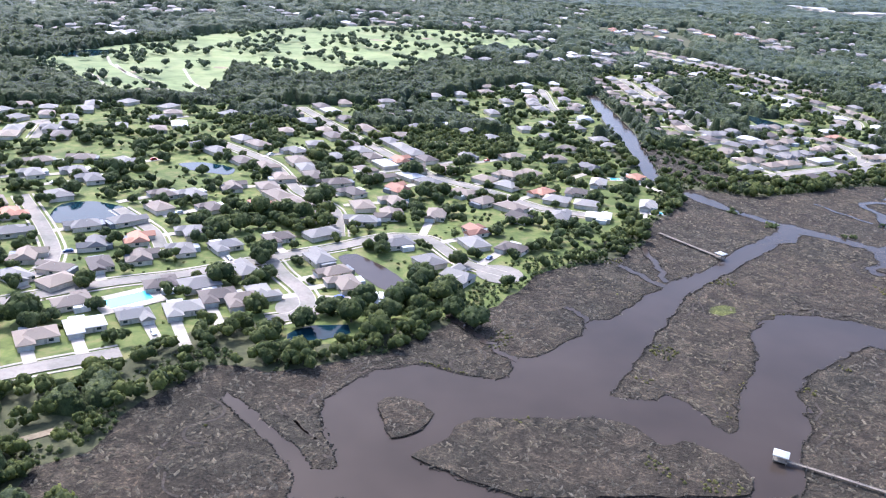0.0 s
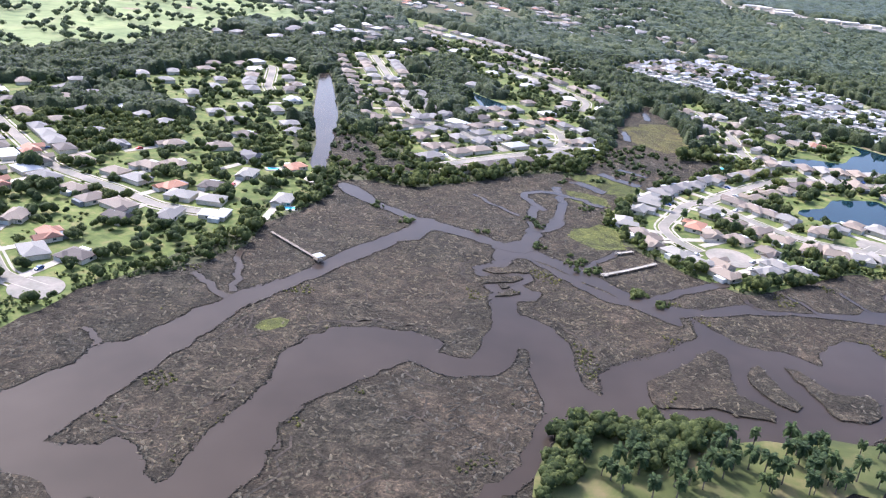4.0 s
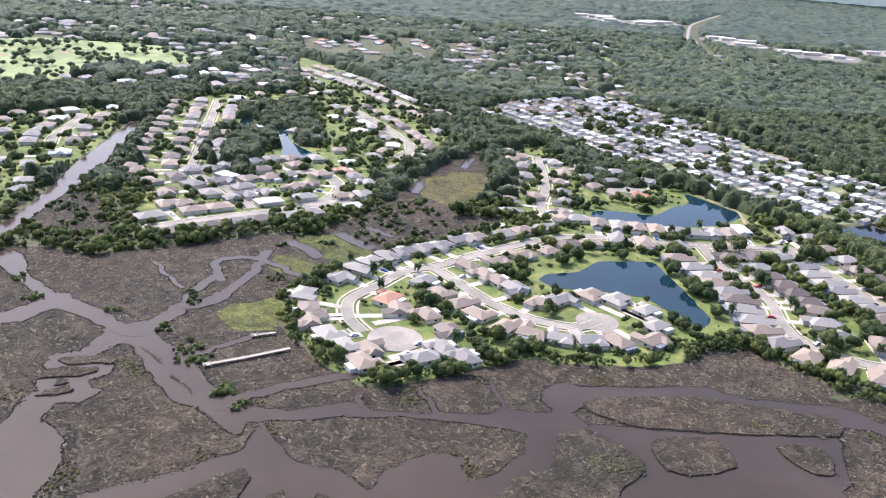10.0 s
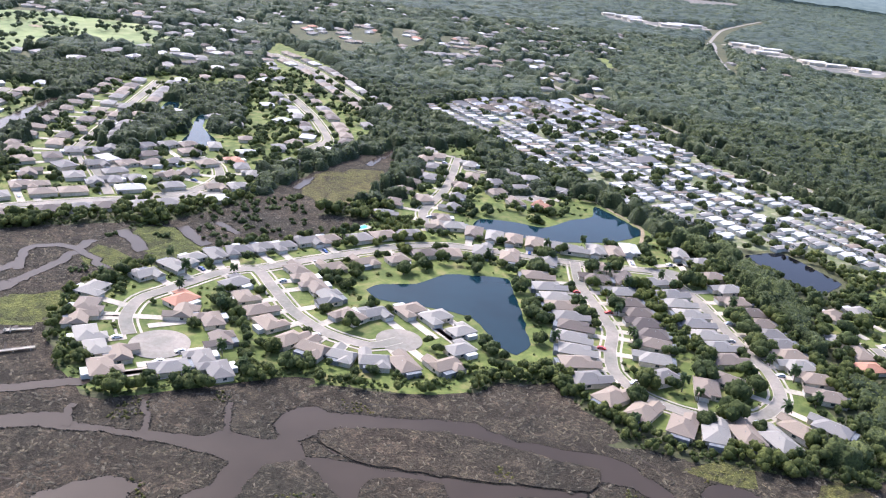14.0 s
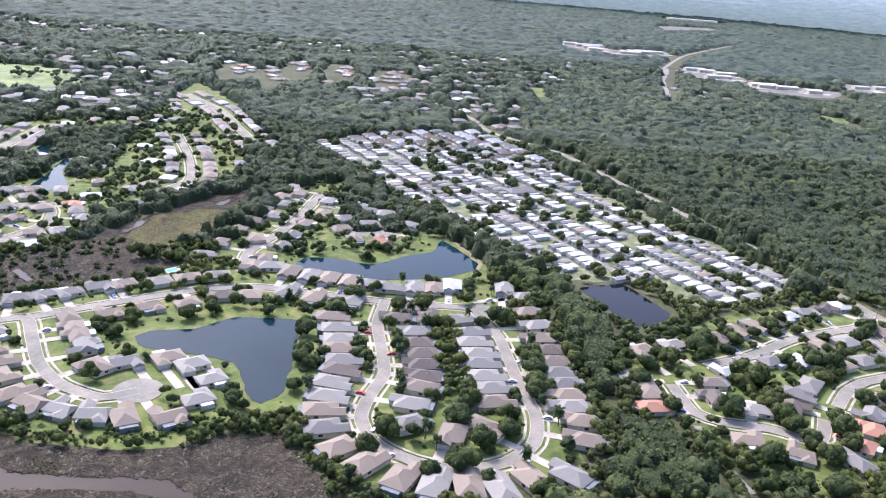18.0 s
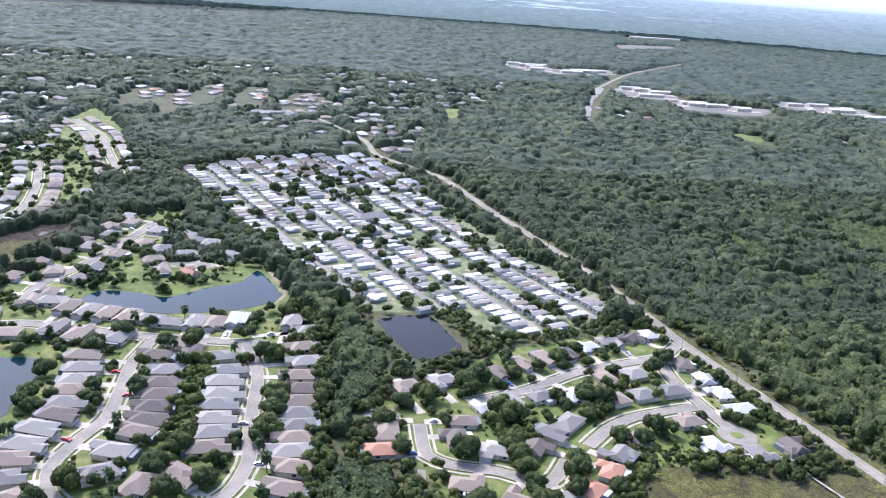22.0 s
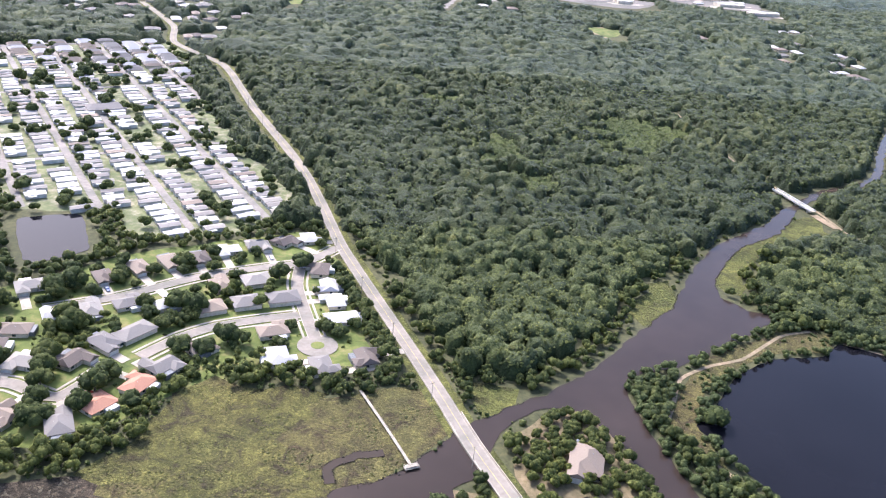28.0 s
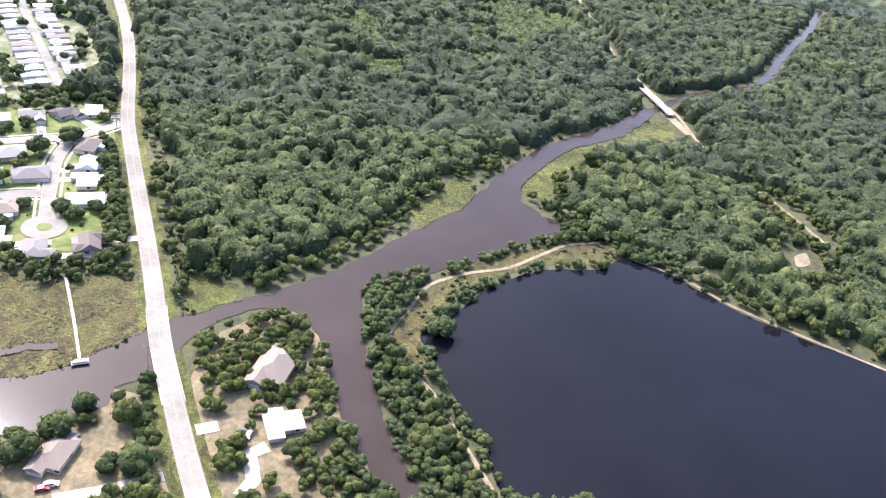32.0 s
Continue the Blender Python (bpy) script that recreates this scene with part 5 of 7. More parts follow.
sheet("clearing", curve(PLAN_FARCLEAR, True, 8.0, 2.0, 3), 0.3, M_SAND, label="bare pale sand clearing among far woods")
BUILT |= inside(PLAN_FARCLEAR)
near(BUILT, [(x, y - 14) for x, y in PLAN_FARCLEAR], 10)
# open lots in the far woods: yards, a quarry, small clusters of homes, meadows
FAR_OPEN = []


def far_lot(name, pts, mat, label):
    o = curve(pts, True, 12.0, 6.0, 5)
    FAR_OPEN.append(np.array(pts, float))
    BUILT[:] |= inside(o) | inside(o - (0, 40)) | inside(o - (0, 75))
    return sheet(name, o, 0.34 + 0.004 * len(FAR_OPEN), mat, label=label)


def spots_in(pts, count, seed):
    r = np.random.RandomState(seed)
    a, b, c, d4 = (np.array(q, float) for q in pts[:4])
    u, w = r.uniform(0.12, 0.88, (2, count, 1))
    return (a * (1 - u) + b * u) * (1 - w) + (d4 * (1 - u) + c * u) * w


for pts in PLAN_YARDS:
    far_lot("far_yard", pts, M_YARD, "pale paved yard of far warehouses")
far_lot("far_quarry", PLAN_QUARRY, M_YARD, "bare pale sand works far off in the woods")
far_lot("far_cutting", PLAN_ROADCUT, M_LANE, "pale cleared strip of a road through the far woods")
for pts in PLAN_MEADOWS:
    far_lot("far_meadow", pts, M_LAWN, "pale green meadow in the far woods")
for i, pts in enumerate(PLAN_CLUSTERS):
    far_lot("far_clearing", pts, M_FLOOR, "sandy clearing with far homes")
    for q in spots_in(pts, 9, 90 + i):
        outer.append((*q, (65, 155)[i % 2], rng.uniform(11, 16), rng.uniform(8, 11), (3, 1, 5, 4, 3, 1)[(i + len(outer)) % 6]))
far_houses("distant_houses", outer, "far one-storey houses with grey, tan and white roofs among trees")


# ---- the mobile home park ----
def mobile_home(code, form):
    base = new("mobile_home")
    w, l = ((2.5, 6.6), (3.1, 5.9))[form]
    body = part("body", joined("trailer_body", [block(-w, -l, 0.4, w, l, 2.9)], M_WHITE), base, "pale metal siding")
    part("skirting", joined("trailer_skirt", [block(-w + 0.1, -l + 0.1, 0, w - 0.1, l - 0.1, 0.4)], M_CONCRETE), base)
    part("roof", joined("trailer_roof", [hip(0, 0, 2 * l, 2 * w, 2.9, 0.7, 0.3, 0.0)], ROOFS[WORDS[code]]), base).rotation_euler = (0, 0, radians(90))
    part("carport", joined("trailer_carport", [block(w, -l * 0.75, 2.5, w + 2.3, l * 0.05, 2.62)] + [block(w + 2.1, y, 0, w + 2.2, y + 0.1, 2.5) for y in (-l * 0.74, -l * 0.35, l * 0.03)], M_WHITE), base, "flat white carport")
    part("window", joined("trailer_window", [block(-0.7, -l - 0.05, 1.2, 0.7, -l + 0.02, 2.1)], M_GLASS), body)
    return tagged(base, f"mobile home with a {WORDS[code]} low-pitched metal roof and carport", "mobile home", "homes of the park")


park = curve(PARK_EDGE, True, 10.0)
PARK = inside(park)
# lanes run down towards the brown pond, about 40 m apart
d = np.array((0.503, -0.864))
nrm = np.array((0.864, 0.503))
homes, lanes = [], []
start = np.array((622.0, 824.0))
for k in range(-5, 5):
    line = np.array([start + nrm * (41.0 * k + (6 if k > 1 else 0)) + d * s for s in np.arange(-420, 320, 6.0)])
    keep = read(PARK, line)
    if keep.sum() < 8:
        continue
    lane = line[np.flatnonzero(keep)[0]:np.flatnonzero(keep)[-1] + 1]
    lanes.append(lane)
    near(ROAD, lane, 4.0)
    strip("lane", lane, 5.0, 0.31, M_LANE, "narrow grey lane between mobile homes")
    for s in np.arange(6, len(lane) * 6 - 6, 9.7):
        c = lane[0] + d * s
        for side in (-1, 1):
            q = c + nrm * side * 11.0 + d * rng.uniform(-1.2, 1.2) + nrm * rng.uniform(-1.5, 1.0)
            if read(PARK, q[None])[0] and not read(ROAD | WET, q[None])[0]:
                homes.append((q, math.degrees(math.atan2(nrm[1] * side, nrm[0] * side)) - 90, rng.uniform(0, 1)))
for s in (-230, -60, 110):
    cross = np.array([start + d * s + nrm * a for a in np.arange(-230, 190, 6.0)])
    cross = cross[read(PARK, cross)]
    if len(cross) > 6:
        near(ROAD, cross, 3.0)
        strip("lane", cross, 4.6, 0.315, M_LANE, "grey cross lane between mobile homes")
homes = [h for h in homes if not read(ROAD, h[0][None])[0] and noise.noise((h[0][0] * 0.03, h[0][1] * 0.03, 3)) + 0.5 * h[2] > -0.08]
homes.sort(key=lambda h: (h[0][1] + 0.2 * h[0][0]))
trailer = {(c, f): mobile_home(c, f) for c in "wptg" for f in (0, 1)}
for i, (q, turn, u) in enumerate(homes):
    near(BUILT, [q, q + np.array((math.cos(radians(turn + 90)), math.sin(radians(turn + 90)))) * 4], 4.6)
    if i < 290:
        copy_thing(trailer[rng.choice("wwwwpppgt") if u < 0.93 else "g", i % 2], pose(q[0], q[1], 0.05, 0, 0, turn + rng.uniform(-2, 2)))
for m in trailer.values():
    for o in (*m.children_recursive, m):
        bpy.data.objects.remove(o)
far_houses("distant_mobile_homes", [(q[0], q[1], turn + 90, 15, 6.2, rng.choice((4, 3, 0, 4, 3, 1))) for q, turn, u in homes[290:]] or [(560, 1000, 0, 16, 6, 4)],
           "far white-roofed mobile homes of the park")
HALL = (667, 838)
hall = new("community_hall")
part("wall", joined("hall_wall", [block(-14, -8, 0, 14, 8, 4)], M_WALL), hall)
part("roof", joined("hall_roof", [hip(0, 0, 28, 16, 4, 2.8, 0.8, 0.6)], ROOFS["grey"]), hall)
part("porch", joined("hall_porch", [block(-5, -12, 3, 5, -8, 3.2), block(-4.8, -11.8, 0, -4.5, -11.5, 3), block(4.5, -11.8, 0, 4.8, -11.5, 3)], M_WHITE), hall)
tagged(hall, "long grey-roofed community hall among mobile homes", "hall").matrix_basis = pose(*HALL, 0.05, 0, 0, 30)
# ---- docks, bridges, poles, cars, pools ----
def rail(points, z0, z1, r):
    return [block(x - r, y - r, z0, x + r, y + r, z1) for x, y in points]


def dock(points, width, label, hut=None, z=1.1, wood=None):
    """A timber walkway on piles; hut gives the size of a roofed platform at its first end."""
    wood = wood or M_TIMBER
    line = curve(points, False, 3.0)
    base = new("dock")
    a, b = ribbon(line, width)
    n = len(line)
    v = [(x, y, z) for x, y in a] + [(x, y, z) for x, y in b] + [(x, y, z - 0.18) for x, y in a] + [(x, y, z - 0.18) for x, y in b]
    f = [(n + i, n + i + 1, i + 1, i) for i in range(n - 1)] + [(2 * n + i, 2 * n + i + 1, 3 * n + i + 1, 3 * n + i) for i in range(n - 1)]
    f += [(i, i + 1, 2 * n + i + 1, 2 * n + i) for i in range(n - 1)] + [(n + i + 1, n + i, 3 * n + i, 3 * n + i + 1) for i in range(n - 1)]
    part("deck", mesh_of("dock_deck", v, f, wood), base, "grey weathered boards")
    for e in (a, b):
        o = strip("beam", e, 0.14, z + 0.12, wood, "", depth=0.12)
        o.parent = base
        del o["kind"]
        for x, y in e[::2]:
            part("pile", joined("dock_pile", rail([(x, y)], -0.3, z + 0.35, 0.13), wood), base)
    if hut:
        x, y = line[0]
        turn = math.degrees(math.atan2(*(line[1] - line[0])[::-1]))
        m = pose(x, y, 0, 0, 0, turn)
        w, d, tall = hut
        part("platform", joined("dock_platform", [block(-d, -w / 2, z - 0.2, 0.5, w / 2, z + 0.02)], wood), base, m=m)
        for px in (-d + 0.3, 0.2):
            for py in (-w / 2 + 0.3, w / 2 - 0.3):
                part("post", joined("dock_post", [block(px - 0.1, py - 0.1, -0.3, px + 0.1, py + 0.1, z + (tall or 0.9))], wood), base, m=m)
        if tall:
            part("roof", joined("dock_roof", [hip(-d / 2 + 0.2, 0, d, w, z + tall, 0.9, 0.5)], M_WHITE), base, "white metal hipped roof", m=m)
        else:
            part("bench", joined("dock_bench", [block(-d + 0.5, -w / 2 + 0.5, z, -d + 1.0, w / 2 - 0.5, z + 0.5)], wood), base, m=m)
    near(ROAD, line, 3)
    return tagged(base, label, "dock")


dock(PLAN_DOCK0, 1.0, "timber dock with a white roofed boat shelter", (3.2, 3.8, 2.1), wood=M_OLDWOOD)
dock(PLAN_DOCKA[::-1], 1.5, "long weathered timber dock with a small roofed landing", (3.6, 3.6, 2.2), wood=M_OLDWOOD)
dock(PLAN_DOCKB, 1.8, "pale weathered timber walkway across the marsh", (3.0, 3.0, 0))
dock(PLAN_DOCKB2, 1.6, "short pale timber dock at a side creek", (2.5, 2.5, 0))
dock(PLAN_DOCKC[::-1], 1.1, "straight pale timber dock ending in the river", (6.0, 2.4, 0))

# county road bridge
b0, b1 = sorted(int(np.hypot(*(main_line - q).T).argmin()) for q in (PLAN_BRIDGE[0], PLAN_BRIDGE[-1]))
span = curve(main_line[b0 - 1:b1 + 2], False, 3.0)
bridge = new("road_bridge")
strip_ob = strip("deck", span, 8.2, 0.41, M_ASPHALT, "pale concrete bridge deck", depth=0.9)
strip_ob.parent = bridge
del strip_ob["kind"]
for k in (-1, 1):
    p = strip("parapet", span, 0.3, 1.15, M_CONCRETE, "pale concrete parapet", k * 3.95, depth=0.9)
    p.parent = bridge
    del p["kind"]
for x, y in span[1::3]:
    part("pier", joined("bridge_pier", [block(x - 4, y - 0.5, -1, x + 4, y + 0.5, 0.1)], M_CONCRETE), bridge)
tagged(bridge, "low concrete road bridge over the brown river", "bridge")
walkspan = curve(PLAN_FBRIDGE, False, 5.0)
foot = new("footbridge")
p = strip("deck", walkspan, 4.4, 2.4, M_CONCRETE, "", depth=0.5)
p.parent = foot
del p["kind"]
for x, y in walkspan[1::2]:
    part("pier", joined("footbridge_pier", [block(x - 1.8, y - 0.3, -1, x + 1.8, y + 0.3, 1.9)], M_CONCRETE), foot)
for k in (-1, 1):
    p = strip("parapet", walkspan, 0.4, 3.5, M_WHITE, "", k * 2.2, depth=1.15)
    p.parent = foot
    del p["kind"]
tagged(foot, "narrow white trail bridge over the upper river", "bridge")


def pole_model():
    base = new("utility_pole")
    v = [(0.14 * math.cos(a) * s, 0.14 * math.sin(a) * s, h) for s, h in ((1.2, 0), (0.8, 10.5)) for a in np.linspace(0, 2 * math.pi, 8, endpoint=False)]
    part("pole", mesh_of("pole_shaft", v, [(i, (i + 1) % 8, 8 + (i + 1) % 8, 8 + i) for i in range(8)], M_TIMBER), base)
    arm = part("crossarm", joined("pole_arm", [block(-1.2, -0.08, 9.6, 1.2, 0.08, 9.8)], M_TIMBER), base)
    for x in (-1.1, 0.0, 1.1):
        part("insulator", joined("pole_insulator", [block(x - 0.07, -0.07, 9.8, x + 0.07, 0.07, 10.1)], M_WHITE), arm)
    return tagged(base, "weathered timber utility pole beside the county road", "utility pole", "poles along the road")


pole = pole_model()
d_ = np.gradient(main_line, axis=0)
d_ /= np.linalg.norm(d_, axis=1)[:, None]
run = np.r_[0, np.cumsum(np.hypot(*np.diff(main_line, axis=0).T))]
for s in np.arange(30, 700, 48.0):
    i = int(np.searchsorted(run, s))
    x, y = main_line[i] + np.array((-d_[i, 1], d_[i, 0])) * 5.8
    copy_thing(pole, pose(x, y, 0.1, 0, 0, math.degrees(math.atan2(d_[i, 1], d_[i, 0])) + 90))
for o in (*pole.children_recursive, pole):
    bpy.data.objects.remove(o)


def car_model(word, paint):
    base = new("car")
    side = [(-2.2, 0.3), (2.2, 0.3), (2.25, 0.75), (1.3, 0.95), (0.6, 1.42), (-1.1, 1.45), (-1.9, 0.98), (-2.25, 0.9)]
    v = [(x, s * (0.88 if z < 1.1 else 0.7), z) for s in (-1, 1) for x, z in side]
    n = len(side)
    f = [tuple(range(n)), tuple(range(2 * n - 1, n - 1, -1))] + [(i, n + i, n + (i + 1) % n, (i + 1) % n) for i in range(n)]
    body = part("body", mesh_of("car_body", v, f, paint), base)
    g = [(1.22, 0.98), (0.6, 1.4), (-1.1, 1.43), (-1.8, 1.0)]
    part("glass", mesh_of("car_glass", [(x, s * (0.89 if z < 1.1 else 0.73), z) for s in (-1, 1) for x, z in g], [(0, 1, 2, 3), (7, 6, 5, 4), (0, 4, 5, 1), (2, 6, 7, 3)], M_GLASS), body, "dark window glass")
    ring = [(0.32 * math.cos(a), 0.32 * math.sin(a)) for a in np.linspace(0, 2 * math.pi, 12, endpoint=False)]
    wheel = mesh_of("car_wheel", [(x, s * 0.11, z) for s in (-1, 1) for x, z in ring], [tuple(range(11, -1, -1)), tuple(range(12, 24))] + [(i, (i + 1) % 12, 12 + (i + 1) % 12, 12 + i) for i in range(12)], M_RUBBER)
    for x in (-1.4, 1.4):
        for y in (-0.8, 0.8):
            part("wheel", wheel, base, m=pose(x, y, 0.32))
    return tagged(base, f"{word} saloon car parked on a driveway", "car", "parked cars")


cars = [car_model(*p) for p in PAINTS]
for i, (a, b) in enumerate(DRIVES):
    if i % 5 == 1:
        a, b = np.array(a), np.array(b)
        c = a * 0.45 + b * 0.55
        t = math.degrees(math.atan2(*(b - a)[::-1]))
        copy_thing(cars[rng.choice((0, 0, 2, 2, 3, 1))], pose(*c, 0.3, 0, 0, t))
for (x, y), c, t in zip(PLAN_RCARS, (3, 0, 1, 0), (80, 80, 20, 15)):
    copy_thing(cars[c], pose(x, y, 0.3, 0, 0, t))
for c in cars:
    for o in (*c.children_recursive, c):
        bpy.data.objects.remove(o)


def pool(x, y, w, l, turn, deck):
    base = new("swimming_pool")
    m = pose(x, y, 0, 0, 0, turn)
    part("deck", joined("pool_deck", [block(-w / 2 - deck, -l / 2 - deck, 0.05, w / 2 + deck, l / 2 + deck, 0.34)], M_CONCRETE), base, "white concrete surround", m)
    part("coping", joined("pool_coping", [block(-w / 2 - 0.35, -l / 2 - 0.35, 0.3, w / 2 + 0.35, l / 2 + 0.35, 0.38)], M_WHITE), base, "", m)
    part("water", joined("pool_water", [block(-w / 2, -l / 2, 0.3, w / 2, l / 2, 0.4)], M_POOL), base, "clear turquoise water", m)
    near(BUILT, [(x, y)], max(w, l) / 2 + deck)
    return tagged(base, "rectangular turquoise swimming pool with a pale deck", "swimming pool")


px_, py_ = np.mean(PLAN_POOL1, axis=0)
pool(px_, py_, 18, 9, 42, 4.0)
POOLS = [(116, 538, 10), (437, 598, 50), (128, 470, 0), (-70, 420, 30)]
for x, y, t in POOLS:
    pool(x, y, 7, 4, t, 1.5)

# far white roofs and yards
FAR_SHEDS = [((1661, 3954), 220, 40, 9), ((-387, 1016), 44, 12, 6)]
for i, pts in enumerate(PLAN_YARDS):
    FAR_SHEDS += [(tuple(q), (34, 52, 26, 44)[k % 4], (14, 20, 12)[k % 3], 6) for k, q in enumerate(spots_in(pts, 5 if i < 5 else 2, 110 + i))]
for i, ((x, y), w, l, h) in enumerate(FAR_SHEDS):
    shed = new("warehouse")
    part("wall", joined("shed_wall", [block(-w / 2, -l / 2, 0, w / 2, l / 2, h)], M_WALL), shed)
    part("roof", joined("shed_roof", [hip(0, 0, w, l, h, 1.5, 0.4, 0.0)], ROOFS["white"]), shed)
    part("yard", joined("shed_yard", [block(-w, -l * 1.2, 0, w, -l / 2, 0.5)], M_CONCRETE), shed, "pale paved yard")
    tagged(shed, "long white-roofed warehouse beyond the woods", "warehouse", "far warehouses").matrix_basis = pose(x, y, 0.02, 0, 0, 8)
    near(BUILT, [(x, y), (x - w / 3, y), (x + w / 3, y)], w * 0.45)

# horizon
broad = curve([(-2200, 3250), (-1500, 3400), (-1000, 3570), (-500, 3820), (0, 4050)], False, 40.0)
strip("far_river", broad, 260, 0.6, M_CREEK, "broad pale river far off near the horizon", depth=0.3)
FAR_WAYS += [broad + (0, k) for k in range(-330, 150, 50)]
ring = [(500 + 4400 * math.sin(a), 100 + 4400 * math.cos(a)) for a in np.linspace(-1.35, 1.35, 60)]
# haze, sky, far woods and water streaks are painted into the ring's glow
M_HAZE, _t, _b = material("painted_hazy_distance", 1.0, 0.0)
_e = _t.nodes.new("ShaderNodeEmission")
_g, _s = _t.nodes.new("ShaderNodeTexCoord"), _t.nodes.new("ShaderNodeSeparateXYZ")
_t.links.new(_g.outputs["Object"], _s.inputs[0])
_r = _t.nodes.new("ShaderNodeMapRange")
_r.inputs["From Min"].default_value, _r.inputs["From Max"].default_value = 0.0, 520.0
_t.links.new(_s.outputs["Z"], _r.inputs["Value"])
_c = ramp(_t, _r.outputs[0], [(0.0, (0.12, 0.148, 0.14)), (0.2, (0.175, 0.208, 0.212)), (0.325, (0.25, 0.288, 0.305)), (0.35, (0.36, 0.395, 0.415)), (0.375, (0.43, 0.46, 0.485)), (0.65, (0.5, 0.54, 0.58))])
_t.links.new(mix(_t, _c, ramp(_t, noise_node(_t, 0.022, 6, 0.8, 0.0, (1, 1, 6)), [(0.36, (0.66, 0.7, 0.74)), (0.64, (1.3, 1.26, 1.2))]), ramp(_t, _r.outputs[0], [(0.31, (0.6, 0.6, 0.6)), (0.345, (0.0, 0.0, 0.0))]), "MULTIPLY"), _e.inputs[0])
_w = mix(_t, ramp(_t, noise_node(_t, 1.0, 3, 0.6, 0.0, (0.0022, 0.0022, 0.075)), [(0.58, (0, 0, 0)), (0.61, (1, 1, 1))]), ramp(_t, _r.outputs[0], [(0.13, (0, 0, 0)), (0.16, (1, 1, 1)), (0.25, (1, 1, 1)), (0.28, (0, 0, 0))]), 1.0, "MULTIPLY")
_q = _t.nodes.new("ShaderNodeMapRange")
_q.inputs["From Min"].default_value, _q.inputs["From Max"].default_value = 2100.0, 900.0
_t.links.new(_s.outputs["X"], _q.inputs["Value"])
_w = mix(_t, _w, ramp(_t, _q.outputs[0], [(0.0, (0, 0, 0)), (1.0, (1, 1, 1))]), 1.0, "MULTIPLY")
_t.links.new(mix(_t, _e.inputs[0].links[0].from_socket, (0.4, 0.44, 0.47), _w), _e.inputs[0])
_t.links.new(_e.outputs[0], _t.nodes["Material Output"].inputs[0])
n = len(ring)
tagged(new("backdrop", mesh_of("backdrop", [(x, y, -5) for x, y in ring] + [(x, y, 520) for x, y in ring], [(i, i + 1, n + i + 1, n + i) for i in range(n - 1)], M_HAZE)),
       "glowing backdrop painted with pale blue haze over the flat horizon", kind="structure")
# ---- trees ----
OCT_V = np.array([(1, 0, 0), (-1, 0, 0), (0, 1, 0), (0, -1, 0), (0, 0, 1), (0, 0, -1)], float)
OCT_F = np.array([(0, 2, 4), (2, 1, 4), (1, 3, 4), (3, 0, 4), (2, 0, 5), (1, 2, 5), (3, 1, 5), (0, 3, 5)])


def ball(seed, rough=0.18):
    """A lumpy ball of 32 faces, radius about 1."""
    v, f, mid = [tuple(q) for q in OCT_V], [], {}

    def half(i, j):
        k = (min(i, j), max(i, j))
        if k not in mid:
            m = (np.array(v[i]) + v[j]) / 2
            v.append(tuple(m / np.linalg.norm(m)))
            mid[k] = len(v) - 1
        return mid[k]

    for i, j, k in OCT_F:
        x, y, z = half(i, j), half(j, k), half(k, i)
        f += [(i, x, z), (x, j, y), (z, y, k), (x, y, z)]
    r = np.random.RandomState(seed)
    return np.array(v) * (1 + r.uniform(-rough, rough, (len(v), 1))), np.array(f)


def crown_arrays(clumps, seed, size=0.34, flat=0.62, lobes=5):
    """A crown about 1 across: a few lobes, each set with small uneven leaf clumps, with gaps at its edge."""
    r = np.random.RandomState(seed)
    v, f, n = [], [], 0
    mids = []
    for i in range(lobes):
        a, d = 2.4 * i + r.uniform(0, 0.8), (0.08 if i == 0 else r.uniform(0.17, 0.27))
        mids.append(np.array((d * math.cos(a), d * math.sin(a), flat * (0.34 if i == 0 else r.uniform(0.12, 0.3)))))
        q, g = ball(seed * 7 + i) if lobes > 2 else (OCT_V * r.uniform(0.8, 1.15, (6, 1)), OCT_F)
        v.append(q * np.array((0.25, 0.25, 0.25 * flat * 1.25)) * (1.0 if lobes > 2 else 1.5) + mids[-1])
        f.append(g + n)
        n += len(q)
    for i in range(2 * clumps):
        a, h = r.uniform(0, 2 * math.pi), r.uniform(-0.35, 1)
        out = np.array((math.cos(a) * math.sqrt(1 - h * h), math.sin(a) * math.sqrt(1 - h * h), h * flat * 1.2))
        c = mids[i % lobes] + out * r.uniform(0.2, 0.28) * (1.0 if lobes > 2 else 1.45)
        s = size * r.uniform(0.4, 0.9) * 0.8
        turn = Vector((0, 0, 1)).rotation_difference(Vector(out + r.uniform(-0.4, 0.4, 3))).to_matrix()
        v.append(OCT_V[:5] * r.uniform(0.6, 1.2, (5, 1)) * (s, s, 0.8 * s) * 0.5 @ np.array(turn).T + c)
        f.append(OCT_F[:4] + n)
        n += 5
    return np.concatenate(v), np.concatenate(f)


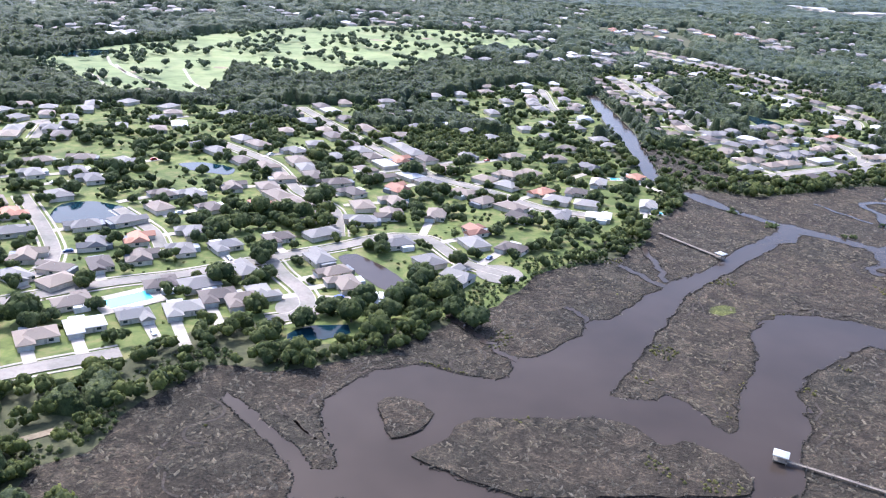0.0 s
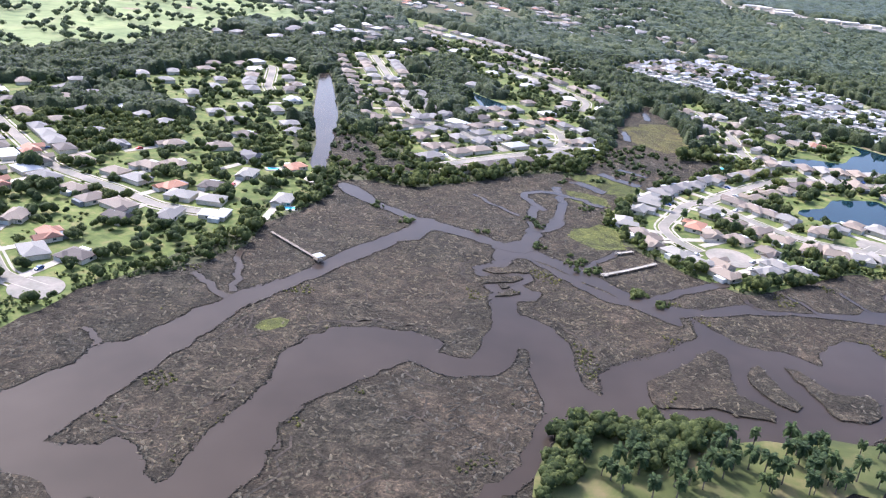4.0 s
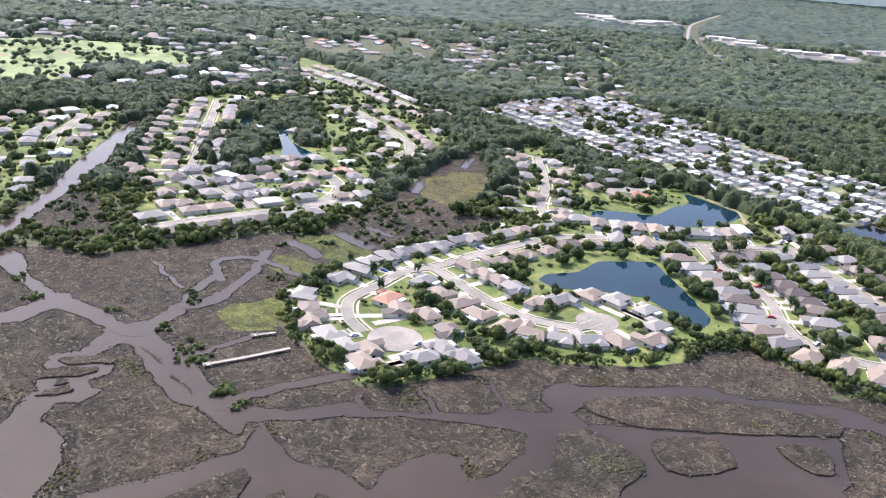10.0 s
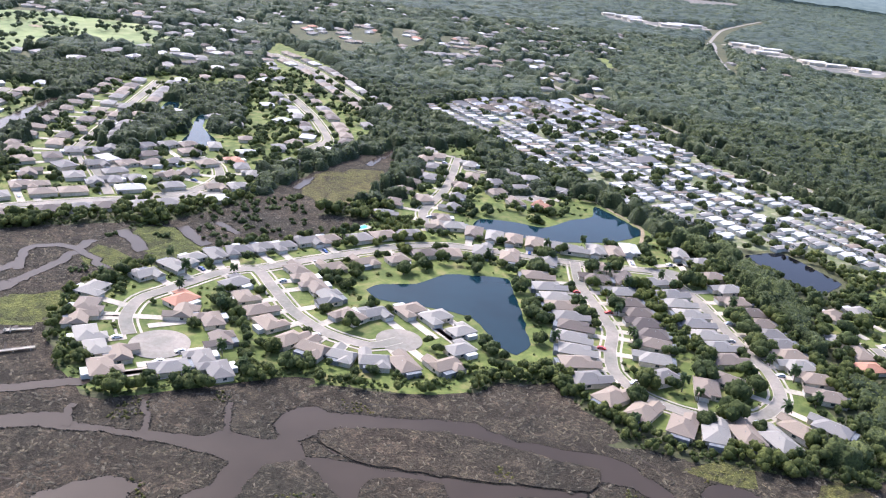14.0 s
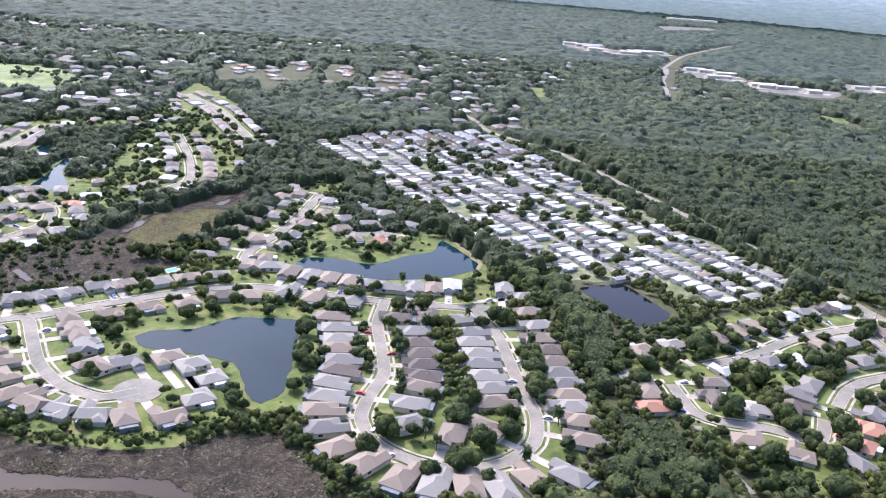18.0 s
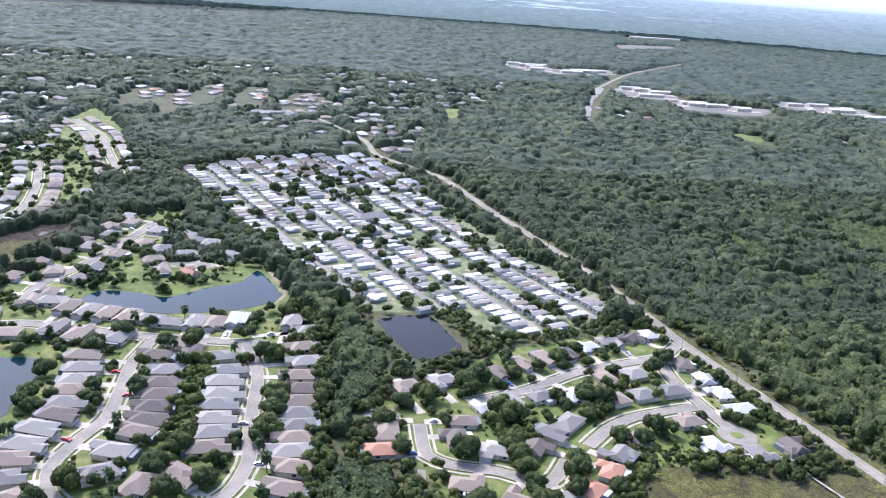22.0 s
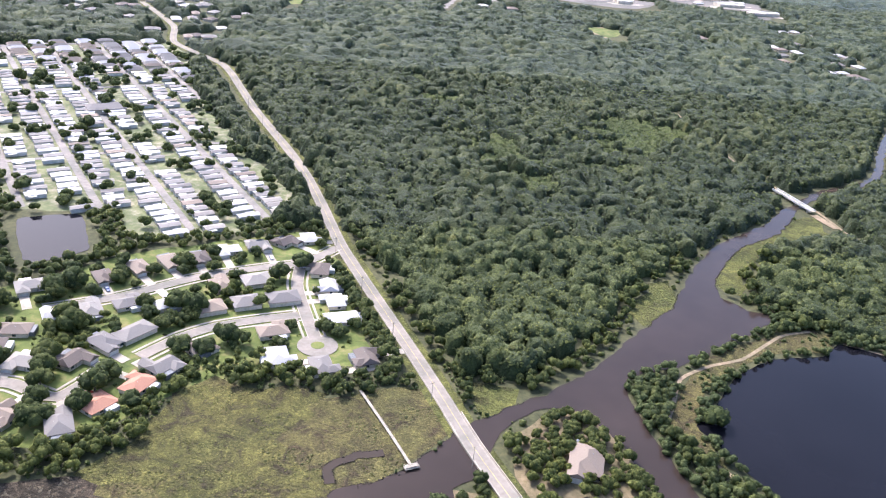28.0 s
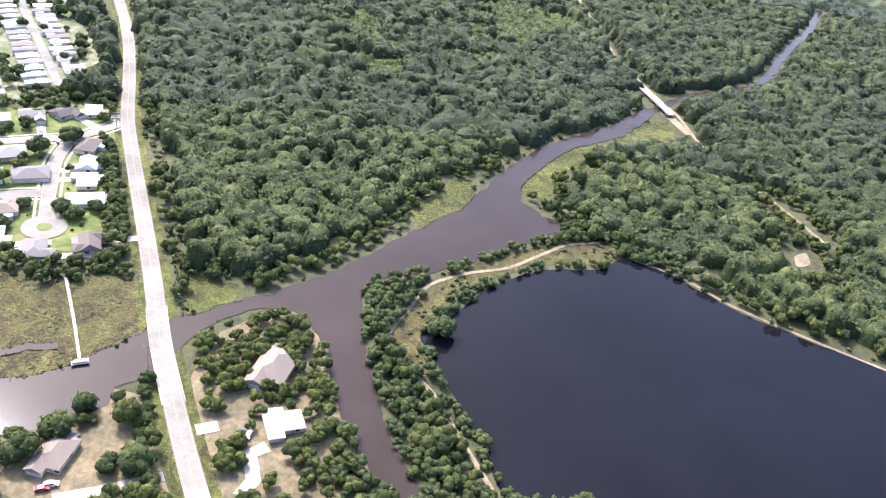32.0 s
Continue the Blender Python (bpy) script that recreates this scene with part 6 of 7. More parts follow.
def scattered(name, places, sizes, heights, seed, clumps, mat, label, size=0.34, flat=0.62, forms=None, kind="stuff", lobes=2):
    """Many crowns or tufts in one mesh, for what nobody could count."""
    r = np.random.RandomState(seed)
    forms = forms or [crown_arrays(clumps, seed + k, size, flat, lobes) for k in range(6)]
    vs, fs, n = [], [], 0
    which = r.randint(0, len(forms), len(places))
    for k, (tv, tf) in enumerate(forms):
        sel = np.flatnonzero(which == k)
        if not len(sel):
            continue
        a = r.uniform(0, 2 * math.pi, len(sel))
        c, s = np.cos(a)[:, None], np.sin(a)[:, None]
        x = (tv[None, :, 0] * c - tv[None, :, 1] * s) * sizes[sel, None] + places[sel, 0, None]
        y = (tv[None, :, 0] * s + tv[None, :, 1] * c) * sizes[sel, None] + places[sel, 1, None]
        z = tv[None, :, 2] * sizes[sel, None] + heights[sel, None]
        vs.append(np.stack([x, y, z], -1).reshape(-1, 3))
        fs.append((tf[None] + (n + len(tv) * np.arange(len(sel)))[:, None, None]).reshape(-1, 3))
        n += len(tv) * len(sel)
    return tagged(new(name, bulk_mesh(name, np.concatenate(vs), np.concatenate(fs), mat)), label, kind=kind)


def jittered(x0, x1, y0, y1, step, seed):
    r = np.random.RandomState(seed)
    gx, gy = np.meshgrid(np.arange(x0, x1, step), np.arange(y0, y1, step))
    p = np.stack([gx.ravel(), gy.ravel()], -1)
    return p + r.uniform(-0.48, 0.48, p.shape) * step


def ahead(p, spare=100):
    """Only the ground that the flight looks over, between two slanting lines."""
    return (p[:, 0] > -0.60 * p[:, 1] - spare) & (p[:, 0] < 1040 + 0.56 * (p[:, 1] - 150) + spare)


def patches(p, scale, seed):
    return np.array([noise.noise((x * scale, y * scale, seed)) for x, y in p])


WOODS = np.zeros((NY, NX), bool)
for pts in (PLAN_WOOD_A1, PLAN_WOOD_A2, PLAN_WOOD_A3, PLAN_WOOD_A4, PLAN_WOOD_A5, PLAN_WOOD_A6, PLAN_WOOD_A7, PLAN_WOOD_A8, PLAN_WOOD_B1, PLAN_WOOD_C1, PLAN_WOOD_C2, PLAN_WOOD_C3, PLAN_WOOD_C4, PLAN_WOOD_D1, PLAN_WOOD_D2, PLAN_WOOD_D3, PLAN_WOOD_D4, PLAN_WOOD_D5, PLAN_WOOD_D6, PLAN_WOOD_D7):
    WOODS |= inside(curve(pts, True, 8.0))
POINT, LAWN_POINT = inside(PLAN_NEARWOOD), inside(PLAN_NEARLAWN)
SHRUB = inside(curve(PLAN_SHRUB, True, 15.0, 14.0))
_k = np.argwhere(SHRUB)
_p = np.stack([GX[0, _k[:, 1]], GY[_k[:, 0], 0]], -1)
_k = _k[patches(_p, 0.012, 51) + 0.9 * patches(_p, 0.05, 52) < -0.05]
SHRUB[_k[:, 0], _k[:, 1]] = False
SHORE = WET.copy()
for _i in (1, 2):
    SHORE[1:] |= SHORE[:-1]
    SHORE[:-1] |= SHORE[1:]
    SHORE[:, 1:] |= SHORE[:, :-1]
    SHORE[:, :-1] |= SHORE[:, 1:]
BLOCK = SHORE | ROAD | MARSH | BUILT
def grown(mask, cells):
    m = mask.copy()
    for _ in range(cells):
        m[1:] |= m[:-1].copy()
        m[:-1] |= m[1:].copy()
        m[:, 1:] |= m[:, :-1].copy()
        m[:, :-1] |= m[:, 1:].copy()
    return m


BELT = HOME & ((grown(MARSH, 7) & ((GX > 545) | (GX < -45))) | (grown(MARSH, 2) & (GX > 300)))
WOODS |= BELT
FREE = ~(BLOCK | OPEN | PARK | SHRUB) | (WOODS & ~BLOCK)
r_ = np.random.RandomState(2)
dry_shore = (GY > 335) | (GX > 880) | (GX < -45) | BELT | WOODS


def domes(gx, gy, step, reach, seed, stands=None):
    """The tops of jittered round crowns over a grid: height 0 to 1 and the random number of the tree that covers each point."""
    r = np.random.RandomState(seed)
    x0, y0 = gx.min() - 2 * step, gy.min() - 2 * step
    nx, ny = int((gx.max() - x0) / step) + 4, int((gy.max() - y0) / step) + 4
    tx = x0 + (np.arange(nx)[None] + r.uniform(0.06, 0.94, (ny, nx))) * step
    ty = y0 + (np.arange(ny)[:, None] + r.uniform(0.06, 0.94, (ny, nx))) * step
    rad, tall, hue = reach * r.uniform(0.68, 1.12, (ny, nx)), r.uniform(0.5, 1.0, (ny, nx)), r.uniform(0, 1, (ny, nx))
    here = np.ones((ny, nx), bool) if stands is None else stands(np.stack([tx.ravel(), ty.ravel()], -1)).reshape(ny, nx)
    if stands is not None:
        wide = np.stack([tx.ravel(), ty.ravel()], -1)
        rise = patches(wide, 0.015, 70) + 0.7 * patches(wide, 0.04, 71)
        tall *= np.clip(1 + 0.75 * rise, 0.42, 1.25).reshape(ny, nx)
        hue = np.clip(hue + 0.5 * rise.reshape(ny, nx), 0, 1)
    i, j = ((gx - x0) / step).astype(int), ((gy - y0) / step).astype(int)
    top, tint = np.zeros(gx.shape), np.zeros(gx.shape)
    for dj in (-1, 0, 1):
        for di in (-1, 0, 1):
            k = (np.clip(j + dj, 0, ny - 1), np.clip(i + di, 0, nx - 1))
            q = 1 - ((gx - tx[k]) ** 2 + (gy - ty[k]) ** 2) / rad[k] ** 2
            z = np.where(here[k] & (q > 0), tall[k] * (0.45 + 0.55 * np.sqrt(np.clip(q, 0, 1))), 0)
            tint = np.where(z > top, hue[k], tint)
            top = np.maximum(top, z)
    return top, tint


def canopy(name, box, cell, step, tall, stands, cover, seed, mat, label, lumps=0.16, leaves=0, leaf=(0.9, 2.2), leaf_mat=None, reach=0.73):
    """A closed woodland roof of crowns with lobes, and loose leaf clumps standing out of it."""
    gx, gy = np.meshgrid(np.arange(box[0], box[1], cell), np.arange(box[2], box[3], cell))
    r = np.random.RandomState(seed)
    gx, gy = gx + r.uniform(-0.3, 0.3, gx.shape) * cell, gy + r.uniform(-0.3, 0.3, gy.shape) * cell
    top, tint = domes(gx, gy, step, step * reach, seed, stands)
    flat = np.stack([gx.ravel(), gy.ravel()], -1)
    top *= cover(flat).reshape(gx.shape)
    small, hue = domes(gx, gy, step * 0.36, step * 0.32, seed + 1)
    z = np.where(top > 0, top * tall * (1 - lumps) + lumps * tall * small, 0)
    z[0], z[-1], z[:, 0], z[:, -1] = 0, 0, 0, 0
    tint = np.clip(0.75 * tint + 0.25 * hue, 0, 1)
    ny, nx = gx.shape
    full = top > 0
    quad = full[:-1, :-1] | full[1:, :-1] | full[:-1, 1:] | full[1:, 1:]
    jj, ii = np.nonzero(quad)
    a = jj * nx + ii
    faces = np.stack([a, a + 1, a + nx + 1, a + nx], -1)
    used, inv = np.unique(faces, return_inverse=True)
    me = bulk_mesh(name, np.stack([gx, gy, z], -1).reshape(-1, 3)[used], inv.reshape(-1, 4), mat)
    me.attributes.new("tint", "FLOAT", "POINT").data.foreach_set("value", tint.ravel()[used].astype(np.float32))
    ob = tagged(new(name, me), label, kind="stuff")
    if leaves:
        k = np.flatnonzero(full.ravel())
        k = r.choice(k, int(len(k) * cell * cell * leaves))
        inner = full.copy()
        inner[1:-1, 1:-1] &= full[:-2, 1:-1] & full[2:, 1:-1] & full[1:-1, :-2] & full[1:-1, 2:]
        rim = np.flatnonzero((full & ~inner).ravel())
        rim = r.choice(rim, int(len(rim) * cell * cell * leaves * 2))
        up = np.concatenate([z.ravel()[k] * r.uniform(0.86, 1.0, len(k)), z.ravel()[rim] * r.uniform(0.15, 0.95, len(rim))])
        k = np.concatenate([k, rim])
        p = flat[k] + r.uniform(-0.5, 0.5, (len(k), 2)) * cell
        forms = [(OCT_V[:5] * r.uniform(0.6, 1.2, (5, 1)) * (0.5, 0.5, 0.62) @ np.array(Euler(r.uniform(-0.5, 0.5, 3)).to_matrix()).T, OCT_F[:4]) for _ in range(10)]
        scattered(name + "_leaves", p, r.uniform(*leaf, len(k)), up, seed + 2, 0, leaf_mat or M_WOODLEAF, "leaf clumps standing out of the " + label, forms=forms)
    return ob


def standing(mask, spare=100):
    return lambda p: read(mask, p) & ahead(p, spare)


def overhang(mask):
    m = grown(mask, 1)
    return lambda p: read(m, p)


ALL_WOOD = FREE & dry_shore
NEAR_WOOD = ALL_WOOD & ~grown(~ALL_WOOD, 4) & ~HOME
p = jittered(-420, 1350, 180, 640, 5.6, 1)
p = p[read(ALL_WOOD & ~grown(NEAR_WOOD, 1), p) & ahead(p, 40)]
p = p[patches(p, 0.05, 14) > -0.6]
lift = np.clip(1 + 0.6 * patches(p, 0.03, 70), 0.6, 1.4)
scattered("edge_trees", p, r_.uniform(4.5, 9.5, len(p)) * lift, r_.uniform(0.6, 3.0, len(p)) * lift, 11, 15, M_LEAF, "mixed green trees along the edges of woods and gardens", 0.3, 0.8, lobes=3)
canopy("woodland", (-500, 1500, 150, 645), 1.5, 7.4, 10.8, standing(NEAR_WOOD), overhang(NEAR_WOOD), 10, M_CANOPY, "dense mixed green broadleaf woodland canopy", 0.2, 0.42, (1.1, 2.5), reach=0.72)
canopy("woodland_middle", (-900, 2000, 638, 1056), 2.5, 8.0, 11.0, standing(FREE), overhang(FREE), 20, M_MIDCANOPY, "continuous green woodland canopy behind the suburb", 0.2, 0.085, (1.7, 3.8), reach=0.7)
FAR_FREE = ~(BLOCK | OPEN | PARK)
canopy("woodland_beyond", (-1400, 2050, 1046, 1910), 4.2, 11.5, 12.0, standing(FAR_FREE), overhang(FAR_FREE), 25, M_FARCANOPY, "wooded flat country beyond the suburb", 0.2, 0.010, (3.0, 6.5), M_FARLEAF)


def far_stand(p):
    ok = ahead(p, 300)
    for poly in FAR_OPEN:
        for back in (0, 45, 90):
            hit = np.zeros(len(p), bool)
            for (ax, ay), (bx, by) in zip(poly - (0, back), np.roll(poly, -1, 0) - (0, back)):
                if ay != by:
                    hit ^= ((ay > p[:, 1]) != (by > p[:, 1])) & (p[:, 0] < (bx - ax) * (p[:, 1] - ay) / (by - ay) + ax)
            ok &= ~hit
    for (x, y), w, l, h in FAR_SHEDS:
        ok &= (np.abs(p[:, 0] - x) > w * 0.7) | (np.abs(p[:, 1] - y + l) > l * 1.6 + 40)
    for line in FAR_WAYS:
        k = np.flatnonzero(ok)
        q = p[k]
        gap = np.min([np.hypot(q[:, 0] - x, (q[:, 1] - y + 20) * 0.6) for x, y in line], axis=0)
        ok[k] = gap > 24
    return ok


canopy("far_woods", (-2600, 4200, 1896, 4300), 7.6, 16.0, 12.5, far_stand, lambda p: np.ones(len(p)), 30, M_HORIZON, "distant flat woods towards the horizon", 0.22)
canopy("swamp_shrubs", (850, 1250, 650, 1100), 1.8, 5.0, 5.0, standing(SHRUB & ~BLOCK), overhang(SHRUB & ~BLOCK), 33, M_SWAMP, "low yellow-green thicket of the open swamp", 0.3, 0.3, (0.9, 2.6), M_SHRUB)
# the golf course's trees stand in belts
p = jittered(-900, 500, 700, 1700, 12.5, 8)
p = p[read(FAIR, p)]
p = p[(patches(p, 0.02, 9) > 0.13) | (patches(p, 0.09, 19) > 0.3)]
scattered("fairway_trees", p, r_.uniform(6, 11, len(p)), r_.uniform(2, 5, len(p)), 36, 10, M_FARLEAF, "dark pines and oaks between the fairways", 0.45)
BUNKERS = [(-227, 862, 6), (-253, 733, 5), (-293, 807, 5), (-206, 843, 5), (-314, 777, 4), (-31, 1200, 8), (-93, 1150, 8)]
CART = [(-238, 733), (-280, 780), (-327, 838), (-350, 885)]
for x, y, r in BUNKERS:
    sheet("bunker", curve([(x + r * math.cos(a) * (1.4 + 0.3 * math.sin(3 * a)), y + r * math.sin(a)) for a in np.linspace(0, 6.28, 9)[:-1]], True, 3.0), 0.07, M_SAND, label="pale sand bunker on the golf course")
for pts in (PLAN_CART2, PLAN_CART3, PLAN_CART4):
    strip("cart_path", curve(pts, False, 8.0), 3.0, 0.08, M_CONCRETE, "pale cart path on the golf course", depth=0.03)
strip("cart_path", curve(CART, False, 8.0), 3.0, 0.08, M_CONCRETE, "pale cart path on the golf course", depth=0.03)


def trunk_mesh(name, height, radius, seed):
    """A tapered, slightly bent trunk that forks into limbs."""
    r = np.random.RandomState(seed)
    v, f = [], []

    def tube(a, b, ra, rb):
        a, b = np.array(a), np.array(b)
        k = len(v)
        for c, rad in ((a, ra), ((a + b) / 2 + r.uniform(-0.1, 0.1, 3) * ra * 6, (ra + rb) / 2), (b, rb)):
            v.extend([(c[0] + rad * math.cos(q), c[1] + rad * math.sin(q), c[2]) for q in np.linspace(0, 2 * math.pi, 6, endpoint=False)])
        for j in (0, 1):
            f.extend([(k + 6 * j + i, k + 6 * j + (i + 1) % 6, k + 6 * j + 6 + (i + 1) % 6, k + 6 * j + 6 + i) for i in range(6)])

    tube((0, 0, 0), (0, 0, height), radius, radius * 0.7)
    for i in range(4):
        a = i * 1.6 + r.uniform(0, 0.6)
        tube((0, 0, height * 0.9), (math.cos(a) * height * 0.45, math.sin(a) * height * 0.45, height * r.uniform(1.3, 1.6)), radius * 0.5, radius * 0.2)
    return mesh_of(name, v, f, M_BARK)


def tree_model(seed):
    base = new("tree")
    part("trunk", trunk_mesh("tree_trunk", 3.0, 0.28, seed), base, "grey forked trunk")
    tv, tf = crown_arrays(70, seed, 0.2, 0.8, 6)
    part("crown", bulk_mesh("tree_crown", tv * (9, 9, 9) + (0, 0, 2.0), tf, M_LEAF), base)
    return tagged(base, "round-crowned green broadleaf garden tree", "tree", "garden trees")


def palm_model(seed):
    r = np.random.RandomState(seed)
    base = new("palm")
    v = [(0.18 * s * math.cos(a) + 0.25 * h / 6, 0.18 * s * math.sin(a), h) for s, h in ((1.3, 0), (0.9, 3), (0.85, 6.2)) for a in np.linspace(0, 2 * math.pi, 7, endpoint=False)]
    part("trunk", mesh_of("palm_trunk", v, [(7 * j + i, 7 * j + (i + 1) % 7, 7 * j + 7 + (i + 1) % 7, 7 * j + 7 + i) for j in (0, 1) for i in range(7)], M_BARK), base, "slender grey palm trunk")
    fv, ff = [], []
    for i in range(46):
        a, up = r.uniform(0, 2 * math.pi), r.uniform(-0.9, 1.3)
        k = len(fv)
        for s in (0.1, 0.8, 1.5, 2.0):
            c = np.array((math.cos(a) * s + 0.26, math.sin(a) * s, 6.2 + up * s - 0.33 * s * s))
            w = 0.62 * (1 - abs(s - 1.2) / 1.6)
            n_ = np.array((-math.sin(a), math.cos(a), 0)) * w
            fv += [tuple(c - n_ - (0, 0, 0.12)), tuple(c), tuple(c + n_ - (0, 0, 0.12))]
        for j in range(3):
            ff += [(k + 3 * j, k + 3 * j + 1, k + 3 * j + 4, k + 3 * j + 3), (k + 3 * j + 1, k + 3 * j + 2, k + 3 * j + 5, k + 3 * j + 4)]
    part("fronds", mesh_of("palm_fronds", fv, ff, M_PALM), base)
    return tagged(base, "cabbage palm with a bushy round head of fronds", "palm", "palms")


# single trees: the nearest gardens first
trees, palms = [tree_model(50 + k) for k in range(5)], [palm_model(70 + k) for k in range(3)]
TREES = [(921, 389), (941, 398), (950, 378), (914, 378), (926, 401), (638, 558), (631, 437), (611, 410), (533, 499), (648, 508), (647, 484), (-5, 354), (7, 337), (-143, 319), (-78, 362), (-152, 286), (-20, 290), (855, 585), (786, 460), (762, 411), (1048, 464)]
GARDEN = HOME & ~BLOCK
p = jittered(-420, 980, 240, 1100, 8.2, 17)
p = p[read(GARDEN & ~WOODS, p) & ahead(p)]
p = p[patches(p, 0.045, 21) > np.where(p[:, 0] < 200, -0.04, -0.12)]
p = p[np.argsort(np.hypot(p[:, 0] - np.clip(p[:, 0], 0, 950), p[:, 1]))]
near_p, rest = p[::3][:230], np.concatenate([p[1::3], p[2::3], p[::3][230:]])
own = np.concatenate([near_p, np.array(TREES), np.array(PLAN_BIGT_D), np.array(PLAN_BIGT_U), np.array(PLAN_BIGT_M), np.array(PLAN_BIGT_A), np.array(PLAN_BIGT_R)])
for i, (x, y) in enumerate(own):
    s = r_.uniform(0.55, 1.15) if i < len(near_p) else r_.uniform(1.1, 1.6) if i < len(own) - 18 else r_.uniform(0.6, 0.9)
    m = pose(x, y, 0.05, 0, 0, r_.uniform(0, 360)) @ Matrix.Diagonal((s, s, s * r_.uniform(0.85, 1.15), 1))
    copy_thing(trees[i % 5], m).matrix_basis = m
scattered("garden_greenery", rest, r_.uniform(4.5, 10.5, len(rest)), r_.uniform(0.5, 3.5, len(rest)), 40, 12, M_LEAF, "garden trees and tall shrubs between the houses", 0.3, 0.75, lobes=3)
bushes = np.repeat(np.array(PLAN_BUSHES + PLAN_BUSHES2, float), 9, axis=0)
bushes = bushes + r_.normal(0, 2.4, bushes.shape)
p = jittered(150, 470, 480, 720, 6.0, 32)
p = p[read((inside(PLAN_THICKET) | inside(PLAN_MARSH_N)) & MARSH & ~(WET | ROAD | BUILT), p)]
p = p[patches(p, 0.06, 61) > 0.0]
scattered("inlet_bushes", p, r_.uniform(3.0, 6.5, len(p)), r_.uniform(-0.2, 0.8, len(p)), 43, 12, M_LEAF, "dark green bushes scattered over the upper marsh", 0.34, 0.75, lobes=3)
scattered("marsh_bushes", bushes, r_.uniform(1.8, 4.2, len(bushes)), r_.uniform(0.1, 0.7, len(bushes)), 42, 12, M_SHRUB, "bright green bushes on the marsh banks", 0.4, 0.7, lobes=3)
p = jittered(-420, 980, 240, 800, 5.0, 18)
p = p[read(GARDEN, p) & ahead(p)]
p = p[patches(p, 0.09, 25) > 0.16]
scattered("garden_shrubs", p, r_.uniform(1.2, 3.2, len(p)), r_.uniform(-0.1, 0.3, len(p)), 44, 7, M_LEAF, "clipped shrubs and hedges in the gardens", 0.5)
p = jittered(430, 900, 560, 1200, 9, 19)
p = p[read(PARK & ~(ROAD | BUILT), p)]
p = p[patches(p, 0.05, 23) > 0.0]
scattered("park_trees", p, r_.uniform(5, 11, len(p)), r_.uniform(1, 3.5, len(p)), 47, 20, M_LEAF, "round trees between the mobile homes", 0.32, 0.75, lobes=4)
# the wooded point by the creek
p = jittered(180, 360, 220, 290, 5.0, 20)
p = p[read(POINT & ~LAWN_POINT, p)]
scattered("point_trees", p, r_.uniform(6, 10.5, len(p)), r_.uniform(0.5, 3.5, len(p)), 49, 44, M_LEAF, "bright green trees on the wooded point", 0.24, 0.8, lobes=5)
p = jittered(200, 360, 225, 285, 5.5, 22)
spots = p[read(POINT & LAWN_POINT, p)]
spots = spots[patches(spots, 0.06, 31) > 0.0][:60]
ring_a = r_.uniform(0, 2 * math.pi, 90)
more = np.array(HOUSES[:90]) + np.stack([np.cos(ring_a), np.sin(ring_a)], -1) * r_.uniform(9.5, 13, (90, 1))
more = more[~read(ROAD | WET, more) & (np.min([np.hypot(more[:, 0] - x, more[:, 1] - y) for x, y in HOUSES], axis=0) > 8.5)][:45]
for i, (x, y) in enumerate(np.concatenate([spots, more])):
    m = pose(x, y, 0.55 if i < len(spots) else 0.05, 0, 0, r_.uniform(0, 360)) @ Matrix.Scale(r_.uniform(0.8, 1.3), 4)
    copy_thing(palms[i % 3], m).matrix_basis = m
for m in trees + palms:
    for o in (*m.children, m):
        bpy.data.objects.remove(o)
# river point, corner lot and spit
RIVERLAND = inside(PLAN_ISLAND_HOUSE) | inside(PLAN_CORNER_LOT)
p = jittered(890, 1100, 360, 520, 5.0, 23)
keep = read(RIVERLAND & ~(ROAD | BUILT | WET), p)
p = p[keep]
p = p[(patches(p, 0.05, 33) > np.where(p[:, 0] < 955, 0.9, -0.75)) | (p[:, 0] > 995) | ((p[:, 0] > 960) & (p[:, 1] > 440))]
scattered("river_trees", p, r_.uniform(4, 8, len(p)), r_.uniform(0.4, 3, len(p)), 52, 40, M_LEAF, "green trees and palms round the riverside house", 0.24, 0.8, lobes=5)
SPIT = inside(PLAN_SPIT)
p = jittered(1000, 1170, 370, 580, 4.2, 24)
between = ~(ROAD | WET | MARSH | BUILT) & (GX > 1012) & (GY < 0.72 * (GX - 1012) + 505)
p = p[read(between, p)]
open_grass = read(SPIT, p)
p = p[~open_grass | (patches(p, 0.08, 35) > 0.12)]
low = read(SPIT, p)
scattered("spit_shrubs", p, np.where(low, r_.uniform(1.5, 3.5, len(p)), r_.uniform(4, 7.5, len(p))), np.where(low, 0.0, r_.uniform(0, 2, len(p))), 54, 16, M_SHRUB, "shrubs and small trees on the narrow spit", 0.3, 0.75, lobes=3)
# a line of trees on the town side of the county road
side = np.stack([-d_[:, 1], d_[:, 0]], -1)
side *= np.where(side[:, :1] > 0, -1, 1)
row = np.concatenate([main_line + side * k for k in (8.0, 12.5)])
row = row[(row[:, 1] > 505) & (row[:, 1] < 660)] + 0.0
row = np.concatenate([row + r_.uniform(-1.5, 1.5, row.shape)])
row = row[~read(WET | ROAD | BUILT | GREENS, row)]
scattered("roadside_trees", row, r_.uniform(4.5, 8.0, len(row)), r_.uniform(0.4, 2.5, len(row)), 56, 26, M_LEAF, "dense trees along the county road", 0.28, 0.8, lobes=4)
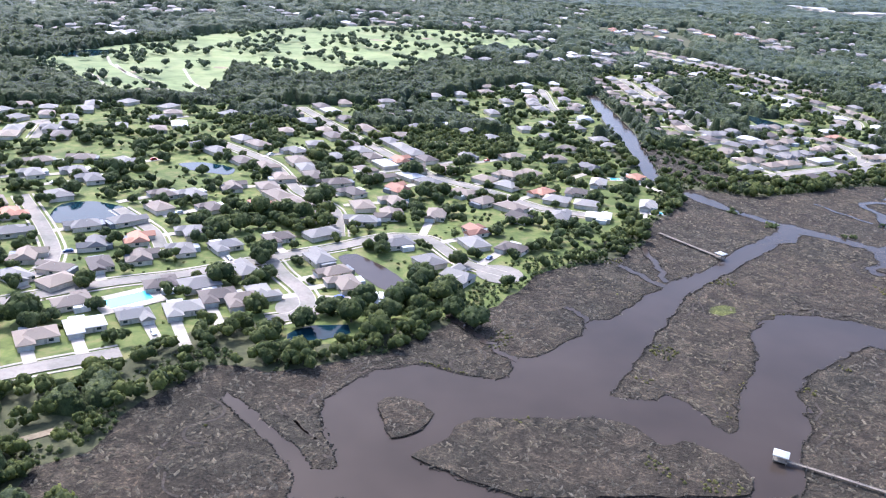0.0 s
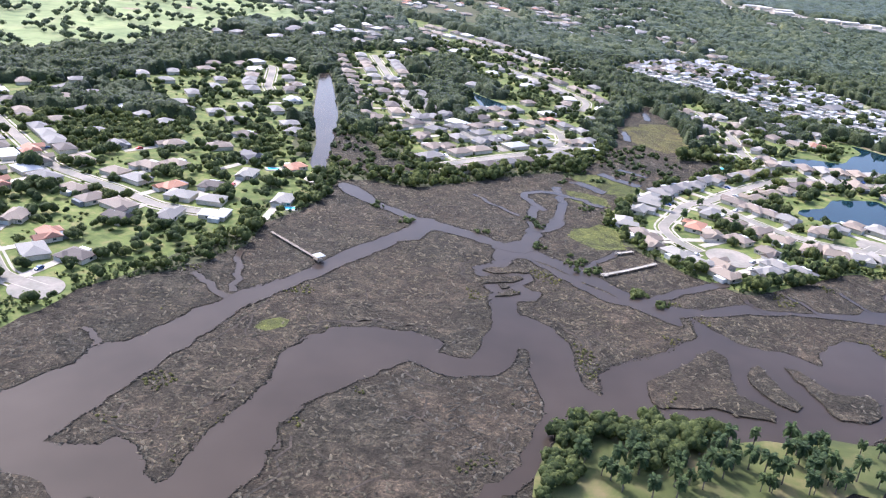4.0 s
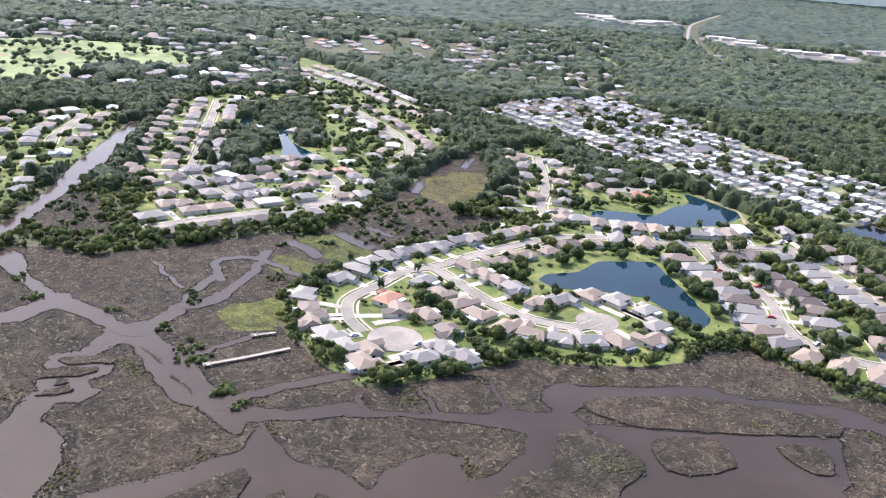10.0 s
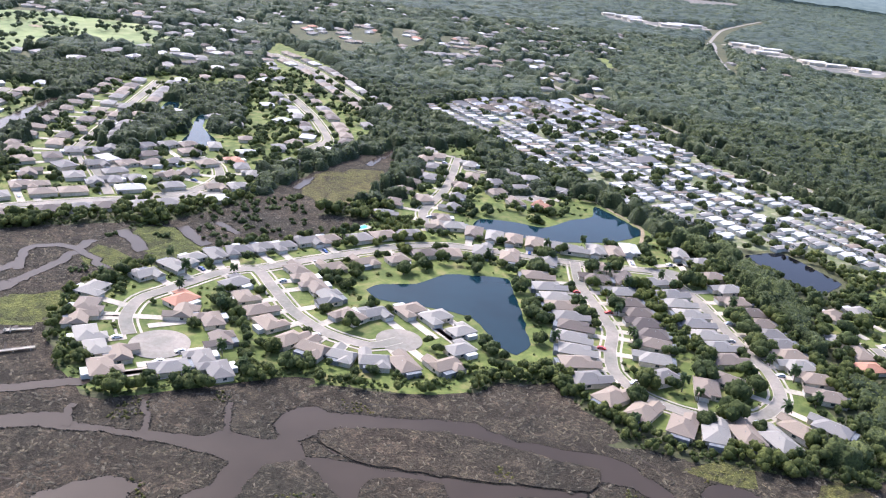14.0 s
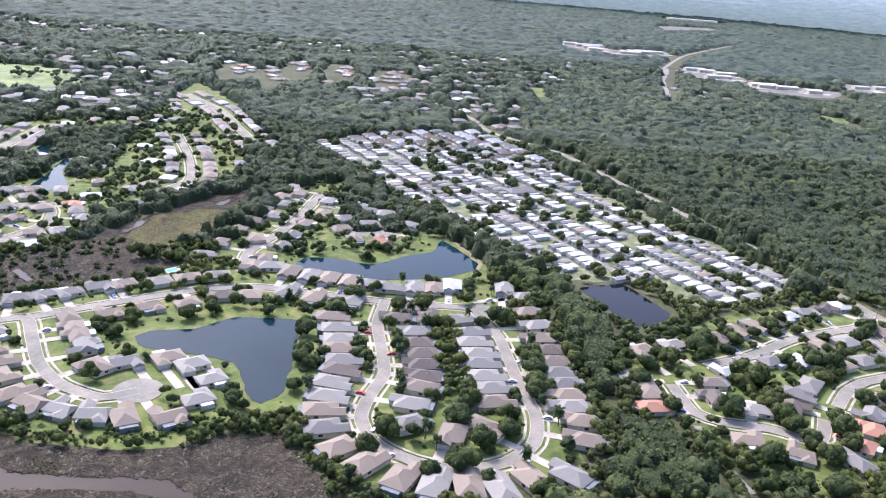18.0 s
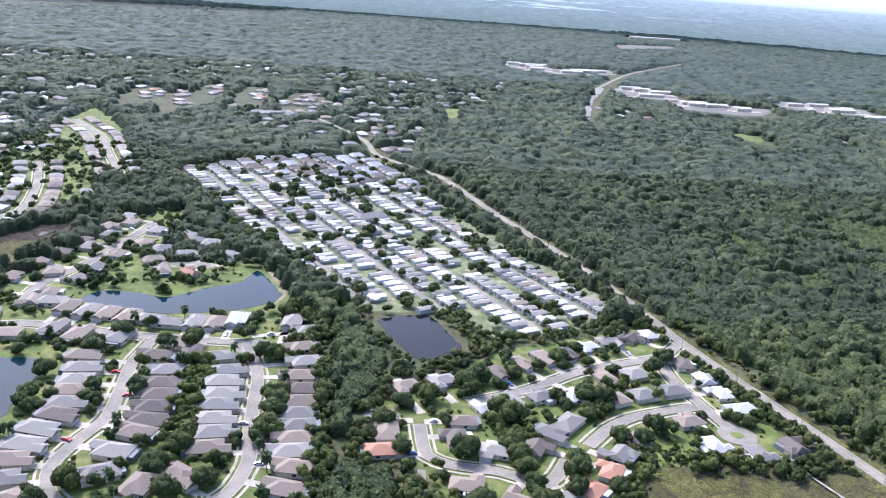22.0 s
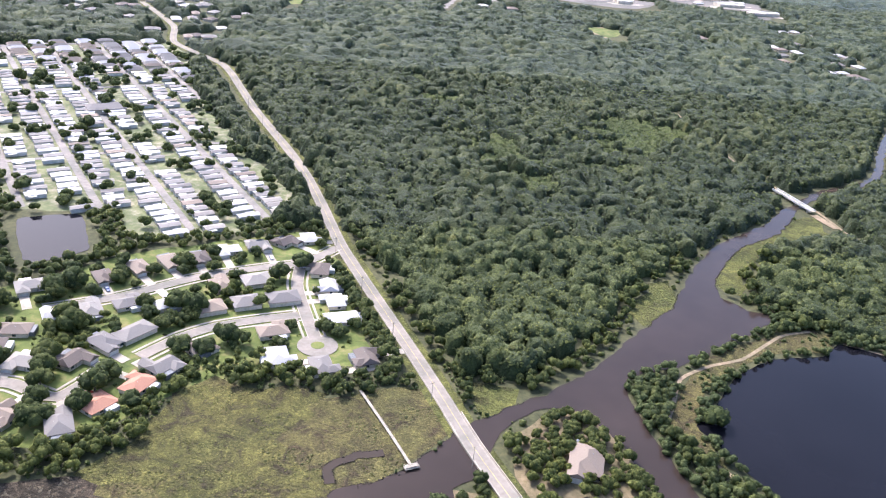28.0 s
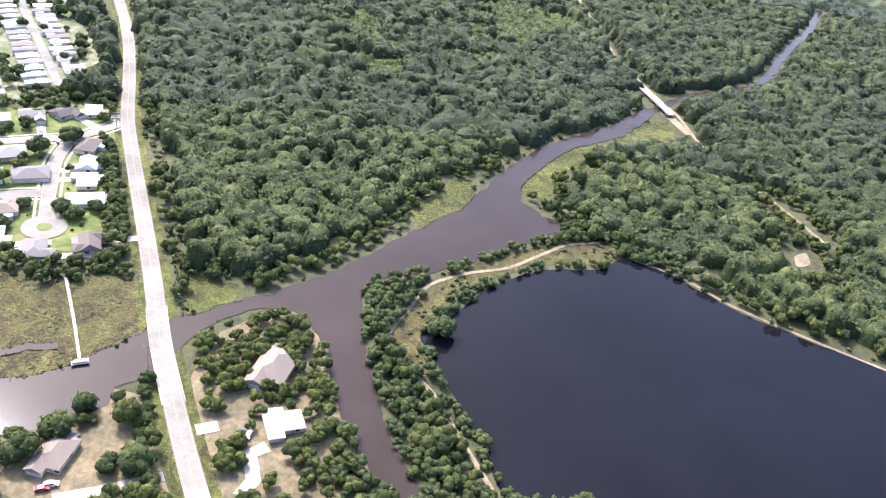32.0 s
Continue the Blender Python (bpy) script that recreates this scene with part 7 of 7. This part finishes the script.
# scrub between the gardens and the marsh
SCRUB = grown(MARSH, 6) & ~(MARSH | WET | ROAD | BUILT | FAIR | POINT)
p = jittered(-250, 960, 190, 700, 2.5, 31)
p = p[read(SCRUB, p) & ahead(p, 20)]
p = p[patches(p, 0.07, 47) > -0.15]
scattered("marsh_scrub", p, r_.uniform(1.3, 3.4, len(p)), r_.uniform(-0.1, 0.3, len(p)), 58, 3, M_SHRUB, "low olive scrub where the gardens meet the marsh", 0.5, 0.7, lobes=1)
# bushes along the wooded water edges
edge = np.concatenate([widened(o, 3.2) for o, closed in BANKS if closed] + [widened(o, 3.0) for o in PONDS])
edge = edge[::2] + r_.uniform(-1.5, 1.5, edge[::2].shape)
edge = edge[~read(WET | MARSH | ROAD | BUILT, edge) & (patches(edge, 0.06, 37) > -0.15) & ((edge[:, 1] > 335) | (edge[:, 0] > 880))]
scattered("bank_shrubs", edge, r_.uniform(2.0, 5.0, len(edge)), r_.uniform(-0.2, 0.6, len(edge)), 57, 18, M_SHRUB, "green bushes along the water's edge", 0.32, 0.7, lobes=3)


# ---- marsh: eroded banks, tufts, cracks ----
def rush_form(seed):
    """A bent swath of flattened rush: a low ridge with a ragged crest, pinched at both ends."""
    r = np.random.RandomState(seed)
    v, f, a, c = [], [], 0.0, np.array((-0.75, 0.0))
    for i in range(5):
        side, w = np.array((-math.sin(a), math.cos(a))), (0.03, 0.2, 0.26, 0.2, 0.03)[i] * r.uniform(0.7, 1.3)
        v += [(*(c - side * w), -0.06), (*(c + side * w * r.uniform(-0.3, 0.3)), (0.02, 0.14, 0.18, 0.14, 0.02)[i] * r.uniform(0.7, 1.3)), (*(c + side * w), -0.06)]
        a += r.uniform(-0.75, 0.75)
        c = c + 0.38 * np.array((math.cos(a), math.sin(a)))
    for i in range(4):
        for k in (0, 1):
            q = 3 * i + k
            f += [(q, q + 3, q + 4), (q, q + 4, q + 1)]
    return np.array(v), np.array(f)[:, ::-1]


def lump_form(seed):
    r = np.random.RandomState(seed)
    return OCT_V * r.uniform(0.6, 1.2, (6, 1)) * (0.5, 0.4, 0.36), OCT_F


pts = []
for o, closed in BANKS:
    q = np.concatenate([o, o[:1]]) if closed else o
    for a, b in zip(q[:-1], q[1:]):
        n = max(1, int(np.hypot(*(b - a)) / 0.6))
        pts.append(a + (b - a) * (np.arange(n)[:, None] / n))
pts = np.concatenate(pts)
ring8 = np.array([(math.cos(a), math.sin(a)) for a in np.linspace(0, 2 * math.pi, 8, endpoint=False)]) * 4.5
wet = sum(read(WET, pts + q).astype(int) for q in ring8)
pts = pts[(wet >= 1) & (wet <= 6) & (read(MARSH, pts) | (sum(read(MARSH, pts + q).astype(int) for q in ring8) > 1))]
dry = sum((~read(WET, pts + q * 0.5)).astype(int) for q in ring8)
pts = pts[dry >= 3]
pts = pts + r_.uniform(-0.4, 0.4, pts.shape)
lumps = [lump_form(k) for k in range(6)]
scattered("marsh_banks", pts, r_.uniform(0.6, 1.3, len(pts)), r_.uniform(0.1, 0.35, len(pts)) + 0.15 * read(ISLES, pts), 60, 0, M_LUMP, "dark eroded peat edges along the creeks", forms=lumps)
p = jittered(-300, 960, 190, 640, 2.5, 26)
brown = p[read(MARSH & ~WET & ~GREENS & ~OPEN & ~ROAD & ~BUILT, p) & ahead(p, 30)]
brown = brown[patches(brown, 0.12, 41) > -0.1]
scattered("dead_rush", brown, r_.uniform(1.0, 2.5, len(brown)), r_.uniform(0.12, 0.2, len(brown)) + 0.58 * read(ISLES, brown), 62, 0, M_TUFT, "flattened pale brown tufts of dead rush", forms=[rush_form(80 + k) for k in range(9)])
p = jittered(250, 1200, 300, 760, 2.4, 27)
green = p[read(GREENS & ~WET & ~ROAD, p)]
green = green[patches(green, 0.06, 43) > 0.08]
scattered("green_rush", green, r_.uniform(0.7, 1.9, len(green)), r_.uniform(0.1, 0.22, len(green)), 64, 0, M_REED, "yellow-green tufts of marsh grass", forms=[(v * (1.0, 1.0, 0.25), f) for v, f in lumps])
p = jittered(-100, 760, 200, 420, 1.9, 29)
fringe = p[read((ISLES | grown(SHORE, 2)) & MARSH & ~WET & ~GREENS, p)]
fringe = fringe[patches(fringe, 0.05, 45) > 0.4]
scattered("bank_grass", fringe, r_.uniform(0.9, 2.2, len(fringe)), r_.uniform(0.15, 0.4, len(fringe)) + 0.5 * read(ISLES, fringe), 65, 0, M_REED, "yellow-green grass clumps on the creek banks", forms=lumps)
cv, cf = [], []
seeds = jittered(-250, 700, 200, 620, 20, 28)
seeds = seeds[read(MARSH & ~WET & ~GREENS, seeds) & ahead(seeds, 30)]
stretches = []
for o, closed in BANKS:
    if closed and len(o) > 24:
        for k in range(len(o) // 11):
            inset, first, count = r_.uniform(2.5, 9.0), r_.randint(0, len(o)), r_.randint(4, 11)
            q = np.take(widened(o, inset * r_.choice((-1, 1))), range(first, first + count), axis=0, mode="wrap")
            if np.hypot(*np.diff(q, axis=0).T).max() < 12:
                stretches.append(curve(q, False, 1.4, 2.4, k))
for line in stretches:
    keep = read(MARSH & ~WET & ~GREENS & ~OPEN, line)
    if keep.all():
        e1, e2 = ribbon(line, r_.uniform(0.5, 1.3))
        k, n, h = len(cv), len(line), 0.74 if read(ISLES, line).all() else 0.16
        cv += [(*q, h) for q in e1] + [(*q, h) for q in e2]
        cf += [(k + n + i, k + n + i + 1, k + i + 1, k + i) for i in range(n - 1)]
for x, y in seeds:
    a, bend = r_.uniform(0, 2 * math.pi), r_.uniform(-0.2, 0.2)
    line = [(x, y)]
    for i in range(r_.randint(8, 30)):
        bend = 0.85 * bend + r_.uniform(-0.14, 0.14)
        a += bend
        line.append((line[-1][0] + 1.3 * math.cos(a), line[-1][1] + 1.3 * math.sin(a)))
    line = np.array(line)
    ok = read(MARSH & ~WET & ~GREENS & ~OPEN, line)
    if not ok.all():
        continue
    e1, e2 = ribbon(line, r_.uniform(0.35, 1.0))
    k, n, h = len(cv), len(line), 0.72 if read(ISLES, line).all() else 0.145
    cv += [(*q, h) for q in e1] + [(*q, h) for q in e2]
    cf += [(k + n + i, k + n + i + 1, k + i + 1, k + i) for i in range(n - 1)]
tagged(new("marsh_cracks", mesh_of("marsh_cracks", cv, cf, M_BANK)), "dark winding runnels in the marsh", kind="stuff")
